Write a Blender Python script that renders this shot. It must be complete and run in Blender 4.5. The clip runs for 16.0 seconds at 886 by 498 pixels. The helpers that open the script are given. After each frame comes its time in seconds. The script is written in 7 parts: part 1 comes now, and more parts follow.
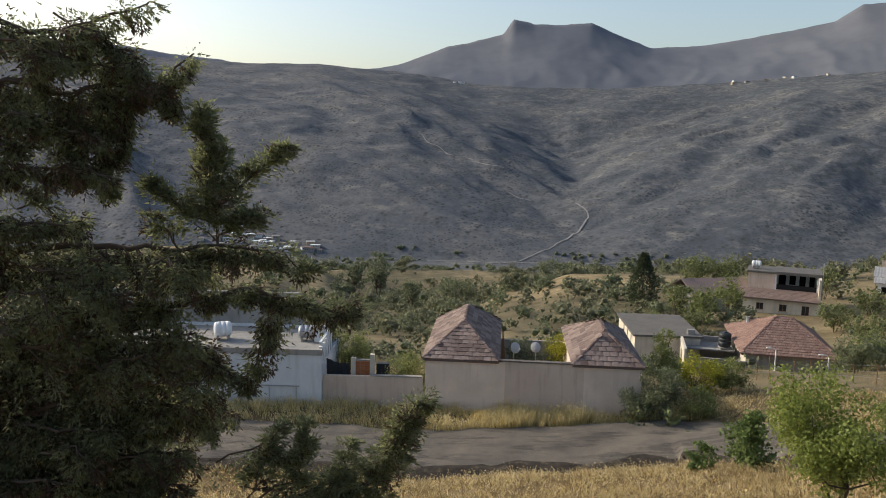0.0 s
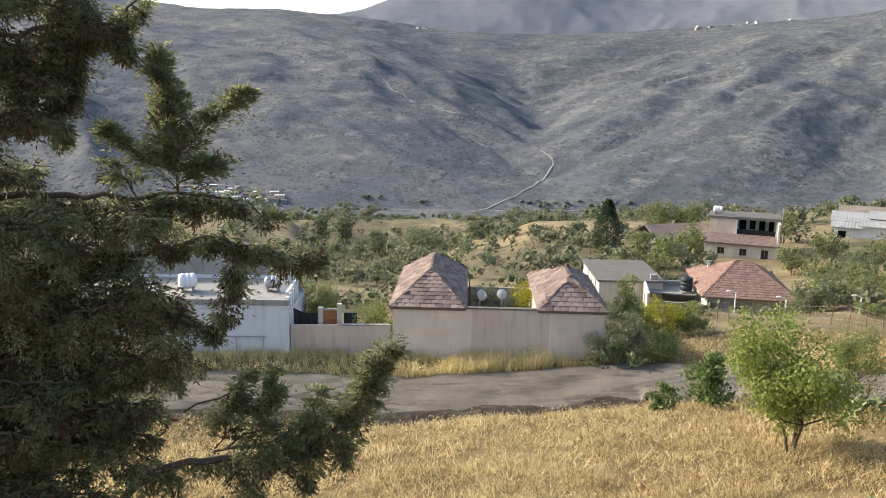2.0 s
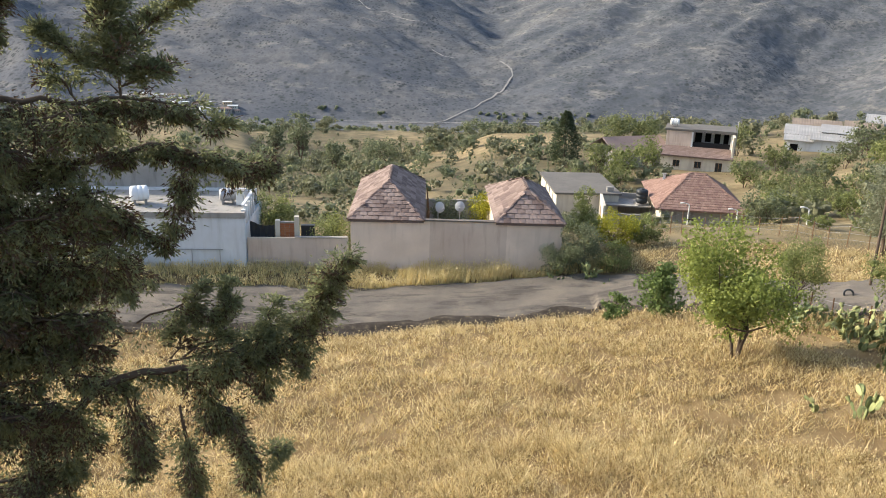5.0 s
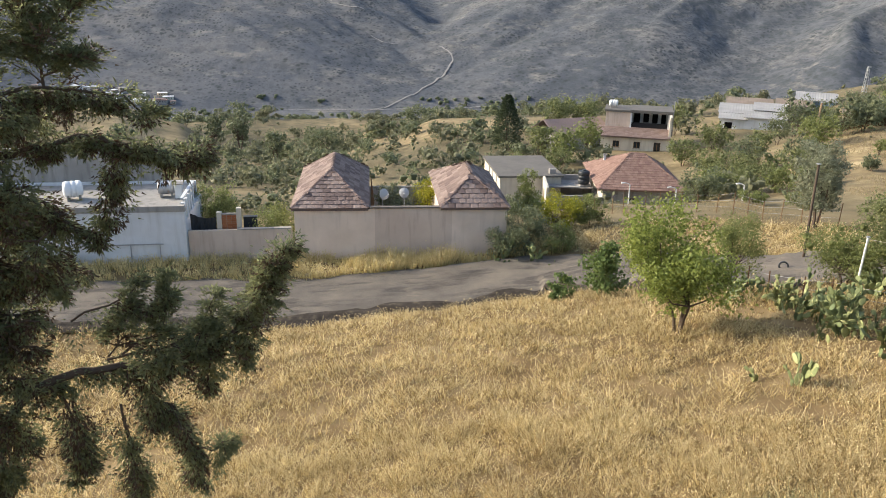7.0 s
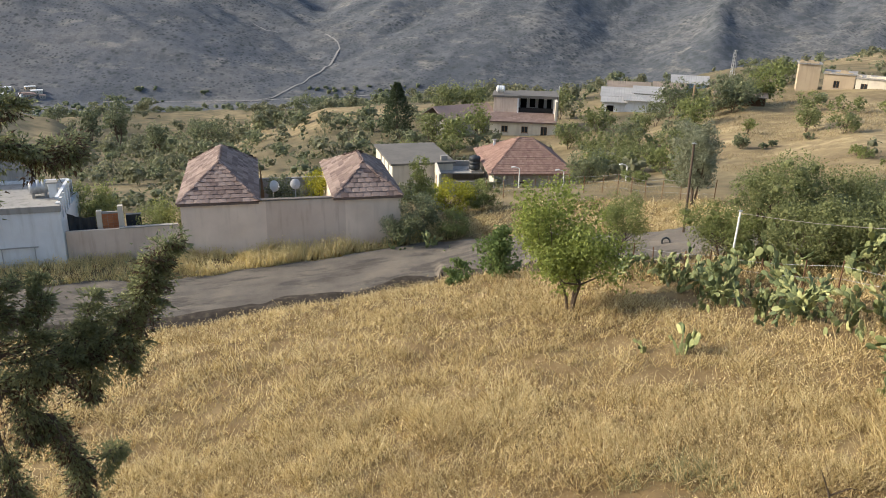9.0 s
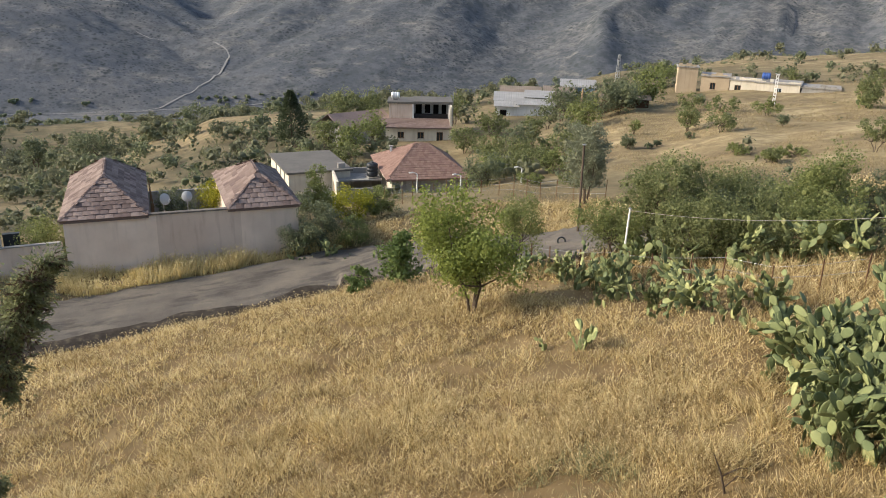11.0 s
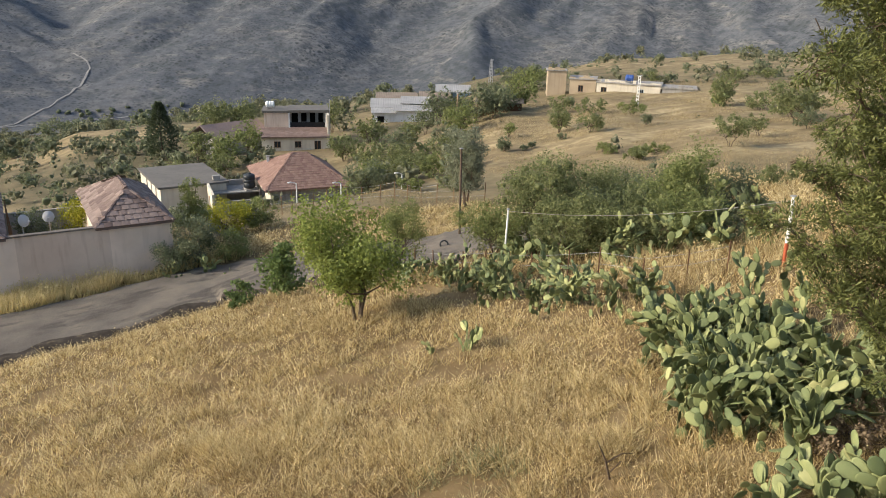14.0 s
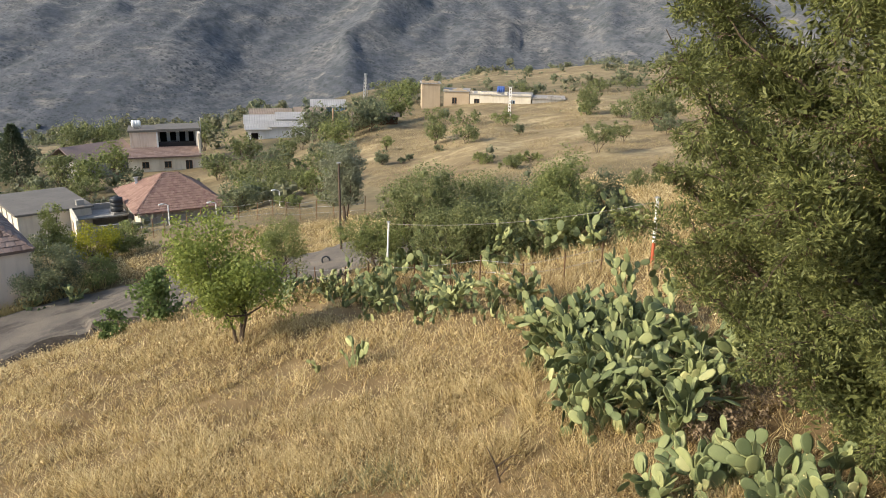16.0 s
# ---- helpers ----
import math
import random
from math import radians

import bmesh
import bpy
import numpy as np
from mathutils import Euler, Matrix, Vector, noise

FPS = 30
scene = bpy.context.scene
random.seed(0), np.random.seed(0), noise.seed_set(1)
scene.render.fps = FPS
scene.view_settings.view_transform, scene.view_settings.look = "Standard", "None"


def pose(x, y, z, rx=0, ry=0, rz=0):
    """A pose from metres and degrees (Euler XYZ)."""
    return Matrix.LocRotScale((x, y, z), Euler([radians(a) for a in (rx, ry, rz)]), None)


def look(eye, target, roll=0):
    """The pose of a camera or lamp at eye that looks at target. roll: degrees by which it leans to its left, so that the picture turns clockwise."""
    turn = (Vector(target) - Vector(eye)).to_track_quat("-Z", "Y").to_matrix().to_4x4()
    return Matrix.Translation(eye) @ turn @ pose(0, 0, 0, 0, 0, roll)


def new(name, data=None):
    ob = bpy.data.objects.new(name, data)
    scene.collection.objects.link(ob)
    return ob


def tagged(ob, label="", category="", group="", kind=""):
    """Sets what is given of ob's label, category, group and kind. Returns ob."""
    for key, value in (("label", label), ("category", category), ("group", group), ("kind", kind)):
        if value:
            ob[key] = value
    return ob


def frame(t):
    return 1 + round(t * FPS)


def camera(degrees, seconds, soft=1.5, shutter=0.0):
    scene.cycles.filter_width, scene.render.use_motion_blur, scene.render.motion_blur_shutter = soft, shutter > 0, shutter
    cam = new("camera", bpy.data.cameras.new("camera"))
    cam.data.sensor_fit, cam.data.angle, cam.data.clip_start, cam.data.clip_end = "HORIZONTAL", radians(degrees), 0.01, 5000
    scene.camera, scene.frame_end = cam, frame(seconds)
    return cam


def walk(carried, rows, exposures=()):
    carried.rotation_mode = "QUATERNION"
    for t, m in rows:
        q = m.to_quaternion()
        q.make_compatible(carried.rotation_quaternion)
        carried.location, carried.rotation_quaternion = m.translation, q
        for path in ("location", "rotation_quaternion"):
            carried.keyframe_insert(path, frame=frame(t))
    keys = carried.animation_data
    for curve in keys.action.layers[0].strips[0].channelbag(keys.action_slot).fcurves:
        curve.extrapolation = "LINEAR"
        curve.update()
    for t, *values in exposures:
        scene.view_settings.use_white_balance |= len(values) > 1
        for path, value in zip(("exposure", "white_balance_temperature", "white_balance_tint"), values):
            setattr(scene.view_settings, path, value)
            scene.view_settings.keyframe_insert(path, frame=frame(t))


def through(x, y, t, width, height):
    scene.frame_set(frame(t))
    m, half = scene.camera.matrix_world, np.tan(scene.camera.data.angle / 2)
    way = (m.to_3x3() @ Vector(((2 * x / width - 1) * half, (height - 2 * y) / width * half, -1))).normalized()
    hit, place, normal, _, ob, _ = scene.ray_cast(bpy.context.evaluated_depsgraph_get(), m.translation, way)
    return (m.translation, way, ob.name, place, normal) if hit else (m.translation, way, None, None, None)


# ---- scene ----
# ---- camera ----
cam = camera(59.0, 16.0, soft=0.95)
ROWS = [  # seconds, place, yaw, pitch, roll
    (0.0, 0.000, 0.000, 15.000, 0.06, -8.08, -1.28),
    (0.5, -0.002, 0.010, 14.992, -0.22, -9.22, -1.00),
    (1.0, -0.003, 0.019, 14.985, -0.78, -9.92, -0.67),
    (1.5, -0.004, 0.028, 14.977, -1.68, -11.01, -0.73),
    (2.0, -0.003, 0.037, 14.970, -2.51, -11.77, -1.03),
    (2.5, -0.002, 0.045, 14.963, -2.73, -12.80, -1.31),
    (3.0, 0.000, 0.053, 14.956, -3.44, -13.49, -1.13),
    (3.5, 0.003, 0.060, 14.950, -4.60, -15.12, -1.82),
    (6.0, 0.028, 0.092, 14.920, -7.14, -18.59, -1.03),
    (6.5, 0.035, 0.097, 14.915, -8.80, -18.79, -0.99),
    (7.0, 0.042, 0.102, 14.909, -9.81, -18.97, -1.13),
    (7.5, 0.050, 0.107, 14.904, -12.07, -18.73, -1.40),
    (8.0, 0.059, 0.111, 14.899, -13.39, -19.74, -0.78),
    (8.5, 0.068, 0.114, 14.894, -15.36, -19.70, -1.04),
    (9.0, 0.077, 0.117, 14.890, -17.82, -19.65, -1.28),
    (11.5, 0.130, 0.126, 14.867, -26.37, -18.86, -1.32),
    (12.0, 0.141, 0.127, 14.863, -27.18, -18.82, -1.14),
    (12.5, 0.153, 0.127, 14.859, -28.66, -18.97, -1.26),
    (13.0, 0.165, 0.126, 14.855, -30.21, -18.42, -1.55),
    (13.5, 0.177, 0.125, 14.851, -33.13, -18.69, -1.36),
    (14.0, 0.189, 0.124, 14.847, -34.31, -18.31, -1.37),
    (14.5, 0.202, 0.122, 14.843, -36.41, -17.53, -1.67),
    (15.0, 0.214, 0.120, 14.839, -38.61, -17.03, -1.52),
    (15.5, 0.227, 0.117, 14.836, -40.83, -17.01, -1.57),
    (16.0, 0.239, 0.113, 14.832, -43.31, -17.14, -1.22),
]
walk(cam, [(t, pose(x, y, z, 90 + pitch, roll, yaw)) for t, x, y, z, yaw, pitch, roll in ROWS],
     exposures=[(0.0, 0.3), (0.5, 0.62), (1.0, 0.86), (1.5, 1.12), (3.5, 1.24), (6.0, 1.12), (9.0, 0.86), (12.0, 0.7), (14.5, 0.76), (16.0, 0.86)])

# ---- light ----
SUN_AZ, SUN_EL = -68.0, 26.5  # degrees, azimuth from +y towards +x
world = bpy.data.worlds.new("sky")
scene.world = world
world.use_nodes = True
wn = world.node_tree.nodes
sky = wn.new("ShaderNodeTexSky")
sky.sky_type, sky.sun_disc = "NISHITA", False
sky.sun_elevation, sky.sun_rotation = radians(SUN_EL), radians(SUN_AZ)
sky.air_density, sky.dust_density, sky.altitude = 1.1, 3.6, 300
world.node_tree.links.new(sky.outputs[0], wn["Background"].inputs[0])
wn["Background"].inputs[1].default_value = 0.15
sun_data = bpy.data.lights.new("sun", "SUN")
sun_data.energy, sun_data.angle, sun_data.color = 2.9, radians(0.8), (1.0, 0.905, 0.75)
sun = new("sun", sun_data)
_a, _e = radians(SUN_AZ), radians(SUN_EL)
SUN_DIR = Vector((math.sin(_a) * math.cos(_e), math.cos(_a) * math.cos(_e), math.sin(_e)))
sun.matrix_world = look(SUN_DIR * 100, (0, 0, 0))


# ---- small arithmetic ----
def lattice(ix, iy, seed):
    h = (ix.astype(np.int64) * 374761393 + iy.astype(np.int64) * 668265263 + seed * 974711) & 0x7FFFFFFF
    h = ((h ^ (h >> 13)) * 1274126177) & 0x7FFFFFFF
    return ((h ^ (h >> 16)) & 0xFFFF) / 65535.0


def vnoise(x, y, seed=0):
    ix, iy = np.floor(x), np.floor(y)
    fx, fy = x - ix, y - iy
    fx, fy = fx * fx * fx * (fx * (fx * 6 - 15) + 10), fy * fy * fy * (fy * (fy * 6 - 15) + 10)
    a, b = lattice(ix, iy, seed), lattice(ix + 1, iy, seed)
    c, d = lattice(ix, iy + 1, seed), lattice(ix + 1, iy + 1, seed)
    return (a + (b - a) * fx) * (1 - fy) + (c + (d - c) * fx) * fy


def fbm(x, y, octaves=4, seed=0, gain=0.5):
    total, amp, norm = 0.0, 1.0, 0.0
    for i in range(octaves):
        total = total + amp * vnoise(x * 2 ** i, y * 2 ** i, seed + i)
        norm, amp = norm + amp, amp * gain
    return total / norm


def ridged(x, y, octaves=4, seed=0, gain=0.5):
    total, amp, norm = 0.0, 1.0, 0.0
    for i in range(octaves):
        total = total + amp * (1 - np.abs(2 * vnoise(x * 2 ** i, y * 2 ** i, seed + i) - 1))
        norm, amp = norm + amp, amp * gain
    return total / norm


def smooth(a, b, x):
    t = np.clip((x - a) / (b - a), 0, 1)
    return t * t * (3 - 2 * t)


# ---- the lie of the land ----
AZ_COLS = np.array([-35, -18, -13, -9, -6, -2, 2, 6, 10, 15, 24, 32, 40, 48, 56, 70.0])
SLOPE = {  # distance from the viewpoint: heights along the azimuths above
    37: (0.3, 0.3, 0.2, 0.2, 0.15, 0.1, 0.0, 0.0, 0.1, 0.35, 1.35, 2.5, 3.65, 4.9, 6.1, 7.8),
    46: (0.0, 0.1, 0.2, 0.25, 0.2, 0.1, 0.0, 0.0, 0.0, 0.1, 1.2, 1.9, 2.6, 3.9, 5.2, 6.8),
    56: (-1.6, -1.4, -1.2, -1.2, -1.4, -1.6, -1.8, -1.8, -1.8, -1.5, 0.0, 0.8, 1.7, 3.5, 4.8, 6.5),
    64: (-3.2, -3, -2.8, -2.9, -3.2, -3.5, -3.6, -3.7, -3.8, -4.0, -3.9, -0.6, 1.2, 3.1, 4.4, 6.5),
    76: (-5, -4.8, -4.6, -4.8, -5.6, -5.8, -5.2, -4.7, -4.5, -4.5, -4.1, -1.8, 0.6, 2.6, 3.9, 6.5),
    105: (-9, -9, -9, -9.8, -11.2, -11.2, -9.8, -8, -6.6, -5.6, -4.5, -3.6, 0.6, 1.9, 3.2, 7),
    140: (-13, -13, -13.5, -16, -17.4, -17, -15.4, -11.5, -8.4, -8, -7, -4, 1.0, 2.2, 3.4, 7),
    170: (-16, -15.5, -15.5, -19.6, -22.4, -22.6, -22, -18.5, -14, -12.5, -11.5, -7.5, -2, 0.9, 2.8, 7),
    210: (-15, -14, -15.5, -20.6, -27.5, -32, -30.4, -27, -21.5, -18.5, -16, -11, -5.5, -0.7, 2.0, 7),
    260: (-27, -27, -26, -31, -36, -39, -38.4, -35.5, -31.5, -28, -26, -20, -14, -7, -3, 5),
    350: (-45, -46, -46, -45, -43.5, -43, -43, -43.6, -44, -44, -40, -34, -24, -17, -10, 0),
    700: (-112, -113, -113, -113, -112, -111, -110, -110, -108, -106, -100, -92, -80, -70, -50, -30),
    1150: (-165, -165, -166, -168, -168, -169, -170, -170, -169, -168, -165, -160, -150, -140, -130, -110),
}
D_ROWS = np.array(list(SLOPE))
HEIGHTS = np.array(list(SLOPE.values()), float)
ROAD = [(-70, 40, 0.4), (-30, 38, 0.1), (-9, 37.2, -0.1), (0, 36.5, -0.2), (6.5, 36.9, 0.0), (12.0, 37.6, 0.35), (16.8, 34.6, 1.5), (20.4, 30.0, 2.9), (24.5, 26.8, 3.9), (32, 24, 4.6)]
# the skyline of the near range: azimuth, elevation in degrees
CREST_AZ = (-60, -30, -22.5, -14, -9, -6, -2, 2.5, 8.5, 12.5, 16.3, 23.4, 28.6, 40, 60, 90)
CREST_EL = (5.3, 5.1, 5.0, 4.8, 5.0, 4.75, 4.5, 3.8, 3.65, 3.7, 3.95, 4.4, 4.75, 6.5, 8, 8)


def road_at(x, y):
    best, height = np.full(np.shape(x), 1e9), np.zeros(np.shape(x))
    for (ax, ay, az), (bx, by, bz) in zip(ROAD, ROAD[1:]):
        dx, dy = bx - ax, by - ay
        s = np.clip(((x - ax) * dx + (y - ay) * dy) / (dx * dx + dy * dy), 0, 1)
        d = np.hypot(x - ax - s * dx, y - ay - s * dy)
        near = d < best
        best, height = np.where(near, d, best), np.where(near, az + s * (bz - az), height)
    return best, height


def land(x, y):
    """The ground's height at x, y (arrays)."""
    x, y = np.asarray(x, float), np.asarray(y, float)
    d, az = np.hypot(x, y) + 1e-6, np.degrees(np.arctan2(x, y))
    field = 8.357 - 0.247 * y + 0.098 * x + 0.35 * (fbm(x / 6, y / 6, 3, 5) - 0.5) + 0.16 * (fbm(x / 0.9, y / 0.9, 2, 9) - 0.5)
    c = np.clip(np.interp(az, AZ_COLS, np.arange(len(AZ_COLS))), 0, len(AZ_COLS) - 1.001)
    r = np.clip(np.interp(np.log(d), np.log(D_ROWS), np.arange(len(D_ROWS))), 0, len(D_ROWS) - 1.001)
    ci, ri = c.astype(int), r.astype(int)
    u, v = c - ci, r - ri
    u, v = u * u * (3 - 2 * u), v
    low = (HEIGHTS[ri, ci] * (1 - u) + HEIGHTS[ri, ci + 1] * u) * (1 - v) + (HEIGHTS[ri + 1, ci] * (1 - u) + HEIGHTS[ri + 1, ci + 1] * u) * v
    hills = smooth(60, 400, d)
    low = low + hills * np.interp(d, [60, 350, 600], [3.0, 5.0, 13.0]) * (ridged(x / 110 + 3, y / 110, 4, 21) - 0.62) + 0.8 * smooth(48, 90, d) * (fbm(x / 14, y / 14, 3, 31) - 0.5)
    # the range across the valley
    crest = 15 + 2800 * np.tan(np.radians(np.interp(az, CREST_AZ, CREST_EL)))
    s = (d - 1180) / (2800 - 1180)
    up = np.clip(s, 0, 1) ** 0.92
    # spurs run down on both sides towards the gully in which the road climbs
    axis = x - 0.145 * y
    sx = np.sqrt(axis ** 2 + 60 ** 2) - 0.8 * (y - 1200) + 170 * smooth(50, -50, axis)
    bend = fbm(x / 420, y / 420, 3, 51)
    spur = ridged(sx / 360 + 0.7 * bend + 0.12 * fbm(x / 130, y / 130, 3, 52), y / 1500 + 0.4, 1, 44) - 0.5
    fine = ridged(sx / 150 + 1.5 * bend, y / 420, 4, 64, 0.55) - 0.55
    gully = ridged(sx / 52 + 3.0 * bend, y / 130, 3, 66, 0.6) - 0.55
    face = np.sin(np.pi * np.clip(s, 0, 1) ** 0.8)
    range_z = -168 + (crest + 168) * up + face * (1 + 0.05 * smooth(150, 800, x)) * (72 * spur + 33 * fine + 15 * gully - 34 * np.exp(-(axis / 120) ** 2)) + smooth(0.05, 0.3, s) * 10 * (fbm(x / 60, y / 60, 3, 71) - 0.5)
    range_z = np.where(s > 1, crest - (d - 2800) * 0.25 + 8 * (fbm(x / 60, y / 60, 3, 71) - 0.5), range_z)
    low = np.where(d > 1150, np.maximum(range_z, -169), low)
    w = smooth(30.5, 37.5, d)
    z = field * (1 - w) + low * w
    rd, rz = road_at(x, y)
    k = 1 - smooth(2.3, np.where((y < 37) & (x < 14), 5.4, 3.8), rd)
    side = smooth(0.3, 1.2, (36.6 + 0.05 * x) - y)
    return z * (1 - k) + rz * k - 0.16 * side * np.exp(-((rd - 2.95) / 0.4) ** 2) * (x < 15)


def land1(x, y):
    return float(land(np.array([x]), np.array([y]))[0])


# ---- mesh helpers ----
def mesh_of(name, verts, faces, mats, parent=None, shade=False, slots=None):
    """A mesh object from arrays of corners and of faces that all have one number of corners."""
    verts, faces = np.asarray(verts, np.float32), np.asarray(faces, np.int32)
    me = bpy.data.meshes.new(name)
    n, k = faces.shape
    me.vertices.add(len(verts))
    me.vertices.foreach_set("co", verts.ravel())
    me.loops.add(n * k)
    me.loops.foreach_set("vertex_index", faces.ravel())
    me.polygons.add(n)
    me.polygons.foreach_set("loop_start", np.arange(0, n * k, k, dtype=np.int32))
    if shade:
        me.polygons.foreach_set("use_smooth", np.ones(n, bool))
    for m in mats if isinstance(mats, (list, tuple)) else [mats]:
        me.materials.append(m)
    if slots is not None:
        me.polygons.foreach_set("material_index", np.asarray(slots, np.int32))
    me.update(calc_edges=True)
    me.validate()
    ob = new(name, me)
    ob.parent = parent
    return ob


def part(name, bm, material, parent, label="", at=None):
    """Links a bmesh as one mesh object under a thing or a part."""
    me = bpy.data.meshes.new(name)
    bm.to_mesh(me)
    bm.free()
    me.materials.append(material)
    ob = new(name, me)
    ob.parent = parent
    if at is not None:
        ob.matrix_basis = at
    if label:
        tagged(ob, label)
    return ob


def thing(name, m, label, category, group="", kind=""):
    ob = new(name)
    ob.empty_display_size = 0.2
    ob.matrix_basis = m
    return tagged(ob, label, category, group, kind)


def add_box(bm, x0, x1, y0, y1, z0, z1, bevel=0.0):
    vs = [bm.verts.new(p) for p in ((x0, y0, z0), (x1, y0, z0), (x1, y1, z0), (x0, y1, z0), (x0, y0, z1), (x1, y0, z1), (x1, y1, z1), (x0, y1, z1))]
    fs = [bm.faces.new([vs[i] for i in f]) for f in ((3, 2, 1, 0), (4, 5, 6, 7), (0, 1, 5, 4), (1, 2, 6, 5), (2, 3, 7, 6), (3, 0, 4, 7))]
    if bevel:
        es = list({e for f in fs for e in f.edges})
        bmesh.ops.bevel(bm, geom=es, offset=bevel, segments=1, affect="EDGES")
    return vs


def box(x0, x1, y0, y1, z0, z1, bevel=0.0):
    bm = bmesh.new()
    add_box(bm, x0, x1, y0, y1, z0, z1, bevel)
    return bm


def tube(points, radii, sides=7):
    """Corners and quads of a tapered tube along points."""
    p, r = np.asarray(points, float), np.asarray(radii, float)
    t = np.gradient(p, axis=0)
    t /= np.linalg.norm(t, axis=1)[:, None] + 1e-9
    ref = np.where(np.abs(t[:, 2:3]) > 0.9, [[1.0, 0, 0]], [[0, 0, 1.0]])
    u = np.cross(t, ref)
    u /= np.linalg.norm(u, axis=1)[:, None] + 1e-9
    w = np.cross(t, u)
    a = np.linspace(0, 2 * np.pi, sides, endpoint=False)
    ring = p[:, None] + r[:, None, None] * (u[:, None] * np.cos(a)[None, :, None] + w[:, None] * np.sin(a)[None, :, None])
    n, i, j = len(p), np.arange(len(p) - 1)[:, None] * sides, np.arange(sides)[None]
    k = (j + 1) % sides
    quads = np.stack([i + j, i + k, i + sides + k, i + sides + j], -1).reshape(-1, 4)
    return ring.reshape(-1, 3), quads


def tubes(lines, sides=7):
    vs, fs, base = [], [], 0
    for points, radii in lines:
        v, f = tube(points, radii, sides)
        vs.append(v), fs.append(f + base)
        base += len(v)
    return np.concatenate(vs), np.concatenate(fs)


def unit(v):
    return v / (np.linalg.norm(v, axis=-1, keepdims=True) + 1e-9)


def leaves(rng, points, length, width, axis=None, spread=1.0):
    """Corners and quads of small pointed leaves at the points, leaning along axis."""
    n = len(points)
    a = rng.normal(size=(n, 3)) * spread
    if axis is not None:
        a = a + axis
    a = unit(a)
    b = unit(np.cross(a, rng.normal(size=(n, 3))))
    length, width = np.broadcast_to(length, n)[:, None] * rng.uniform(0.7, 1.3, (n, 1)), np.broadcast_to(width, n)[:, None] * rng.uniform(0.7, 1.3, (n, 1))
    v = np.stack([points, points + a * length * 0.45 + b * width * 0.5, points + a * length, points + a * length * 0.45 - b * width * 0.5], 1)
    return v.reshape(-1, 3), np.arange(4 * n).reshape(-1, 4)


def cube_ball(n):
    """Corners and quads of a rounded cube with n x n quads a side."""
    u = np.tan(np.linspace(-1, 1, n + 1) * math.pi / 4)
    vs, fs = [], []
    for k in range(3):
        for sgn in (-1.0, 1.0):
            a, b = np.meshgrid(u, u * sgn, indexing="ij")
            p = np.stack([np.full_like(a, sgn), a, b], -1)
            vs.append(unit(np.roll(p, k, -1)).reshape(-1, 3))
            i, j = np.meshgrid(np.arange(n), np.arange(n), indexing="ij")
            q = i * (n + 1) + j
            fs.append(np.stack([q, q + n + 1, q + n + 2, q + 1], -1).reshape(-1, 4) + (n + 1) ** 2 * (len(vs) - 1))
    return np.concatenate(vs), np.concatenate(fs)


def foliage(rng, c, r, count, size, squash=0.85, core=0.0, every=1, jitter=0.7, wide=0.6, depth=0.4, fringe=False):
    """Clumps of leaves round the points c with reach r: each leaf faces outward, a ragged leafy heart fills the clump."""
    share = r ** 2 / (r ** 2).sum()
    pick = rng.choice(len(c), count, p=share)
    d = unit(rng.normal(size=(count, 3)))
    p = c[pick] + d * (r[pick] * (1.06 - depth * rng.uniform(0, 1, count) ** 1.4))[:, None] * [1, 1, squash]
    face = unit(d + [0, 0, 0.12] + jitter * rng.normal(size=(count, 3)))
    a = unit(np.cross(face, rng.normal(size=(count, 3))))
    if fringe:  # leaves that stand off the clump, tips up
        a = unit(d * 0.8 + [0, 0, 0.45] + 0.45 * rng.normal(size=(count, 3)))
        face = unit(np.cross(a, rng.normal(size=(count, 3))))
    b = np.cross(face, a)
    ln = (np.broadcast_to(size, len(c))[pick] * rng.uniform(0.65, 1.35, count))[:, None]
    v = np.stack([p - a * ln * 0.5, p + b * ln * wide * 0.5, p + a * ln * 0.5, p - b * ln * wide * 0.5], 1).reshape(-1, 3)
    f = np.arange(4 * count).reshape(-1, 4)
    if core:
        bv, bf = cube_ball(2)
        c, r = c[::every], r[::every]
        rough = core * r[:, None] * (0.82 + 0.36 * vnoise(bv[None, :, 0] * 2.1 + c[:, :1] * 1.7, bv[None, :, 1] * 2.1 + bv[None, :, 2] * 1.3 + c[:, 1:2], 5))
        hv = c[:, None] + bv[None] * rough[:, :, None] * [1, 1, squash]
        hf = bf[None] + len(bv) * np.arange(len(c))[:, None, None] + len(v)
        v, f = np.concatenate([v, hv.reshape(-1, 3)]), np.concatenate([f, hf.reshape(-1, 4)])
    return v, f


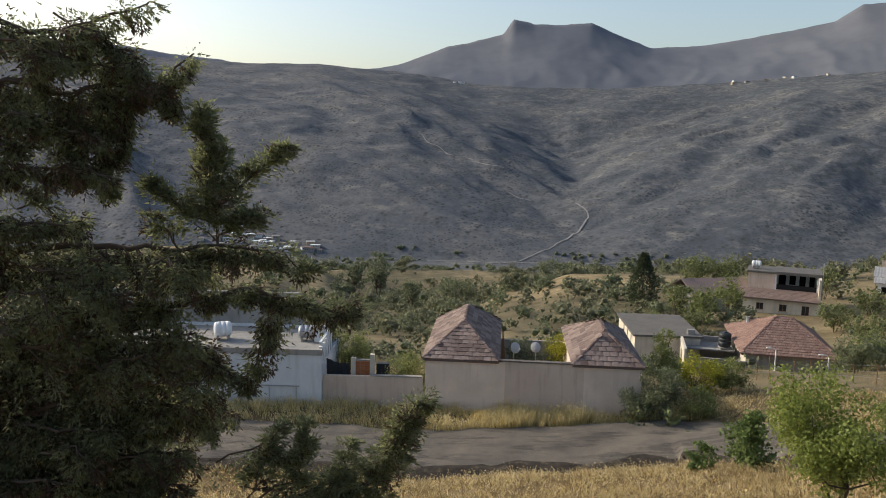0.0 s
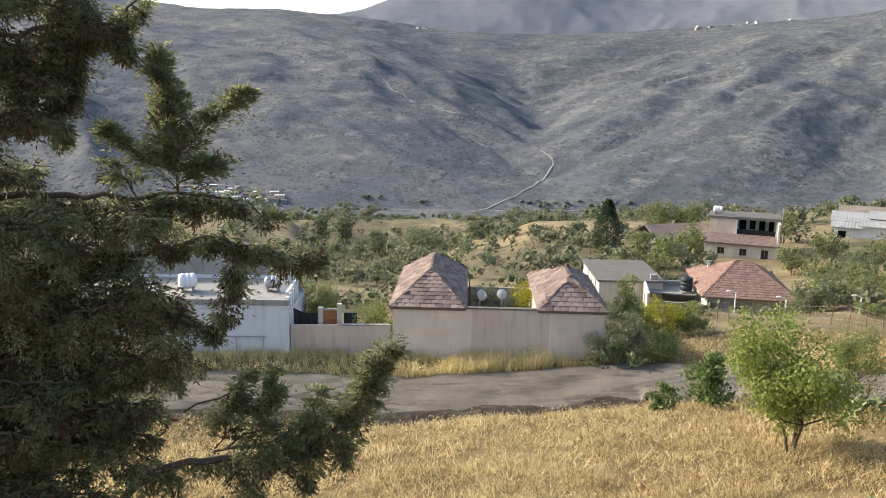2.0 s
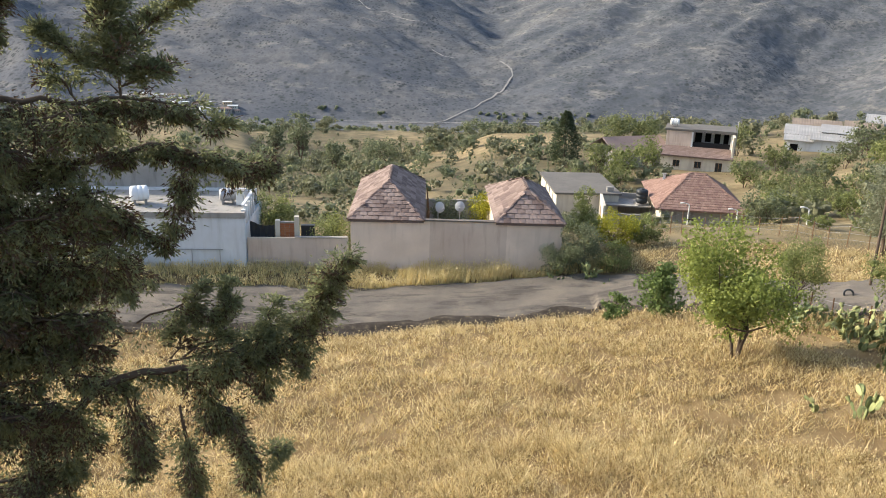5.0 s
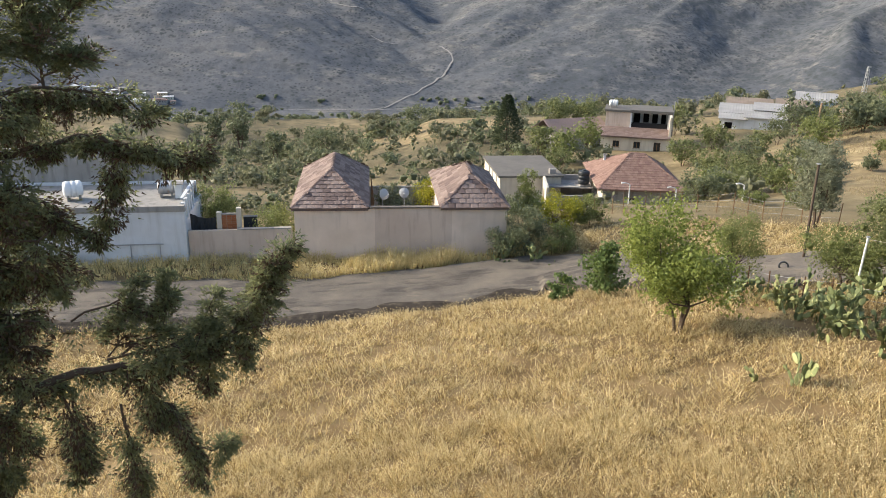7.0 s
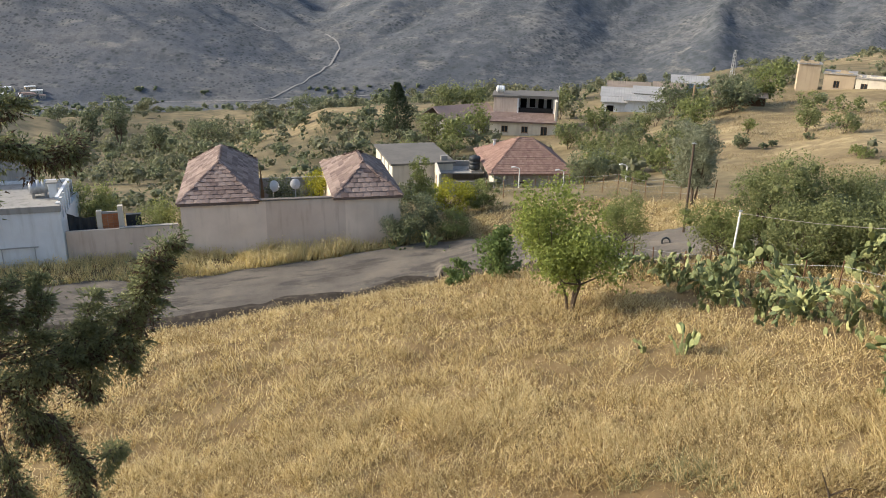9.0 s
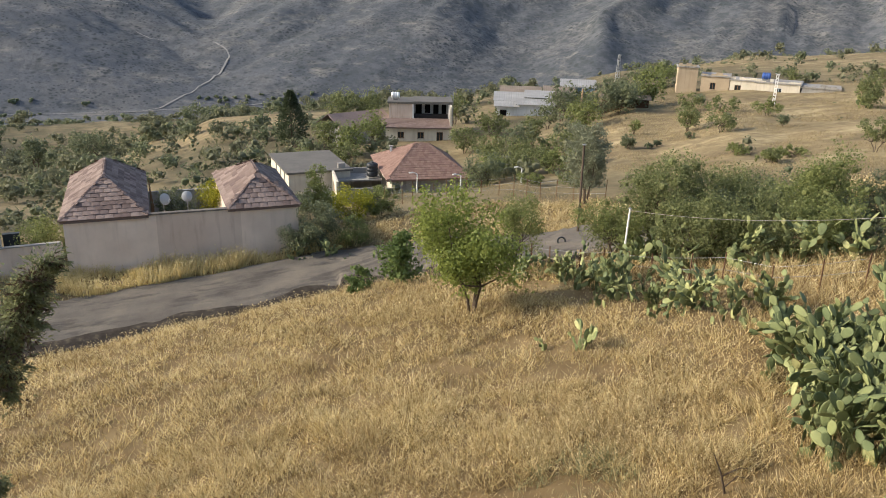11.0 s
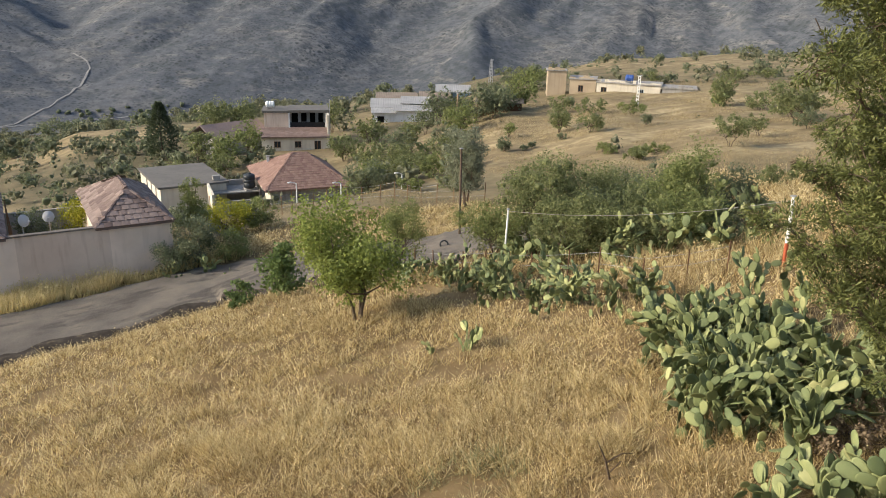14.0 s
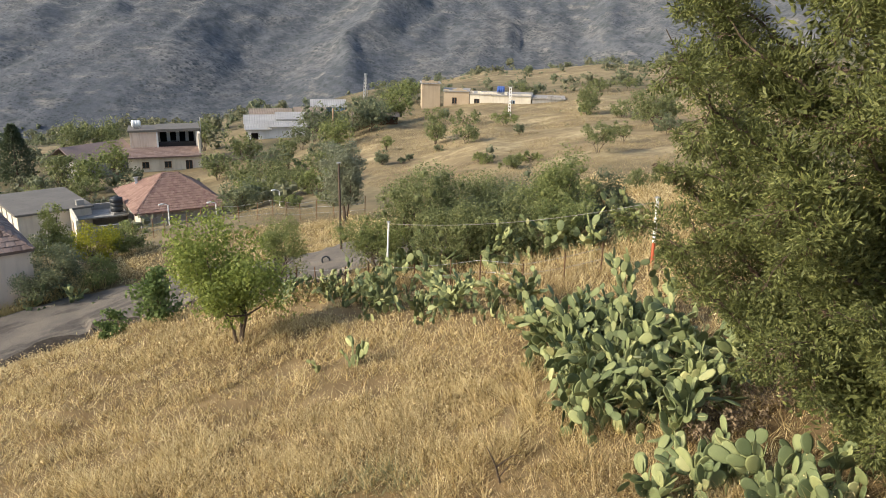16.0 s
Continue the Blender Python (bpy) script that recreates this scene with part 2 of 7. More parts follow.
# ---- materials ----
class Mat:
    """A node material: principled, with small helpers that return sockets."""

    def __init__(self, name, rough=0.85, metal=0.0, spec=0.3):
        self.m = bpy.data.materials.new(name)
        self.m.use_nodes = True
        self.nt = self.m.node_tree
        self.p = self.nt.nodes["Principled BSDF"]
        self.p.inputs["Roughness"].default_value, self.p.inputs["Metallic"].default_value = rough, metal
        self.p.inputs["Specular IOR Level"].default_value = spec

    def node(self, kind, **values):
        n = self.nt.nodes.new(kind)
        for k, v in values.items():
            k = k.replace("_", " ")
            if k in n.inputs:
                self.give(n.inputs[k], v)
        return n

    def give(self, socket, v):
        if hasattr(v, "is_linked"):
            self.nt.links.new(v, socket)
        else:
            socket.default_value = v

    def position(self, scale=(1, 1, 1), local=False):
        c = self.nt.nodes.new("ShaderNodeTexCoord").outputs["Object"] if local else self.nt.nodes.new("ShaderNodeNewGeometry").outputs["Position"]
        mp = self.nt.nodes.new("ShaderNodeMapping")
        self.give(mp.inputs["Vector"], c)
        mp.inputs["Scale"].default_value = scale
        return mp.outputs[0]

    def noise(self, scale, detail=4, rough=0.55, at=None):
        n = self.node("ShaderNodeTexNoise", Scale=scale, Detail=detail, Roughness=rough)
        self.give(n.inputs["Vector"], at if at is not None else self.position())
        return n.outputs[0]

    def ramp(self, fac, stops):
        r = self.nt.nodes.new("ShaderNodeValToRGB")
        el = r.color_ramp.elements
        while len(el) < len(stops):
            el.new(0.5)
        for e, (pos, col) in zip(el, stops):
            e.position, e.color = pos, (*col, 1) if not isinstance(col, float) else (col, col, col, 1)
        self.give(r.inputs[0], fac)
        return r.outputs[0]

    def mix(self, fac, a, b, blend="MIX"):
        n = self.nt.nodes.new("ShaderNodeMix")
        n.data_type, n.blend_type = "RGBA", blend
        for s, v in ((n.inputs[0], fac), (n.inputs[6], a), (n.inputs[7], b)):
            if isinstance(v, tuple):
                v = (*v, 1)
            self.give(s, v)
        return n.outputs[2]

    def math(self, op, a, b=0.0):
        n = self.nt.nodes.new("ShaderNodeMath")
        n.operation = op
        self.give(n.inputs[0], a), self.give(n.inputs[1], b)
        return n.outputs[0]

    def done(self, colour=None, bump=None, height=0.02, strength=0.6, rough=None):
        if colour is not None:
            self.give(self.p.inputs["Base Color"], (*colour, 1) if isinstance(colour, tuple) else colour)
        if bump is not None:
            b = self.node("ShaderNodeBump", Strength=strength, Distance=height)
            self.give(b.inputs["Height"], bump)
            self.nt.links.new(b.outputs[0], self.p.inputs["Normal"])
        if rough is not None:
            self.give(self.p.inputs["Roughness"], rough)
        return self.m


def leaf_material(name, dark, light, through=0.35, rough=0.6):
    """Foliage: each leaf its own shade, some light let through."""
    m = Mat(name, rough)
    r = m.nt.nodes.new("ShaderNodeNewGeometry").outputs["Random Per Island"]
    big = m.noise(1.3, 2)
    col = m.mix(m.math("ADD", m.math("MULTIPLY", r, 0.6), m.math("MULTIPLY", big, 0.4)), dark, light)
    m.done(col)
    tr = m.node("ShaderNodeBsdfTranslucent")
    m.give(tr.inputs[0], col)
    ms = m.nt.nodes.new("ShaderNodeMixShader")
    ms.inputs[0].default_value = through
    out = m.nt.nodes["Material Output"]
    m.nt.links.new(m.p.outputs[0], ms.inputs[1])
    m.nt.links.new(tr.outputs[0], ms.inputs[2])
    m.nt.links.new(ms.outputs[0], out.inputs[0])
    return m.m


def plaster(name, base, stain, rough=0.9, streak=0.5):
    m = Mat(name, rough)
    big, small = m.noise(0.5, 5), m.noise(9, 5)
    drip = m.noise(1.0, 5, at=m.position((3.0, 3.0, 0.35)))
    col = m.mix(m.ramp(big, [(0.4, 0.0), (0.7, 1.0)]), base, tuple(0.5 * (a + b) for a, b in zip(base, stain)))
    col = m.mix(m.math("MULTIPLY", m.ramp(drip, [(0.5, 0.0), (0.72, 1.0)]), streak), col, stain)
    col = m.mix(m.math("MULTIPLY", small, 0.25), col, tuple(0.75 * a for a in base))
    return m.done(col, small, 0.01, 0.4)


def ground_material():
    m = Mat("earth", 0.95, spec=0.1)
    pos = m.nt.nodes.new("ShaderNodeNewGeometry").outputs["Position"]
    ln = m.nt.nodes.new("ShaderNodeVectorMath")
    ln.operation = "LENGTH"
    m.give(ln.inputs[0], pos)
    dist = ln.outputs["Value"]
    # dry field
    field = m.ramp(m.noise(0.35, 6, 0.6), [(0.3, (0.12, 0.08, 0.038)), (0.5, (0.20, 0.14, 0.068)), (0.7, (0.32, 0.24, 0.125))])
    field = m.mix(m.math("MULTIPLY", m.noise(14, 3), 0.5), field, (0.085, 0.062, 0.036))
    # slopes of scrub and pale dry grass
    patch = m.noise(0.022, 6, 0.62)
    slope = m.ramp(patch, [(0.36, (0.085, 0.076, 0.046)), (0.5, (0.155, 0.128, 0.077)), (0.66, (0.30, 0.235, 0.135))])
    slope = m.mix(m.math("MULTIPLY", m.ramp(m.noise(0.25, 4), [(0.45, 0.0), (0.6, 1.0)]), 0.6), slope, (0.075, 0.07, 0.042))
    # the dry hill field
    away = m.nt.nodes.new("ShaderNodeVectorMath")
    away.operation = "DISTANCE"
    m.give(away.inputs[0], pos)
    away.inputs[1].default_value = (66, 54, 2)
    dry = m.node("ShaderNodeMapRange", From_Min=46.0, From_Max=30.0)
    m.give(dry.inputs["Value"], m.math("ADD", away.outputs["Value"], m.math("MULTIPLY", m.noise(0.06, 4), 14)))
    hill = m.ramp(m.noise(0.16, 7, 0.72, at=m.position((0.7, 1.3, 1.0))), [(0.32, (0.13, 0.10, 0.058)), (0.5, (0.265, 0.21, 0.118)), (0.68, (0.42, 0.345, 0.20))])
    hill = m.mix(m.math("MULTIPLY", m.ramp(m.noise(1.4, 4), [(0.45, 0.0), (0.65, 1.0)]), 0.5), hill, (0.19, 0.14, 0.078))
    hill = m.mix(m.math("MULTIPLY", m.ramp(m.noise(0.6, 6, 0.7, at=m.position((0.8, 0.8, 2.5))), [(0.46, 0.0), (0.62, 1.0)]), 0.55), hill, (0.12, 0.09, 0.055))
    slope = m.mix(dry.outputs[0], slope, hill)
    for place, r0, r1 in (((-52, 215, -18), 46.0, 18.0), ((29, 133, -8), 36.0, 14.0), ((43, 84, -4), 20.0, 8.0), ((150, 115, 4), 95.0, 60.0), ((-5, 52, 0), 11.0, 5.0)):
        spot = m.nt.nodes.new("ShaderNodeVectorMath")
        spot.operation = "DISTANCE"
        m.give(spot.inputs[0], pos)
        spot.inputs[1].default_value = place
        bare = m.node("ShaderNodeMapRange", From_Min=r0, From_Max=r1)
        m.give(bare.inputs["Value"], m.math("ADD", spot.outputs["Value"], m.math("MULTIPLY", m.noise(0.09, 4), r1)))
        slope = m.mix(bare.outputs[0], slope, hill)
    # the bare range: pale earth tinted blue-grey for haze, tan spurs, dark bushes at two scales
    hazed_rock = m.ramp(m.noise(0.006, 8, 0.64), [(0.33, (0.084, 0.093, 0.108)), (0.5, (0.118, 0.124, 0.136)), (0.66, (0.175, 0.168, 0.162))])
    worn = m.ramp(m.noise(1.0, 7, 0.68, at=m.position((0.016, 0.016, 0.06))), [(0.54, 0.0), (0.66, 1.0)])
    hazed_rock = m.mix(m.math("MULTIPLY", worn, 0.55), hazed_rock, (0.28, 0.255, 0.22))
    hazed_rock = m.mix(m.math("MULTIPLY", m.ramp(m.noise(0.028, 7, 0.7), [(0.48, 0.0), (0.64, 1.0)]), 0.6), hazed_rock, (0.068, 0.074, 0.078))
    for scale, near, far, share, cover in ((0.07, 0.14, 0.34, 0.9, 0.007), (0.15, 0.2, 0.4, 0.85, 0.013)):
        v = m.nt.nodes.new("ShaderNodeTexVoronoi")
        v.inputs["Scale"].default_value = scale
        m.give(v.inputs["Vector"], m.position((1, 1, 0.5)))
        dots = m.ramp(v.outputs["Distance"], [(near, 1.0), (far, 0.0)])
        dots = m.math("MULTIPLY", dots, m.ramp(m.noise(cover, 5, 0.6), [(0.36, 0.1), (0.56, share)]))
        hazed_rock = m.mix(dots, hazed_rock, (0.046, 0.053, 0.055))
    east = m.nt.nodes.new("ShaderNodeSeparateXYZ")
    m.give(east.inputs[0], pos)
    thick = m.node("ShaderNodeMapRange", From_Min=-100.0, From_Max=1000.0, To_Max=0.75)
    m.give(thick.inputs["Value"], m.math("ADD", east.outputs[0], m.math("MULTIPLY", m.noise(0.004, 5), 700)))
    scrubby = m.ramp(m.noise(0.05, 6, 0.72), [(0.42, 0.0), (0.6, 1.0)])
    hazed_rock = m.mix(m.math("MULTIPLY", thick.outputs[0], scrubby), hazed_rock, (0.055, 0.064, 0.07))
    a = m.node("ShaderNodeMapRange", From_Min=44.0, From_Max=60.0)
    m.give(a.inputs["Value"], m.math("ADD", dist, m.math("MULTIPLY", m.noise(0.1, 3), 14)))
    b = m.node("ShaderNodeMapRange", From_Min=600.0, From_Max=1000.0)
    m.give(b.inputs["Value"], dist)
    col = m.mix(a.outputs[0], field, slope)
    col = m.mix(b.outputs[0], col, hazed_rock)
    fine = m.math("MULTIPLY", m.noise(6, 5), 0.05)
    coarse = m.math("MULTIPLY", m.math("MULTIPLY", m.noise(0.035, 8, 0.66), b.outputs[0]), 7.0)
    return m.done(col, m.math("ADD", fine, coarse), 1.0, 0.55)


EARTH = ground_material()


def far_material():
    m = Mat("far_haze_tint", 1.0, spec=0.0)
    # pale blue of the distance haze is mixed into this base colour
    hazed_rock = m.ramp(m.noise(0.004, 7, 0.62), [(0.35, (0.125, 0.135, 0.158)), (0.65, (0.16, 0.168, 0.19))])
    return m.done(hazed_rock)


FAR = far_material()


def asphalt():
    m = Mat("worn_road", 0.9, spec=0.2)
    big = m.noise(0.35, 6, 0.65)
    col = m.ramp(big, [(0.35, (0.12, 0.104, 0.088)), (0.5, (0.165, 0.144, 0.12)), (0.68, (0.235, 0.20, 0.158))])
    col = m.mix(m.math("MULTIPLY", m.noise(30, 3), 0.5), col, (0.06, 0.056, 0.05))
    worn = m.ramp(m.noise(1.0, 6, 0.7, at=m.position((0.22, 0.75, 0.5))), [(0.52, 0.0), (0.6, 1.0)])
    col = m.mix(m.math("MULTIPLY", worn, 0.6), col, (0.06, 0.054, 0.048))
    return m.done(col, m.math("SUBTRACT", m.noise(12, 6), worn), 0.05, 0.8)


ROADTOP = asphalt()


def soil():
    m = Mat("dark_soil", 0.95, spec=0.1)
    col = m.ramp(m.noise(1.8, 6, 0.65), [(0.35, (0.03, 0.025, 0.02)), (0.55, (0.06, 0.05, 0.04)), (0.75, (0.16, 0.13, 0.09))])
    return m.done(col, m.noise(9, 5), 0.05, 0.8)


SOIL = soil()
WHITEWASH = plaster("whitewash", (0.66, 0.68, 0.70), (0.42, 0.42, 0.40))
PINKISH = plaster("pink_render", (0.77, 0.64, 0.53), (0.47, 0.38, 0.30), streak=0.45)
CONCRETE = plaster("grey_concrete", (0.33, 0.315, 0.29), (0.16, 0.15, 0.14), streak=0.8)
CREAM = plaster("cream_render", (0.62, 0.57, 0.47), (0.36, 0.31, 0.25))
OCHRE = plaster("ochre_render", (0.45, 0.36, 0.25), (0.30, 0.23, 0.16))


def plain(name, colour, rough=0.7, metal=0.0, vary=0.25, scale=6):
    m = Mat(name, rough, metal)
    col = m.mix(m.math("MULTIPLY", m.noise(scale, 4), vary * 2), colour, tuple(c * 0.55 for c in colour))
    return m.done(col)


def tile_material(name, a, b, c):
    m = Mat(name, 0.9, spec=0.2)
    oi = m.nt.nodes.new("ShaderNodeObjectInfo").outputs["Random"]
    gi = m.nt.nodes.new("ShaderNodeNewGeometry").outputs["Random Per Island"]
    r = m.math("FRACT", m.math("ADD", m.math("MULTIPLY", oi, 7.13), gi))
    col = m.ramp(r, [(0.0, a), (0.5, b), (1.0, c)])
    col = m.mix(m.math("MULTIPLY", m.noise(5, 5), 0.7), col, tuple(0.55 * v for v in a))
    return m.done(col, m.noise(20, 4), 0.01, 0.4)


TILE_PINK = tile_material("faded_tile", (0.15, 0.108, 0.096), (0.24, 0.18, 0.158), (0.345, 0.27, 0.235))
TILE_RED = tile_material("red_tile", (0.215, 0.132, 0.108), (0.275, 0.176, 0.142), (0.33, 0.22, 0.18))
TILE_BROWN = tile_material("brown_tile", (0.22, 0.16, 0.14), (0.26, 0.19, 0.165), (0.30, 0.225, 0.20))
DARK = plain("dark_opening", (0.015, 0.015, 0.017), 0.8)
BARK = plain("bark", (0.115, 0.085, 0.062), 0.95, vary=0.35, scale=18)
LEAF_GREEN = leaf_material("green_leaf", (0.115, 0.142, 0.05), (0.29, 0.315, 0.115), 0.48)
LEAF_DARK = leaf_material("dark_leaf", (0.095, 0.114, 0.066), (0.235, 0.255, 0.14), 0.42)
LEAF_OLIVE = leaf_material("olive_leaf", (0.095, 0.112, 0.047), (0.28, 0.30, 0.125), 0.45)
LEAF_FRESH = leaf_material("fresh_leaf", (0.085, 0.115, 0.026), (0.35, 0.40, 0.10), 0.45)
LEAF_CONIFER = leaf_material("conifer_needle", (0.035, 0.05, 0.028), (0.10, 0.122, 0.06), 0.25)
LEAF_FIG = leaf_material("fig_leaf", (0.065, 0.10, 0.032), (0.18, 0.24, 0.075), 0.4)
LEAF_SCRUB = leaf_material("scrub_leaf", (0.10, 0.108, 0.066), (0.235, 0.235, 0.135), 0.4)
LEAF_SILVER = leaf_material("silver_leaf", (0.14, 0.155, 0.10), (0.30, 0.315, 0.21), 0.4)
LEAF_YELLOW = leaf_material("yellow_leaf", (0.22, 0.22, 0.02), (0.42, 0.40, 0.04))
LEAF_CYPRESS = leaf_material("cypress_leaf", (0.11, 0.128, 0.075), (0.30, 0.315, 0.155), 0.6)
LEAF_SUNNY = leaf_material("sunny_cypress_leaf", (0.036, 0.05, 0.018), (0.21, 0.225, 0.068), 0.2)
DRY_TWIG = leaf_material("dry_twig", (0.12, 0.085, 0.05), (0.26, 0.195, 0.12), 0.2)
DEAD_SPRAY = leaf_material("withered_spray", (0.06, 0.038, 0.024), (0.13, 0.085, 0.05), 0.2)


# ---- ground ----
def build_ground():
    ring = np.concatenate([[0.01, 0.3], np.geomspace(0.8, 60, 200), np.geomspace(60, 1100, 150)[1:], np.linspace(1100, 3250, 250)[1:]])
    az = np.concatenate([np.arange(-180, -48, 4.0), np.arange(-48, 96, 0.55), np.arange(96, 180, 4.0)])
    d, a = np.meshgrid(ring, np.radians(az), indexing="ij")
    x, y = d * np.sin(a), d * np.cos(a)
    z = land(x, y)
    n, k = d.shape
    i, j = np.meshgrid(np.arange(n - 1), np.arange(k), indexing="ij")
    q = np.stack([i * k + j, (i + 1) * k + j, (i + 1) * k + (j + 1) % k, i * k + (j + 1) % k], -1).reshape(-1, 4)
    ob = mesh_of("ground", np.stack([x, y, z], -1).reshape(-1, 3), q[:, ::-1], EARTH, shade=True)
    tagged(ob, "dry grassy hillside falling to a valley and a bare brown range with haze-blue colouring", "ground", kind="structure")


build_ground()

# the pale range behind: azimuth and elevation of its skyline
FAR_AZ = (-60, -40, -30, -24, -21.5, -19.6, -15.6, -12.5, -8, -5, -3.3, 0.2, 1.5, 4.1, 4.75, 6.2, 8.3, 10.2, 12.2, 14.3, 18, 20.5, 24, 25.7, 27.2, 30, 36, 50, 90)
FAR_EL = (6.1, 6.1, 5.9, 5.7, 5.6, 5.3, 5.0, 4.5, 4.5, 4.8, 5.1, 6.5, 6.7, 7.4, 8.5, 8.1, 8.05, 8.2, 7.3, 6.45, 6.6, 7.0, 7.6, 7.9, 8.9, 9.0, 8.3, 9.3, 9.3)


def build_far_range():
    az = np.arange(-60, 92, 0.2)
    ring = np.linspace(3150, 4500, 46)
    d, a = np.meshgrid(ring, az, indexing="ij")
    x, y = d * np.sin(np.radians(a)), d * np.cos(np.radians(a))
    top = 15 + 4450 * np.tan(np.radians(np.interp(a, FAR_AZ, FAR_EL)))
    s = (d - 3150) / (4450 - 3150)
    broad = 15 + 4450 * np.tan(np.radians(np.interp(a, (-60, -20, 0, 10, 20, 30, 90), (5.5, 4.8, 5.5, 6.3, 6.3, 7.6, 8.5))))
    t = np.clip(s, 0, 1)
    rough = 45 * (ridged(x / 330 + 0.4 * fbm(x / 200, y / 200, 2, 82), y / 700, 4, 81) - 0.55)
    ker = np.exp(-np.linspace(-2, 2, 41) ** 2)
    soft = np.convolve(np.pad(top[0], 20, "edge"), ker / ker.sum(), "valid")[None]
    z = -100 + (broad + 100) * t ** 0.75 + (soft - broad) * t ** 3 + (top - soft) * t ** 14 + np.sin(np.pi * t) * rough + 7 * (fbm(x / 45, y / 45, 3, 83) - 0.5)
    z = np.where(s > 1, top - (d - 4450) * 1.5, z)
    n, k = d.shape
    i, j = np.meshgrid(np.arange(n - 1), np.arange(k - 1), indexing="ij")
    q = np.stack([i * k + j, (i + 1) * k + j, (i + 1) * k + j + 1, i * k + j + 1], -1).reshape(-1, 4)
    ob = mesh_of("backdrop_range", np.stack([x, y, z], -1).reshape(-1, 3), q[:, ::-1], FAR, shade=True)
    tagged(ob, "mountain range coloured a hazy blue-grey, with a rocky peak", "mountain", kind="structure")


build_far_range()


def build_road():
    p = np.array(ROAD)
    s = np.concatenate([[0], np.cumsum(np.hypot(*np.diff(p[:, :2], axis=0).T))])
    u = np.arange(0, s[-1], 0.35)
    # a rounded centre line
    cx, cy = np.interp(u, s, p[:, 0]), np.interp(u, s, p[:, 1])
    ker = np.hanning(15) / np.hanning(15).sum()
    cx[7:-7], cy[7:-7] = np.convolve(cx, ker, "valid"), np.convolve(cy, ker, "valid")
    tx, ty = np.gradient(cx), np.gradient(cy)
    ln = np.hypot(tx, ty)
    nx, ny = -ty / ln, tx / ln
    across = np.linspace(-1, 1, 33)
    left = 2.45 + 0.5 * (fbm(u / 2.5, u * 0, 4, 3) - 0.5) * 2
    right = 2.35 + 0.7 * (fbm(u / 2.2, u * 0 + 9, 4, 4) - 0.5) * 2 + 1.2 * np.exp(-((cx - 20) / 2.5) ** 2)
    w = np.where(across[None] > 0, left[:, None], right[:, None]) * across[None]
    x, y = cx[:, None] + nx[:, None] * w, cy[:, None] + ny[:, None] * w
    along = u[:, None] + 0 * x
    rut = ridged(along / 5.5 + 0.3 * w, w / 0.85 + 0.5 * fbm(along / 4, along * 0, 2, 33), 3, 13, 0.6)
    z = land(x, y) + 0.16 + 0.05 * (fbm(x / 1.2, y / 1.2, 3, 12) - 0.5) - 0.1 * smooth(0.66, 0.84, rut) - 0.04 * np.abs(across[None]) ** 6
    n, k = x.shape
    i, j = np.meshgrid(np.arange(n - 1), np.arange(k - 1), indexing="ij")
    q = np.stack([i * k + j, i * k + j + 1, (i + 1) * k + j + 1, (i + 1) * k + j], -1).reshape(-1, 4)
    ob = mesh_of("road", np.stack([x, y, z], -1).reshape(-1, 3), q[:, ::-1], ROADTOP, shade=True)
    tagged(ob, "narrow worn grey road with crumbling edges", "road", kind="structure")
    edge = np.linspace(0, 1, 9)
    reach = 0.75 + 1.1 * fbm(u / 3.0, u * 0 + 4, 3, 14)
    w = -(right[:, None] - 0.1) - edge[None] * reach[:, None]
    x, y = cx[:, None] + nx[:, None] * w, cy[:, None] + ny[:, None] * w
    z = land(x, y) + 0.03 + 0.12 + 0.3 * (fbm(x / 0.5, y / 0.5, 3, 18) - 0.45) * np.sin(np.pi * np.clip(edge, 0.05, 1))[None] - 0.1 * edge[None] ** 4
    n, k = x.shape
    i, j = np.meshgrid(np.arange(n - 1), np.arange(k - 1), indexing="ij")
    q = np.stack([i * k + j, i * k + j + 1, (i + 1) * k + j + 1, (i + 1) * k + j], -1).reshape(-1, 4)
    ob = mesh_of("road_shoulder", np.stack([x, y, z], -1).reshape(-1, 3), q, SOIL, shade=False)
    tagged(ob, "broken dark earth bank at the road's edge", "road", kind="structure")


build_road()

# ---- houses ----
METAL = plain("grey_metal", (0.42, 0.43, 0.44), 0.45, 0.6)
BROWNISH = plaster("brown_render", (0.64, 0.525, 0.43), (0.42, 0.31, 0.24), streak=0.8)
ROOFING = plaster("dark_cement", (0.145, 0.135, 0.122), (0.085, 0.08, 0.075))
RUST = plain("rusty_iron", (0.13, 0.07, 0.04), 0.9)
WHITE_PAINT = plain("white_paint", (0.78, 0.77, 0.74), 0.55, vary=0.15)
RED_PAINT = plain("red_paint", (0.42, 0.10, 0.045), 0.6)
PLASTIC_BLACK = plain("black_plastic", (0.03, 0.035, 0.04), 0.5)
PLASTIC_WHITE = plain("white_plastic", (0.75, 0.76, 0.76), 0.5, vary=0.12)
BRICK = tile_material("orange_brick", (0.36, 0.13, 0.06), (0.42, 0.17, 0.08), (0.47, 0.21, 0.10))
WOOD = plain("weathered_wood", (0.22, 0.13, 0.07), 0.9, vary=0.3)
SHEET = plain("pale_sheet_metal", (0.40, 0.395, 0.385), 0.75, 0.0, vary=0.6, scale=0.45)
RUSTY_SHEET = plain("rusting_sheet_metal", (0.30, 0.235, 0.18), 0.85, 0.0, vary=0.6, scale=0.6)
BLUE = plain("faded_blue", (0.30, 0.42, 0.55), 0.6)
GLASS = Mat("dark_glass", 0.1, spec=0.6).done((0.02, 0.025, 0.03))


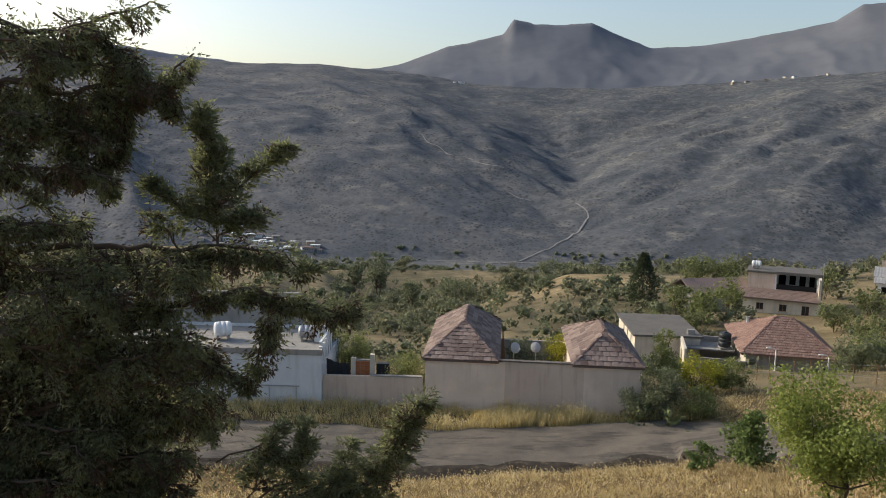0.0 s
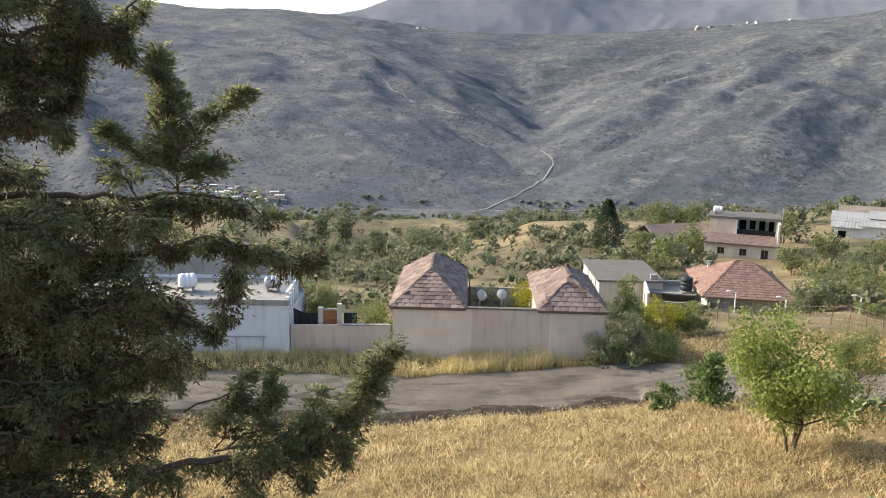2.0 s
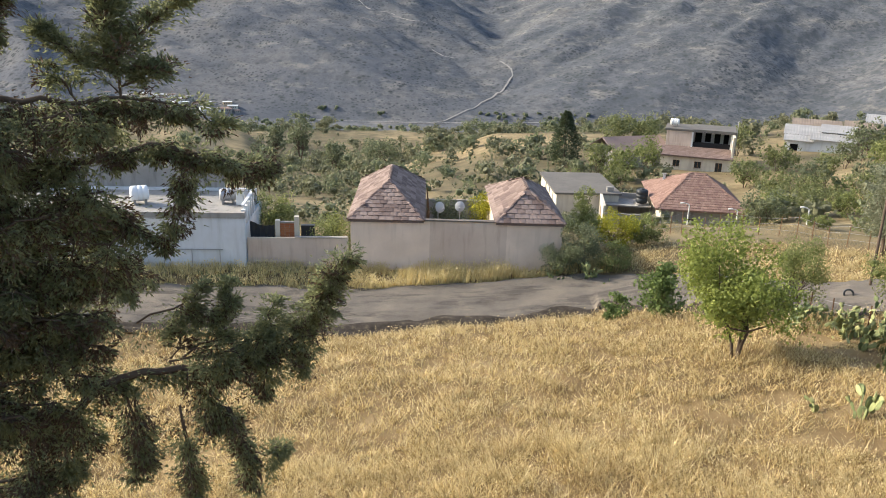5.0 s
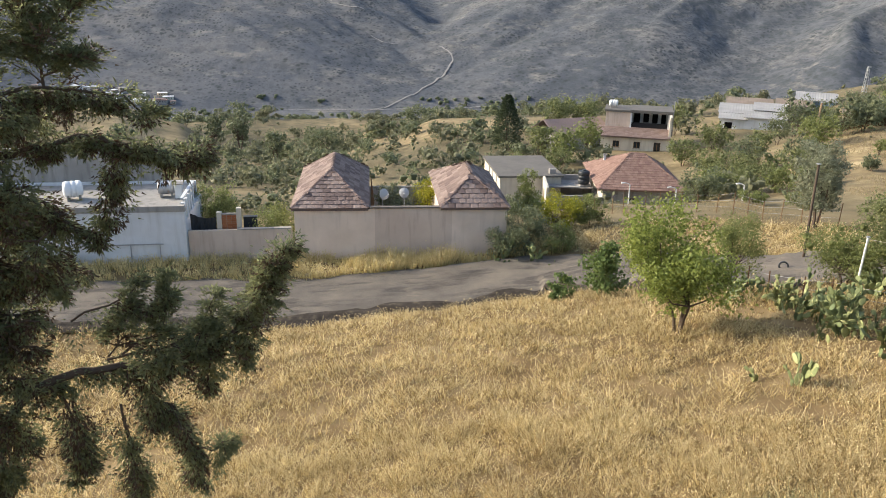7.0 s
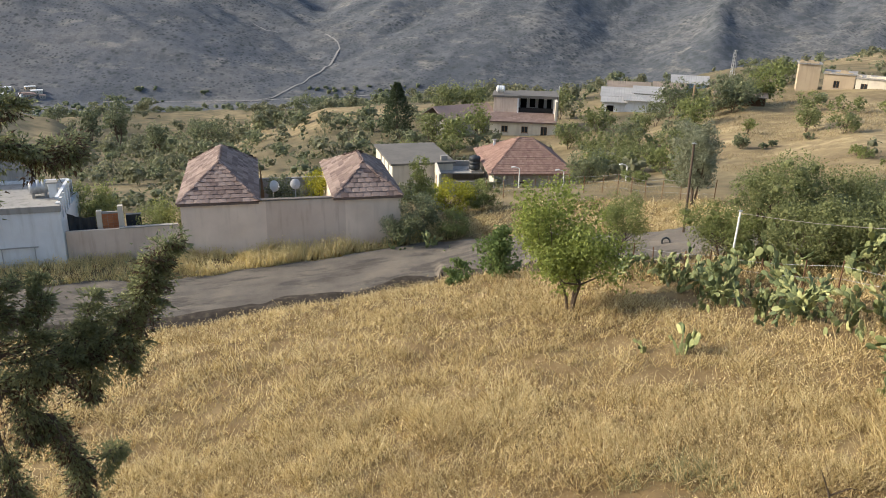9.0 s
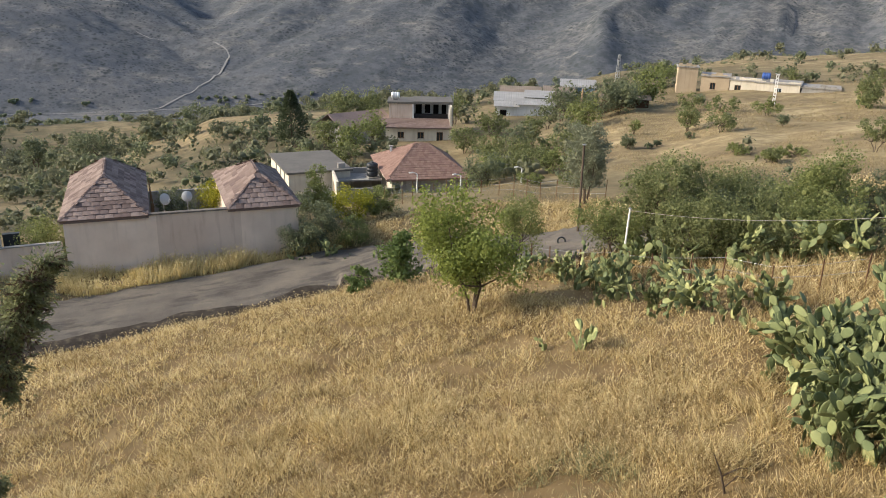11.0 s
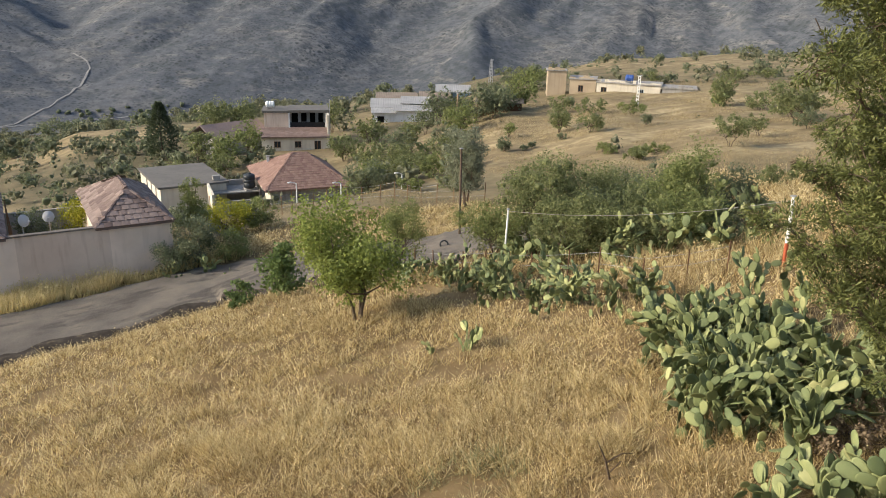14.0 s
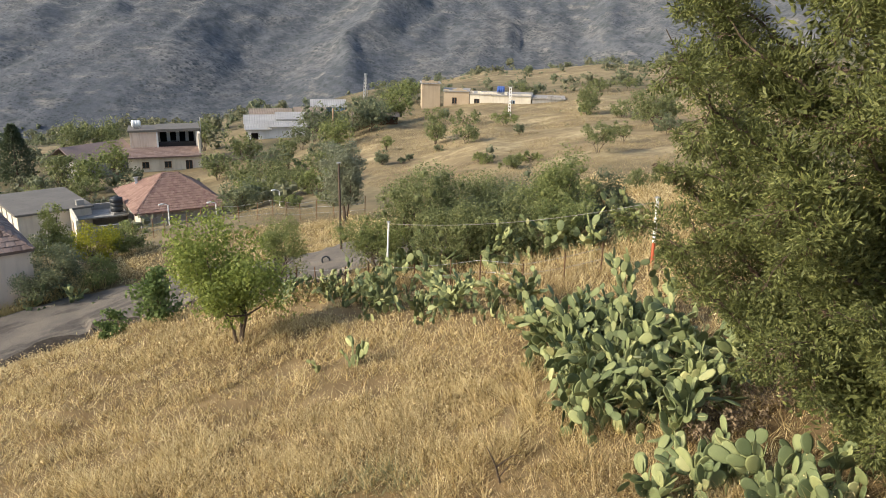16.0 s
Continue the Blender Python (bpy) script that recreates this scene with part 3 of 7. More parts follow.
def slab_tile(w, l, t=0.03):
    """One roof tile: a humped slab, its lower edge lifted."""
    bm = bmesh.new()
    prof = [(-0.5, 0.0), (-0.25, 0.6), (0.25, 0.6), (0.5, 0.0)]
    rows = []
    for y, lift in ((-0.6, 0.03), (0.5, 0.0)):
        rows.append([bm.verts.new((px * w, y * l, lift + t * (0.6 + pz * 0.7))) for px, pz in prof])
        rows.append([bm.verts.new((px * w, y * l, lift)) for px, pz in (prof[0], prof[3])])
    top0, bot0, top1, bot1 = rows
    for i in range(3):
        bm.faces.new((top0[i], top0[i + 1], top1[i + 1], top1[i]))
    bm.faces.new((bot0[0], bot0[1], top0[3], top0[2], top0[1], top0[0]))
    bm.faces.new((bot0[0], top0[0], top1[0], bot1[0]))
    bm.faces.new((top0[3], bot0[1], bot1[1], top1[3]))
    return bm


def inside(poly, x, y, margin):
    for (ax, ay), (bx, by) in zip(poly, poly[1:] + poly[:1]):
        ln = math.hypot(bx - ax, by - ay)
        if ln > 1e-6 and ((bx - ax) * (y - ay) - (by - ay) * (x - ax)) / ln < margin:
            return False
    return True


def tile_spots(corners, tw, tl, rng):
    """Poses of the tiles on a sloping face; corners counterclockwise from above, eave first."""
    o, e = Vector(corners[0]), Vector(corners[1])
    u = (e - o).normalized()
    n = (e - o).cross(Vector(corners[2]) - o).normalized()
    v = n.cross(u)
    poly = [((Vector(c) - o).dot(u), (Vector(c) - o).dot(v)) for c in corners]
    high = max(p[1] for p in poly)
    x0, x1 = min(p[0] for p in poly), max(p[0] for p in poly)
    spots = []
    for r in range(int(high / tl) + 1):
        for c in range(-1, int((x1 - x0) / tw) + 2):
            x, y = x0 + (c + 0.5 + 0.5 * (r % 2)) * tw, (r + 0.5) * tl
            if inside(poly, x, y, -0.05):
                p = o + u * (x + rng.uniform(-0.012, 0.012)) + v * y + n * (0.015 + rng.uniform(0, 0.012))
                a = rng.uniform(-0.03, 0.03)
                uu, vv = u * math.cos(a) + v * math.sin(a), v * math.cos(a) - u * math.sin(a)
                spots.append(Matrix(((uu.x, vv.x, n.x, p.x), (uu.y, vv.y, n.y, p.y), (uu.z, vv.z, n.z, p.z), (0, 0, 0, 1))))
    return spots


def cap_line(a, b, r, step, tile, roof):
    """Overlapping half-round caps from a to b."""
    a, b = Vector(a), Vector(b)
    ln = (b - a).length
    d = (b - a).normalized()
    side = d.cross(Vector((0, 0, 1))).normalized()
    up = side.cross(d)
    for i in range(max(1, int(ln / step))):
        p, q = a + d * (i * step), a + d * min(ln, i * step + step * 1.08)
        bm = bmesh.new()
        rings = []
        for c, k in ((p, 1.12), (q, 0.95)):
            rings.append([bm.verts.new(c + side * (r * k * math.cos(t)) + up * (r * k * math.sin(t) - 0.02)) for t in (0, 0.8, 1.57, 2.34, 3.14)])
        for j in range(4):
            bm.faces.new((rings[0][j], rings[0][j + 1], rings[1][j + 1], rings[1][j]))
        bm.faces.new(rings[0][::-1])
        part("ridge_cap", bm, tile, roof)


def hip_roof(parent, x0, x1, y0, y1, z, ridge, tile, tw, tl, single, seed):
    """A tiled hip roof; ridge: its two ends. single: the faces whose tiles are objects of their own."""
    rng = random.Random(seed)
    a, b, c, d = (x0, y0, z), (x1, y0, z), (x1, y1, z), (x0, y1, z)
    r0, r1 = ridge
    along_y = abs(r0[1] - r1[1]) > abs(r0[0] - r1[0])
    if along_y:
        faces = {"front": (a, b, r0), "right": (b, c, r1, r0), "back": (c, d, r1), "left": (d, a, r0, r1)}
        hips = ((a, r0), (b, r0), (c, r1), (d, r1), (r0, r1))
    else:
        faces = {"front": (a, b, r1, r0), "right": (b, c, r1), "back": (c, d, r0, r1), "left": (d, a, r0)}
        hips = ((a, r0), (d, r0), (b, r1), (c, r1), (r0, r1))
    bm = bmesh.new()
    for f in faces.values():
        bm.faces.new([bm.verts.new(p) for p in f])
    bm.faces.new([bm.verts.new((p[0], p[1], p[2] - 0.12)) for p in (d, c, b, a)])
    for p, q in ((a, b), (b, c), (c, d), (d, a)):
        bm.faces.new([bm.verts.new(v) for v in ((p[0], p[1], p[2] - 0.12), (q[0], q[1], q[2] - 0.12), q, p)])
    bmesh.ops.remove_doubles(bm, verts=bm.verts, dist=1e-4)
    roof = part("roof", bm, tile, parent, "faded clay tile hip roof")
    for p, q in hips:
        cap_line(p, q, 0.11, 0.42, tile, roof)
    src = slab_tile(tw * 0.97, tl)
    one = bpy.data.meshes.new("tile")
    src.to_mesh(one)
    src.free()
    one.materials.append(tile)
    tv = np.array([v.co for v in one.vertices])
    tf = [list(p.vertices) for p in one.polygons]
    allv, allf, count = [], [], 0
    for name, f in faces.items():
        for m in tile_spots(f, tw, tl, rng):
            if name in single and count < 300:
                ob = new("tile", one)
                ob.parent, ob.matrix_basis = roof, m
                count += 1
            else:
                k = sum(len(v) for v in allv)
                allv.append(tv @ np.array(m.to_3x3()).T + np.array(m.translation))
                allf += [[i + k for i in q] for q in tf]
    if allv:
        me = bpy.data.meshes.new("tiles")
        me.from_pydata(np.concatenate(allv).tolist(), [], allf)
        me.materials.append(tile)
        rest = new("tiles", me)
        rest.parent = roof
        tagged(rest, kind="stuff")
    return roof


def wall_with_holes(parent, length, z0, z1, thick, holes, material, at, label=""):
    """A wall along x with rectangular openings (x0, x1, z0, z1) cut through it."""
    xs = sorted({0.0, length, *[h[0] for h in holes], *[h[1] for h in holes]})
    zs = sorted({z0, z1, *[h[2] for h in holes], *[h[3] for h in holes]})
    bm = bmesh.new()
    for xa, xb in zip(xs, xs[1:]):
        for za, zb in zip(zs, zs[1:]):
            if any(h[0] <= xa and xb <= h[1] and h[2] <= za and zb <= h[3] for h in holes):
                continue
            add_box(bm, xa, xb, 0, thick, za, zb)
    bmesh.ops.remove_doubles(bm, verts=bm.verts, dist=1e-4)
    inner = [f for f in bm.faces if len([g for g in bm.faces if g is not f and set(g.verts) == set(f.verts)])]
    bmesh.ops.delete(bm, geom=inner, context="FACES")
    return part("wall", bm, material, parent, label, at)


def window(parent, x, z, w, h, y=0.06, label="", frame_mat=None, bars=False):
    """A framed window in an opening of a wall along x."""
    bm = bmesh.new()
    t = 0.05
    for b in ((x, x + t, z, z + h), (x + w - t, x + w, z, z + h), (x + t, x + w - t, z, z + t), (x + t, x + w - t, z + h - t, z + h), (x + w / 2 - t / 2, x + w / 2 + t / 2, z + t, z + h - t)):
        add_box(bm, b[0], b[1], y, y + 0.05, b[2], b[3])
    win = part("window", bm, frame_mat or WOOD, parent, label)
    part("pane", box(x + t, x + w - t, y + 0.02, y + 0.03, z + t, z + h - t), GLASS, win)
    part("sill", box(x - 0.06, x + w + 0.06, -0.07, y, z - 0.06, z - 0.003), CONCRETE, win)
    return win


DARK_COPING = plaster("weathered_coping", (0.17, 0.15, 0.13), (0.07, 0.06, 0.055), streak=0.9)


def courtyard_house():
    t = thing("courtyard_house", pose(-0.74, 42.0, 0, 0, 0, -4.6), "single-storey walled house with two faded pink tile hip roofs", "house")
    top = 2.92
    part("wall", box(0, 4.4, 0, 0.22, -1.0, top), PINKISH, t, "stained pinkish rendered street wall")
    part("wall", box(4.4, 8.7, 0.004, 0.22, -1.0, top - 0.01), BROWNISH, t, "browner patched stretch of street wall")
    part("wall", box(8.7, 11.8, 0, 0.22, -1.0, top), PINKISH, t, "stained pinkish rendered street wall")
    part("coping", box(4.07, 8.03, -0.05, 0.27, top + 0.002, top + 0.08), DARK_COPING, t, "dark weathered coping")
    for x0, x1, y1 in ((0.0, 3.95, 9.5), (8.15, 11.8, 8.2)):
        part("side_wall", box(x0, x0 + 0.2, 0.223, y1, -1.2, top), PINKISH, t)
        part("side_wall", box(x1 - 0.2, x1, 0.223, y1, -1.2, top), PINKISH, t)
        part("back_wall", box(x0 + 0.203, x1 - 0.203, y1 - 0.2, y1, -1.2, top), PINKISH, t)
    part("yard_wall", box(3.953, 8.147, 8.0, 8.2, -1.2, 2.1), CONCRETE, t)
    hip_roof(t, -0.14, 4.05, -0.12, 9.7, top + 0.02, ((1.97, 3.3, 4.4), (1.97, 7.7, 4.4)), TILE_PINK, 0.42, 0.36, ("front", "left"), 1)
    hip_roof(t, 8.05, 11.92, -0.12, 8.4, top + 0.02, ((10.0, 2.1, 4.38), (10.0, 4.9, 4.38)), TILE_PINK, 0.42, 0.36, ("front", "left"), 2)
    for i in range(7):
        part("trellis_post", box(4.2 + i * 0.02, 4.25 + i * 0.02, 7.0 - i * 0.9, 7.05 - i * 0.9, 1.0, 3.1), WOOD, t)


courtyard_house()


DISH_GREY = plain("dish_grey", (0.42, 0.42, 0.42), 0.6, vary=0.2)


def satellite_dish(x, y, z, r, az):
    t = thing("satellite_dish", pose(x, y, z, 0, 0, az), "pale grey satellite dish on a bracket above the yard wall", "satellite dish", "dishes on the yard wall")
    bm = bmesh.new()
    rings = []
    for k in range(6):
        q = k / 5 * r
        rings.append([bm.verts.new((q * math.cos(a), 0.9 * q * q / r * 0.35, q * math.sin(a) * 1.06)) for a in [i * math.tau / 20 for i in range(20)]])
    for a, b in zip(rings, rings[1:]):
        for i in range(20):
            bm.faces.new((a[i], b[i], b[(i + 1) % 20], a[(i + 1) % 20]))
    bmesh.ops.remove_doubles(bm, verts=bm.verts, dist=1e-4)
    dish = part("dish", bm, DISH_GREY, t, "", Matrix.Translation((0, -0.12, 0)) @ Euler((radians(-18), 0, 0)).to_matrix().to_4x4())
    sol = dish.modifiers.new("thick", "SOLIDIFY")
    sol.thickness = 0.012
    v, f = tubes([([(0, -0.08, -r * 0.9), (0, -0.4, -r * 0.35), (0, -0.5, 0)], [0.012] * 3)], 5)
    mesh_of("feed_arm", v, f, METAL, t)
    part("feed_horn", box(-0.03, 0.03, -0.55, -0.45, -0.03, 0.05, 0.01), METAL, t)
    v, f = tubes([([(0, 0.05, 0), (0, 0.16, -0.1), (0, 0.16, -1.0)], [0.025] * 3)], 6)
    mesh_of("mast", v, f, METAL, t)


satellite_dish(4.28, 42.9, 3.42, 0.3, 25)
satellite_dish(5.42, 42.8, 3.5, 0.28, -8)


def white_house():
    t = thing("white_house", pose(-6.45, 41.7, 0.3, 0, 0, -1.5), "low whitewashed flat-roofed house with a stepped parapet", "house")
    top = 3.05
    part("wall", box(-24, 0, 0, 0.25, -1.2, top - 0.32), WHITEWASH, t, "whitewashed street wall in shade")
    part("parapet", box(-24, 0.03, -0.05, 0.27, top - 0.318, top), CONCRETE, t, "grey cement parapet")
    part("side_wall", box(-0.25, 0, 0.253, 6.0, -1.2, top - 0.9), WHITEWASH, t)
    part("back_wall", box(-24, -0.253, 5.8, 6.0, -1.2, top - 0.1), WHITEWASH, t)
    part("roof_slab", box(-23.95, -0.26, 0.275, 5.79, top - 0.45, top - 0.25), CONCRETE, t, "grey cement roof terrace")
    for i in range(5):
        y = 0.35 + i * 0.72
        part("parapet_post", box(-0.22, -0.02, y, y + 0.3, top - 0.897, top + 0.05 + 0.05 * i), WHITEWASH, t)
    part("parapet_rail", box(-0.2, -0.04, 0.3, 4.0, top + 0.26, top + 0.36), WHITEWASH, t)
    part("rail", box(-7.5, -1.2, -0.12, -0.07, 0.95, 1.0), METAL, t)
    for i in range(5):
        part("rail_post", box(-7.4 + i * 1.5, -7.36 + i * 1.5, -0.12, -0.08, -0.6, 0.947), METAL, t)
    part("terrace_wall", box(-16, -2.2, 6.01, 6.25, top - 0.3, top + 1.9), CONCRETE, t, "bare grey cement rear wall")
    part("chimney", box(-0.85, -0.45, 2.4, 2.8, top - 0.248, top + 0.55, 0.03), WHITEWASH, t)
    part("chimney_cap", box(-0.93, -0.37, 2.32, 2.88, top + 0.552, top + 0.62), CONCRETE, t)


white_house()


def round_tank(name, x, y, z, r, length, material, label, upright=False, rot=0.0):
    t = thing(name, pose(x, y, z, 0, 0, rot), label, "water tank")
    prof = [(-0.5, 0.0), (-0.5, 0.55), (-0.46, 0.85), (-0.38, 1.0), (-0.13, 1.0), (-0.12, 0.96), (-0.08, 0.96), (-0.07, 1.0), (0.12, 1.0), (0.13, 0.96), (0.17, 0.96), (0.18, 1.0), (0.38, 1.0), (0.46, 0.85), (0.5, 0.55), (0.5, 0.0)]
    bm = bmesh.new()
    rings = [[bm.verts.new((a * length, max(k, 0.01) * r * math.cos(i * math.tau / 18), max(k, 0.01) * r * math.sin(i * math.tau / 18))) for i in range(18)] for a, k in prof]
    for p, q in zip(rings, rings[1:]):
        for i in range(18):
            bm.faces.new((p[i], p[(i + 1) % 18], q[(i + 1) % 18], q[i]))
    m = Matrix.Translation((0, 0, r + 0.16)) if not upright else Matrix.Translation((0, 0, length / 2 + 0.1)) @ Euler((0, radians(-90), 0)).to_matrix().to_4x4()
    for f in bm.faces:
        f.smooth = True
    part("body", bm, material, t, "", m)
    if upright:
        part("stand", box(-r, r, -r, r, 0, 0.1), CONCRETE, t)
        bm = bmesh.new()
        bmesh.ops.create_cone(bm, cap_ends=True, segments=14, radius1=r * 0.4, radius2=r * 0.34, depth=0.1, matrix=Matrix.Translation((0, 0, length + 0.13)))
        part("lid", bm, material, t)
    else:
        for sx in (-0.3, 0.3):
            part("saddle", box(sx * length - 0.06, sx * length + 0.06, -r * 0.8, r * 0.8, 0, 0.17 + r * 0.35), CONCRETE, t)


round_tank("water_tank", -7.75, 44.6, 3.1, 0.36, 0.95, METAL, "grey steel water tank lying on the roof terrace", rot=8)
round_tank("water_tank", -12.6, 44.4, 3.1, 0.45, 1.0, PLASTIC_WHITE, "white plastic water tank on the roof terrace", rot=20)


def low_wall():
    t = thing("garden_wall", pose(-6.42, 42.05, 0, 0, 0, -1.0), "low grey cement garden wall beside the white house", "wall")
    part("wall", box(0.02, 5.55, 0, 0.2, -0.8, 1.82), BROWNISH, t)
    part("coping", box(2.6, 5.5, -0.03, 0.23, 1.823, 1.88), CONCRETE, t)
    # brick-filled pier with plastered edges
    pier = part("pier", box(1.5, 1.75, 0.5, 0.8, 0.5, 2.68), CREAM, t)
    part("pier", box(2.55, 2.8, 0.5, 0.8, 0.5, 2.9), CREAM, t)
    panel = part("panel", box(1.753, 2.547, 0.56, 0.72, 0.5, 2.6), CONCRETE, t)
    me = bpy.data.meshes.new("brick")
    bm = box(-0.125, 0.125, -0.02, 0.02, -0.055, 0.055, 0.006)
    bm.to_mesh(me)
    bm.free()
    me.materials.append(BRICK)
    for r in range(11):
        for c in range(3):
            x = 1.88 + c * 0.265 + (0.0 if r % 2 else 0.02)
            ob = new("brick", me)
            ob.parent, ob.matrix_basis = panel, Matrix.Translation((min(x, 2.42), 0.545, 1.2 + r * 0.125))
    # dark sheeting hung between the house and the pier
    bm = bmesh.new()
    n = 10
    grid = [[bm.verts.new((0.1 + 1.35 * i / n, 0.62 + 0.05 * math.sin(i * 2.1 + j), 0.9 + (1.75 - 0.5 * math.sin(math.pi * i / n) * 0.3 - 0.25 * i / n) * j / 4)) for j in range(5)] for i in range(n + 1)]
    for i in range(n):
        for j in range(4):
            bm.faces.new((grid[i][j], grid[i + 1][j], grid[i + 1][j + 1], grid[i][j + 1]))
    part("sheeting", bm, PLASTIC_BLACK, t, "black plastic sheeting")
    part("trough", box(2.85, 3.6, 1.2, 1.5, 0.5, 2.2), PLASTIC_BLACK, t)


low_wall()


def red_roof_house():
    t = thing("red_roof_house", pose(24.2, 60.8, -4.0, 0, 0, -12.5), "cream house under a large red clay tile hip roof", "house")
    W, D, e = 7.5, 9.9, 2.5
    holes = [(2.2, 2.9, 0.9, 1.7), (5.4, 6.1, 0.9, 1.7)]
    wall_with_holes(t, W - 0.8, -1.0, e, 0.25, holes, CONCRETE, Matrix.Translation((0.4, 0.4, 0)), "plain grey cement front wall")
    side = [(2.6, 3.3, 1.0, 2.0), (5.2, 6.2, -0.8, 1.7)]
    m = pose(0.4, D - 0.4, 0, 0, 0, -90)
    wall_with_holes(t, D - 1.06, -1.0, e, 0.25, side, CREAM, m, "sunlit cream side wall")
    part("back_wall", box(0.66, W - 0.4, D - 0.65, D - 0.4, -1.0, e), CREAM, t)
    part("side_wall", box(W - 0.65, W - 0.4, 0.66, D - 0.66, -1.0, e), CREAM, t)
    part("interior", box(0.8, W - 0.8, 0.8, D - 0.8, -0.9, -0.7), DARK, t)
    for h in holes:
        w = window(t, h[0] + 0.4, h[2], h[1] - h[0], h[3] - h[2], 0.5)
    roof = hip_roof(t, -0.1, W, -0.1, D, e + 0.02, ((3.25, 4.9, e + 2.15), (4.4, 4.9, e + 2.15)), TILE_RED, 0.27, 0.34, (), 3)
    part("chimney", box(1.3, 1.5, 6.9, 7.1, e + 0.5, e + 1.5), WHITEWASH, t)
    part("chimney_cap", box(1.22, 1.58, 6.82, 7.18, e + 1.503, e + 1.58), CONCRETE, t)
    # walled court at its side
    part("court_wall", box(-4.2, -0.05, 0.1, 0.3, -1.0, 1.85), CONCRETE, t, "low grey court wall")
    holes = [(3.4, 4.4, -0.8, 1.9), (1.2, 1.5, 1.0, 2.1)]
    m = pose(-4.4, 6.3, 0, 0, 0, -90)
    wall_with_holes(t, 6.2, -1.0, 2.5, 0.2, holes, CREAM, m, "pale court wall with a doorway")
    part("door", box(-4.36, -4.28, 1.92, 2.88, -0.8, 1.88), WOOD, t, "brown wooden door")
    part("court_roof", box(-4.15, -0.02, 3.6, 6.3, 1.6, 1.72), CONCRETE, t)
    part("court_wall", box(-4.2, 0.35, 6.31, 6.5, -1.0, 2.2), CONCRETE, t)


red_roof_house()
round_tank("water_tank", 24.4, 65.2, -2.25, 0.52, 1.25, PLASTIC_BLACK, "dark plastic water tank beside the red-roofed house", upright=True)


def flat_roof_house():
    t = thing("flat_roof_house", pose(17.0, 66.3, -4.2, 0, 0, -3), "cream house with a flat grey cement roof", "house")
    part("wall", box(0, 5.6, 0, 0.25, -1, 2.55), CREAM, t)
    part("side_wall", box(0, 0.25, 0.253, 8.1, -1, 2.55), CREAM, t)
    part("side_wall", box(5.35, 5.6, 0.253, 8.1, -1, 2.55), CREAM, t)
    part("back_wall", box(0.253, 5.347, 7.85, 8.1, -1, 2.55), CREAM, t)
    part("roof_slab", box(-0.2, 5.8, -0.2, 8.3, 2.553, 2.72), ROOFING, t, "flat grey cement roof slab")
    part("parapet", box(4.6, 5.2, 0.4, 0.8, 2.723, 3.15), CONCRETE, t)
    for y in (1.6, 3.4, 5.2):
        part("pilaster", box(-0.06, -0.003, y, y + 0.2, -1, 2.55), CONCRETE, t)


flat_roof_house()


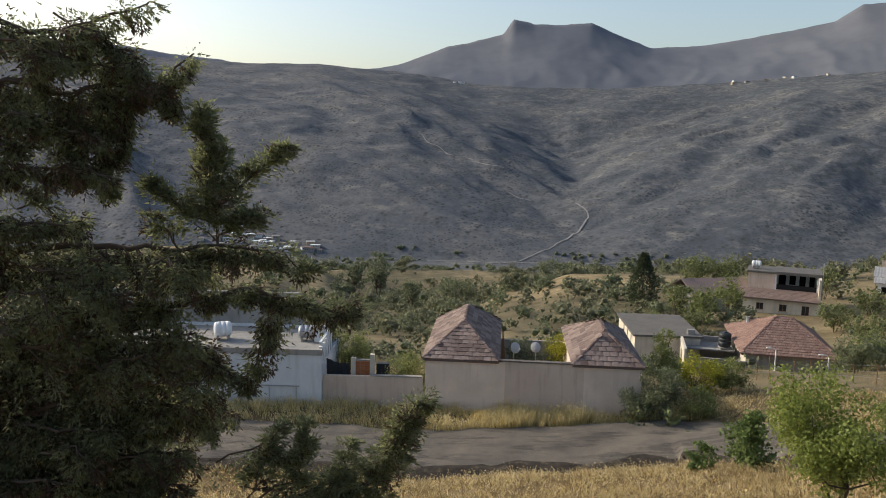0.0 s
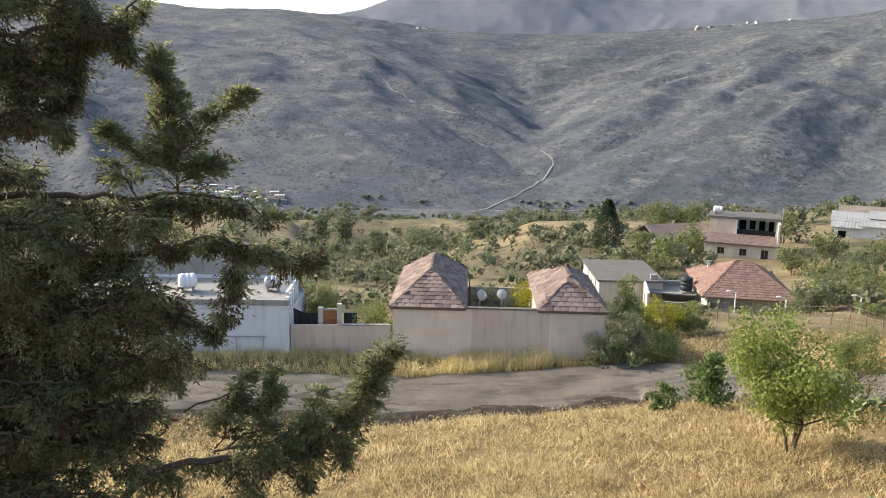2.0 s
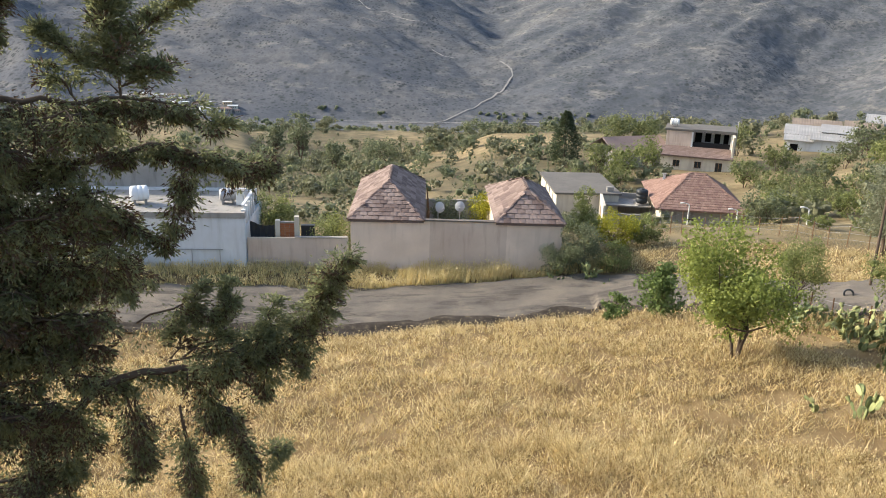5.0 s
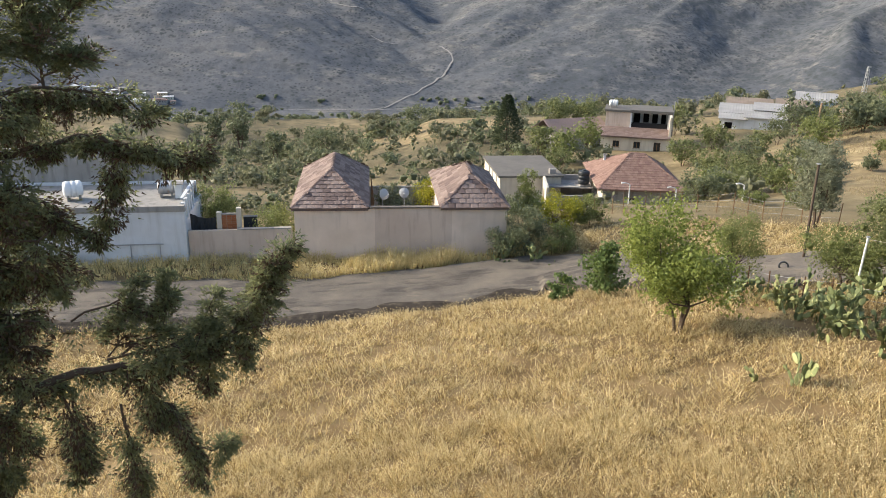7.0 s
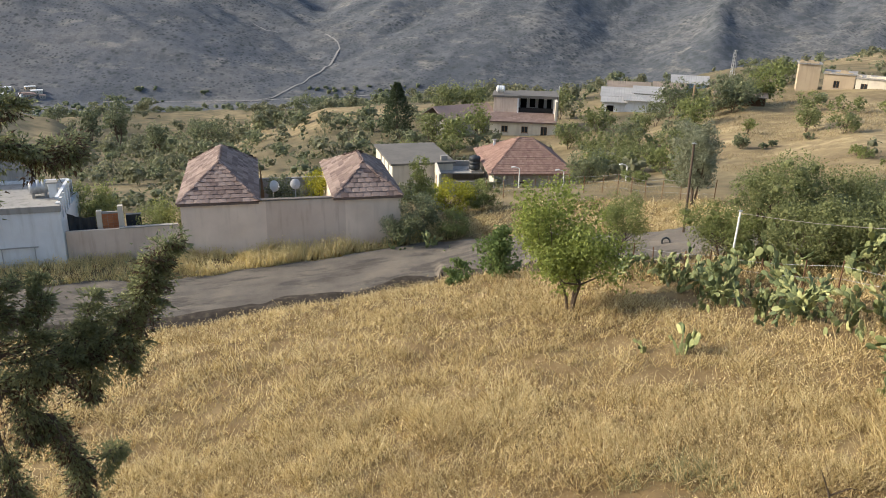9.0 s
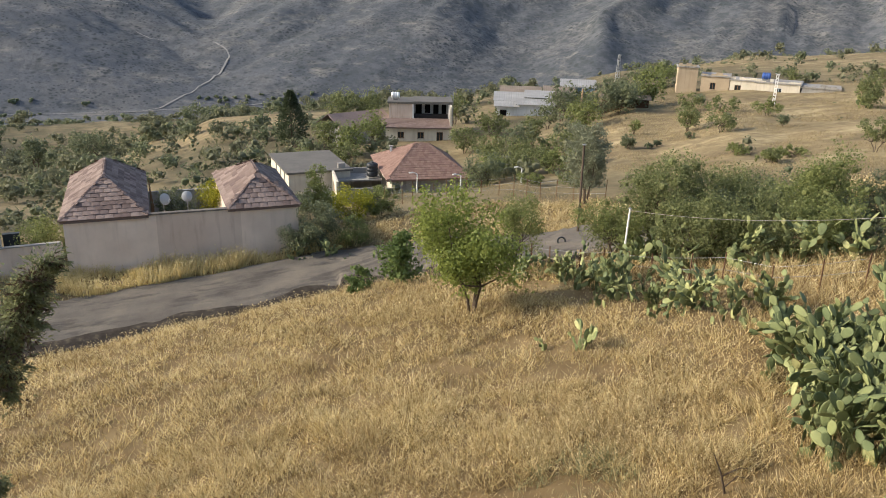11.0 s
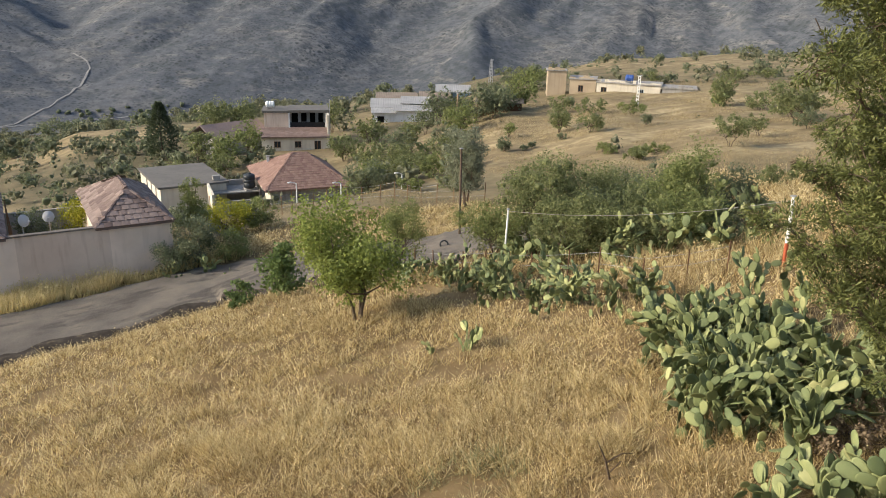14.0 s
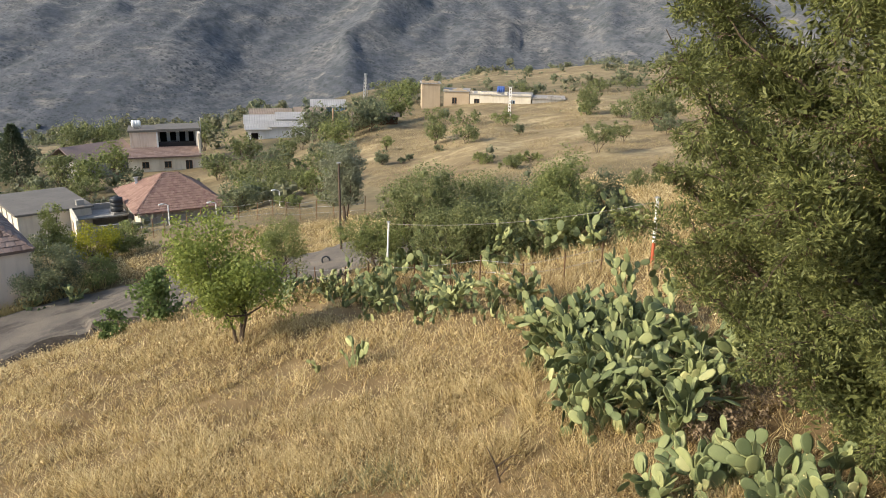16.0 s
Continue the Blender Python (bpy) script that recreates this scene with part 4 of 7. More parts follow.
def two_storey_house():
    t = thing("two_storey_house", pose(35.9, 91.2, -4.4, 0, 0, -24), "cream two-storey house with an open loggia and sloping tile canopy", "house")
    holes = [(1.5, 2.3, 0.25, 1.05), (4.0, 4.8, 0.25, 1.05), (6.4, 7.2, -0.9, 1.1)]
    wall_with_holes(t, 8.3, -1.6, 1.5, 0.25, holes, CREAM, Matrix(), "cream ground-floor wall")
    for h in holes:
        window(t, h[0], h[2], h[1] - h[0], h[3] - h[2])
    part("plinth", box(0.0, 5.2, -0.08, -0.003, -1.6, -0.1), CONCRETE, t)
    part("side_wall", box(0, 0.25, 0.253, 7.0, -1.6, 1.5), CREAM, t)
    part("side_wall", box(8.05, 8.3, 0.253, 7.0, -1.6, 4.2), CREAM, t)
    part("back_wall", box(0.253, 8.047, 6.75, 7.0, -1.6, 4.2), CREAM, t)
    part("floor_slab", box(0.253, 8.047, 0.26, 6.74, 1.3, 1.5), CONCRETE, t)
    # canopy over the ground floor
    bm = bmesh.new()
    for a, b in (((-0.35, -0.35, 1.5), (-0.35, 2.9, 2.15)),):
        vs = [bm.verts.new(p) for p in ((-0.35, -0.4, 1.52), (8.4, -0.4, 1.52), (8.4, 2.6, 2.2), (-0.35, 2.6, 2.2), (-0.35, -0.4, 1.62), (8.4, -0.4, 1.62), (8.4, 2.6, 2.32), (-0.35, 2.6, 2.32))]
        for f in ((3, 2, 1, 0), (4, 5, 6, 7), (0, 1, 5, 4), (1, 2, 6, 5), (2, 3, 7, 6), (3, 0, 4, 7)):
            bm.faces.new([vs[i] for i in f])
    canopy = part("canopy", bm, TILE_BROWN, t, "faded brown tile canopy")
    rng = random.Random(8)
    tiles = [m for m in tile_spots(((-0.35, -0.4, 1.64), (8.4, -0.4, 1.64), (8.4, 2.6, 2.34), (-0.35, 2.6, 2.34)), 0.36, 0.38, rng)]
    src = slab_tile(0.35, 0.38)
    one = bpy.data.meshes.new("tile")
    src.to_mesh(one)
    src.free()
    one.materials.append(TILE_BROWN)
    for m in tiles:
        ob = new("tile", one)
        ob.parent, ob.matrix_basis = canopy, m
    # upper floor
    part("upper_wall", box(0.3, 3.3, 2.62, 2.85, 1.5, 4.2), BROWNISH, t, "tan upper wall")
    part("side_wall", box(0.3, 0.53, 2.853, 6.74, 1.5, 4.2), CREAM, t)
    part("loggia_wall", box(3.07, 3.3, 2.853, 5.4, 1.5, 4.2), CREAM, t)
    holes = [(0.4, 1.2, 1.6, 4.0), (1.6, 2.3, 2.6, 4.0), (2.7, 3.4, 1.6, 4.0), (3.8, 4.4, 1.6, 4.0)]
    wall_with_holes(t, 4.75, 1.5, 4.2, 0.2, holes, WHITEWASH, Matrix.Translation((3.3, 5.2, 0)), "loggia rear wall with dark doorways")
    part("interior", box(3.4, 8.0, 6.2, 6.3, 1.5, 4.15), DARK, t)
    part("balcony_front", box(3.303, 8.047, 2.62, 2.8, 1.5, 2.95), DARK, t, "dark balcony front")
    for x in (3.3, 7.85):
        part("column", box(x, x + 0.2, 2.4, 2.6, 2.3, 4.2), WHITEWASH, t)
    part("roof_slab", box(0.1, 3.3, 2.4, 6.9, 4.203, 4.45), ROOFING, t, "weathered grey flat roof")
    part("roof_slab", box(3.303, 8.4, 2.2, 6.9, 4.203, 4.55), ROOFING, t, "weathered grey flat roof")
    v, f = tubes([([(8.45, 2.3, -1), (8.45, 2.3, 5.9)], [0.05, 0.05])], 6)
    mesh_of("pipe", v, f, METAL, t)


two_storey_house()
round_tank("water_tank", 38.6, 94.6, 0.06, 0.4, 1.1, PLASTIC_WHITE, "white plastic water tank on the flat roof", rot=-20)


def gable_barn():
    t = thing("brown_roof_barn", pose(30.4, 92.2, -4.6, 0, 0, 14), "low barn with a faded brown gable roof", "barn")
    part("wall", box(0, 7.6, 0, 0.2, -1, 1.75), CONCRETE, t)
    wall_with_holes(t, 4.6, -1, 1.75, 0.2, [(1.2, 2.2, -0.9, 1.2), (3.0, 3.8, 0.2, 1.2)], CONCRETE, pose(7.6, 0.2, 0, 0, 0, 90))
    part("side_wall", box(0, 0.2, 0.203, 4.8, -1, 1.75), CONCRETE, t)
    part("back_wall", box(0.203, 7.397, 4.6, 4.8, -1, 1.75), CONCRETE, t)
    bm = bmesh.new()
    pts = [(-0.4, -0.5, 1.65), (-0.4, 2.4, 3.1), (-0.4, 5.3, 1.65)]
    lo = [[bm.verts.new((x, y, z)) for (_, y, z) in pts] for x in (-0.4, 8.0)]
    hi = [[bm.verts.new((x, y, z + 0.12)) for (_, y, z) in pts] for x in (-0.4, 8.0)]
    for i in range(2):
        bm.faces.new((hi[0][i], hi[1][i], hi[1][i + 1], hi[0][i + 1]))
        bm.faces.new((lo[0][i + 1], lo[1][i + 1], lo[1][i], lo[0][i]))
        for k in range(2):
            bm.faces.new((lo[k][i], lo[k][i + 1], hi[k][i + 1], hi[k][i]) if k == 0 else (lo[k][i + 1], lo[k][i], hi[k][i], hi[k][i + 1]))
    for i in (0, 2):
        bm.faces.new((lo[0][i], lo[1][i], hi[1][i], hi[0][i]))
    part("roof", bm, TILE_BROWN, t, "faded brown gable roof")


gable_barn()


def corrugated(x0, x1, y0, y1, z0, z1, pitch=0.35):
    """A corrugated sheet, rising from z0 at y0 to z1 at y1."""
    n = max(8, int((x1 - x0) / pitch) * 4)
    bm = bmesh.new()
    rows = []
    for y, z in ((y0, z0), (y1, z1)):
        rows.append([bm.verts.new((x0 + (x1 - x0) * i / n, y, z + 0.018 * math.sin(i * math.pi / 2))) for i in range(n + 1)])
        rows.append([bm.verts.new((x0 + (x1 - x0) * i / n, y, z - 0.05 + 0.018 * math.sin(i * math.pi / 2))) for i in range(n + 1)])
    for i in range(n):
        bm.faces.new((rows[0][i], rows[0][i + 1], rows[2][i + 1], rows[2][i]))
        bm.faces.new((rows[3][i], rows[3][i + 1], rows[1][i + 1], rows[1][i]))
        bm.faces.new((rows[1][i], rows[1][i + 1], rows[0][i + 1], rows[0][i]))
        bm.faces.new((rows[2][i], rows[2][i + 1], rows[3][i + 1], rows[3][i]))
    return bm


def shed(x, y, z, rot, w, d, h0, h1, wall, roof, label, hole=None):
    t = thing("shed", pose(x, y, max(z, land1(x, y) + 0.1), 0, 0, rot), label, "shed", "sheds on the hillside")
    wall_with_holes(t, w, -1.0, h0, 0.15, [hole] if hole else [], wall, Matrix())
    part("side_wall", box(0, 0.15, 0.153, d, -1, h0 - 0.02), wall, t)
    part("side_wall", box(w - 0.15, w, 0.153, d, -1, h0 - 0.02), wall, t)
    part("back_wall", box(0.153, w - 0.153, d - 0.15, d, -1, max(h0, h1) - 0.1), wall, t)
    part("interior", box(0.2, w - 0.2, 0.8, 0.85, -0.9, h0 - 0.1), DARK, t)
    part("roof", corrugated(-0.3, w + 0.3, -0.5, d + 0.2, h0 + 0.1, h1 + 0.1), roof, t)


shed(56.3, 99.6, -4.5, -30, 3.2, 2.8, 1.45, 1.85, WHITEWASH, SHEET, "low white shed with pale corrugated roof sheets", (0.6, 1.6, -0.5, 1.0))
shed(59.1, 98.0, -4.5, -30, 5.0, 2.8, 1.5, 1.95, WHITEWASH, SHEET, "low white shed with pale corrugated roof sheets")
shed(57.7, 102.3, -4.4, -30, 4.4, 4.2, 1.9, 2.6, CONCRETE, SHEET, "long shed under pale patched roof sheets")
shed(61.7, 100.4, -4.4, -33, 4.0, 4.6, 2.1, 2.5, CONCRETE, SHEET, "shed with a patched pale sheet roof")
shed(61.0, 106.2, -4.2, -28, 6.0, 4.5, 2.5, 3.0, CONCRETE, RUSTY_SHEET, "shed under rusting brown roof sheets")
shed(66.4, 102.4, -4.0, -32, 4.4, 5, 2.2, 2.7, CONCRETE, RUSTY_SHEET, "shed under rusting brown roof sheets")
shed(71.5, 105.6, -3.6, -34, 5.2, 4, 2.2, 2.9, BLUE, SHEET, "small shed with faded blue walls")
shed(60.2, 79.8, -1.2, -38, 5.6, 2.6, 1.9, 2.1, RUST, RUSTY_SHEET, "rusty plank shed under a dark tree")


def ochre_house(x, y, z, rot, w, d, h, mat, label, holes=(), slab=CONCRETE, blue=False):
    t = thing("farmhouse", pose(x, y, z, 0, 0, rot), label, "house", "farmhouses on the hill")
    wall_with_holes(t, w, -1.5, h, 0.25, list(holes), mat, Matrix())
    part("side_wall", box(0, 0.25, 0.253, d, -1.5, h), mat, t)
    part("side_wall", box(w - 0.25, w, 0.253, d, -1.5, h), mat, t)
    part("back_wall", box(0.253, w - 0.253, d - 0.25, d, -1.5, h), mat, t)
    part("roof_slab", box(-0.15, w + 0.15, -0.15, d + 0.15, h + 0.003, h + 0.17), slab, t, "flat weathered roof slab")
    for a in holes:
        window(t, a[0], a[2], a[1] - a[0], a[3] - a[2], frame_mat=BLUE if blue else WOOD)
    rng = random.Random(int(x * 10))
    u = 0.0
    while u < w - 0.5:
        step = rng.uniform(0.4, 0.9)
        part("parapet", box(u, min(u + step, w), 0.02, 0.22, h + 0.172, h + 0.18 + rng.uniform(0.04, 0.4)), mat, t)
        u += step + rng.choice((0.004, 0.004, 0.5))
    return t


ochre_house(76.0, 84.5, 1.2, -38, 2.6, 2.6, 3.2, OCHRE, "square ochre rendered tower room")
ochre_house(78.2, 82.3, 1.1, -46, 3.6, 4.0, 2.3, OCHRE, "ochre farmhouse with a flat roof", [(1.2, 1.9, 0.6, 1.5)])
ochre_house(80.8, 79.6, 1.2, -52, 3.2, 3.5, 1.9, CREAM, "pale farmhouse with a flat roof", [(0.6, 1.4, -0.5, 1.3)])
ochre_house(82.6, 77.0, 1.3, -52, 5.5, 4.5, 1.75, CREAM, "long cream farmhouse with a blue window", [(2.6, 3.3, 0.4, 1.2)], blue=True)
ochre_house(86.2, 72.6, 1.2, -50, 4.5, 4.0, 1.6, CONCRETE, "grey outbuilding with a low roof")
round_tank("water_tank", 84.2, 76.8, 3.25, 0.45, 1.1, plain("blue_plastic", (0.05, 0.11, 0.35), 0.5), "blue plastic water tank on the farmhouse roof", rot=-50)

# ---- trees and bushes ----
def sphere_dirs(rng, n):
    return unit(rng.normal(size=(n, 3)))


def leafy(name, mat, x, y, top, width, label, category, seed, trunk=0.0, group="", dense=1.0, leaf=None, z=None, core=None):
    """A tree or bush with a lumpy crown of single leaves. trunk: the bare share of its height."""
    rng = np.random.default_rng(seed)
    base = land1(x, y) if z is None else z
    h = max(top - base, 0.6)
    d = math.hypot(x, y)
    size = leaf or min(0.5, max(0.06, d * 0.0023))
    t = thing(name, pose(x, y, base), label, category, group)
    lo = trunk * h
    rz, r = (h - lo) / 2, width / 2
    n_clump = int(np.clip(12 + width * h * 1.3, 10, 44))
    c = sphere_dirs(rng, n_clump) * rng.uniform(0.25, 0.82, (n_clump, 1)) ** 0.7
    c[:, 2] = np.where(c[:, 2] < -0.6, c[:, 2] * 0.7, c[:, 2])
    c = c * [r, r, rz] + [0, 0, lo + rz]
    reach = rng.uniform(0.2, 0.36, n_clump) * min(width, h - lo) * 1.05
    count = int(np.clip(width * (h - lo) / (size * size * 0.5) * (4.2 if d < 62 else 2.7) * dense, 400, 16000))
    if core is None:
        core = 0.0 if d < 62 else 0.34
    c, reach = np.repeat(c, 4, 0), np.repeat(reach, 4) * rng.uniform(0.4, 0.62, 4 * n_clump)
    c = c + sphere_dirs(rng, 4 * n_clump) * np.repeat(reach * 1.1, 1)[:, None]
    c[:, 2] = np.maximum(c[:, 2], reach * 0.6)
    v, f = foliage(rng, c, reach, count, size, 0.9, core, 3, 0.75, 0.6, 0.75)
    mesh_of("crown", v, f, mat, t)
    lines = []
    stem = max(0.022, 0.0135 * h)
    foot = np.array([0, 0, -0.15])
    k = 4 if trunk < 0.5 else 1
    for i in range(k):
        lean = np.array([math.cos(i * 2.1 + seed), math.sin(i * 2.1 + seed), 0]) * 0.12 * width * (k > 1)
        mid = np.array([0, 0, max(lo, 0.25 * h)]) + lean
        lines.append(([foot + lean * 0.2, foot * 0 + lean * 0.45 + [0.02, 0, mid[2] * 0.5], mid], [stem, stem * 0.85, stem * 0.7]))
        for j in rng.choice(n_clump, min(n_clump, 5), replace=False):
            e = c[j * 4]
            m = (mid + e) / 2 + rng.normal(size=3) * 0.06 * width
            lines.append(([mid, m, e], [stem * 0.55, stem * 0.35, stem * 0.1]))
    v, f = tubes(lines, 5)
    mesh_of("trunk", v, f, BARK, t, shade=True)
    return t


MATS = {"dark": LEAF_DARK, "green": LEAF_GREEN, "olive": LEAF_OLIVE, "yellow": LEAF_YELLOW}
# name, leaf, x, y, height of the top, width
PLANTS = {
    "bush": ("bushes among the houses", 0.05, [
        ("dark", 12.0, 40.3, 3.3, 2.3), ("dark", 10.9, 40.2, 2.4, 2.2), ("green", 13.8, 47.1, 3.7, 1.8), ("yellow", 14.9, 43.6, 2.9, 2.6), ("green", 17.0, 43.9, 2.7, 3.2), ("green", 13.8, 39.8, 2.3, 1.7),
        ("dark", 59.6, 75.5, 4.6, 4.2), ("dark", 62.0, 77.5, 3.6, 4.0), ("green", 52.7, 73.1, 2.8, 5.0), ("green", 66.5, 79.0, 5.2, 4.6), ("olive", 47.1, 74.5, 1.5, 2.6), ("dark", 57.6, 76.5, 3.6, 4.4), ("dark", 29.9, 54.5, 1.7, 3.7), ("olive", 37.0, 62.0, 0.1, 5.1), ("olive", 41.0, 63.1, 0.2, 5.3), ("olive", 48.0, 85.7, 0.0, 4.5), ("olive", 40.5, 78.4, -0.5, 3.9),
        ("olive", 33.5, 57.5, 0.4, 3.6), ("green", 31.3, 56.0, 1.3, 3.2), ("olive", 35.8, 56.6, 1.6, 4.8), ("dark", 33.0, 70.0, -1.0, 3.5), ("green", 21.5, 77.0, -1.6, 3.6),
        ("olive", 27.0, 80.0, -2.0, 4.0), ("green", 18.5, 60.5, -1.8, 2.4), ("olive", 19.5, 51.5, 0.6, 2.4), ("dark", 15.5, 55.0, 0.0, 3.2),
        ("olive", 33.6, 58.0, 0.6, 4.2), ("olive", 38.1, 63.2, 1.0, 4.4), ("green", 36.5, 54.7, 1.6, 3.6), ("olive", 39.0, 70.0, 0.2, 4.4), ("olive", 38.6, 53.2, 2.2, 3.4), ("green", 30.0, 47.5, 1.9, 2.6), ("olive", 31.4, 44.0, 2.6, 2.6), ("olive", 43.0, 62.0, 1.6, 4.0), ("dark", 46.5, 67.0, 1.8, 4.0)]),
    "shrub": ("shrubs on the dry field", 0.08, [
        ("green", 50.9, 61.9, 2.5, 1.2), ("dark", 45.5, 56.0, 1.9, 1.4), ("olive", 54.7, 58.6, 4.4, 2.3), ("olive", 54.1, 53.6, 4.3, 3.0), ("dark", 43.8, 71.8, 0.6, 4.6), ("olive", 65.6, 70.4, 3.2, 3.2), ("olive", 64.8, 64.2, 3.6, 4.8), ("green", 66.4, 59.7, 4.1, 3.4), ("green", 46.6, 44.2, 3.1, 2.0), ("olive", 43.9, 38.2, 4.6, 2.7),
        ("olive", 37.5, 23.4, 6.6, 2.9), ("dark", 45.7, 56.0, 2.3, 1.4), ("dark", 46.9, 54.9, 1.4, 1.0), ("dark", 48.2, 55.2, 1.3, 0.9), ("dark", 51.6, 54.8, 1.9, 1.5), ("olive", 76.9, 56.4, 5.4, 4.2), ("olive", 77.4, 51.6, 5.2, 4.0), ("olive", 71.0, 43.8, 6.2, 4.4), ("dark", 62.6, 36.9, 6.4, 3.0), ("olive", 94.8, 81.2, 4.4, 4.0), ("green", 43.9, 38.8, 4.3, 2.4), ("green", 45.0, 42.8, 3.9, 2.2), ("green", 46.6, 39.4, 4.4, 2.6), ("olive", 98.0, 69.6, 5.4, 4.6), ("olive", 104.7, 69.2, 5.4, 4.0), ("olive", 57.0, 60.0, 3.4, 1.6), ("dark", 60.0, 52.0, 3.9, 1.3)]),
    "tree": ("trees round the village", 0.22, [
        ("dark", 59.7, 87.8, 2.2, 5.0), ("dark", 55.0, 83.7, 0.3, 3.7), ("dark", 69.4, 89.4, 2.6, 6.6), ("dark", 63.3, 87.8, 1.1, 4.7), ("green", 78.9, 92.0, 4.3, 6.3),
        ("dark", 76.9, 93.7, 3.2, 3.5), ("olive", 35.1, 106.6, -0.4, 4.9), ("olive", 38.9, 106.3, 0.0, 5.8), ("olive", 26.8, 86.1, -0.3, 4.0), ("green", 28.7, 83.4, -0.3, 4.5),
        ("green", 32.9, 87.2, -0.1, 3.1), ("olive", 49.7, 99.5, -0.2, 4.5), ("olive", 77.8, 56.7, 6.6, 3.5), ("olive", 66.9, 40.6, 8.2, 6.0), ("green", 16.4, 26.6, 6.4, 2.0),
        ("dark", -16.2, 199.4, -14.0, 6.7), ("dark", -6.0, 160.0, -13.9, 5.0), ("dark", 3.2, 165.1, -14.5, 10.3), ("dark", 29.9, 208.0, -16.9, 11.6), ("dark", 43.1, 215.8, -18.9, 6.8),
        ("dark", -31.6, 217.8, -19.1, 6.8), ("dark", -23.8, 213.8, -19.3, 5.7)]),
    "olive_tree": ("olive trees on the field", 0.3, [("olive", 49.2, 34.7, 6.8, 3.4), ("olive", 56.1, 37.1, 6.1, 2.6)]),
    "thicket_tree": ("trees of the thicket", 0.02, [
        ("olive", 20.8, 23.3, 9.2, 3.4), ("green", 19.6, 24.4, 6.9, 2.8), ("olive", 22.8, 23.2, 7.9, 3.2), ("olive", 24.8, 23.4, 7.9, 3.8), ("dark", 27.3, 24.0, 7.6, 4.0), ("green", 24.4, 18.9, 9.4, 3.0), ("dark", 26.0, 17.8, 8.5, 3.0),
        ("dark", 22.4, 21.6, 7.6, 2.6), ("olive", 26.2, 20.6, 8.2, 3.4),
        ("olive", 19.9, 20.2, 7.9, 3.2), ("olive", 21.2, 18.4, 8.3, 3.0), ("green", 22.6, 16.9, 8.5, 2.7), ("dark", 23.9, 16.2, 7.9, 2.6)]),
    "vine": ("climbing plants behind the walls", 0.05, [("yellow", 7.7, 47.5, 3.3, 2.2), ("green", -5.4, 47.3, 3.1, 3.0), ("green", -1.8, 44.1, 2.7, 3.0), ("dark", 4.9, 45.6, 3.4, 2.4)]),
}
TALK = {
    "bush": {"dark": "dense dark green bush", "green": "fresh green leafy bush", "olive": "grey-green bush", "yellow": "bright yellow-green bush"},
    "shrub": {"dark": "small dark shrub", "green": "low green shrub", "olive": "grey-green shrub"},
    "tree": {"dark": "dark green broad-crowned tree", "green": "leafy green tree", "olive": "grey-green tree"},
    "olive_tree": {"olive": "grey-green olive tree"},
    "thicket_tree": {"dark": "dark leafy tree", "green": "light green tree", "olive": "grey-green tree"},
    "vine": {"dark": "dark climbing plant", "green": "green vine", "yellow": "yellow-green vine"},
}
PLACE = {"bush": "growing in dry grass", "shrub": "standing on the dry field", "tree": "on the dry hillside", "olive_tree": "with a bare trunk on dry earth", "thicket_tree": "among prickly pears", "vine": "behind the garden wall"}
_seed = 100
for _name, (_group, _bare, _list) in PLANTS.items():
    for _mat, _x, _y, _top, _w in _list:
        _seed += 1
        leafy(_name, MATS[_mat], _x, _y, _top, _w, TALK[_name][_mat] + " " + PLACE[_name], "vine" if _name == "vine" else ("bush" if _bare < 0.1 else "tree"), _seed, _bare, _group, leaf=0.085 if _name == "thicket_tree" else None, core=0.3 if _name == "thicket_tree" else None)

leafy("wild_pear_tree", LEAF_FRESH, 11.86, 21.9, 8.6, 3.4, "small light green tree with forked stems in dry grass", "tree", 7, 0.13, dense=1.9, leaf=0.11, core=0.0)
leafy("fig_bush", LEAF_FIG, 12.6, 30.1, 4.5, 2.1, "bright green fig bush with broad leaves at the road", "bush", 9, 0.04, leaf=0.17, dense=1.6)
leafy("fig_bush", LEAF_FIG, 11.0, 31.0, 2.75, 1.7, "low bright green fig bush at the road", "bush", 10, 0.02, leaf=0.15, dense=1.6)
for _x, _y, _top, _w, _k in ((11.6, 5.2, 8.9, 1.4, 21), (12.9, 5.0, 9.0, 1.6, 22), (10.9, 5.2, 8.5, 0.9, 23)):
    leafy("dry_bush", DRY_TWIG, _x, _y, _top, _w, "low withered brown bush under the cypress", "bush", _k, 0.02, "withered bushes", leaf=0.06, dense=0.45, core=0.0)
leafy("eucalyptus_tree", LEAF_SILVER, 27.6, 37.4, 7.6, 2.5, "slender silvery green tree beside a pole", "tree", 8, 0.02, dense=1.5, core=0.3)


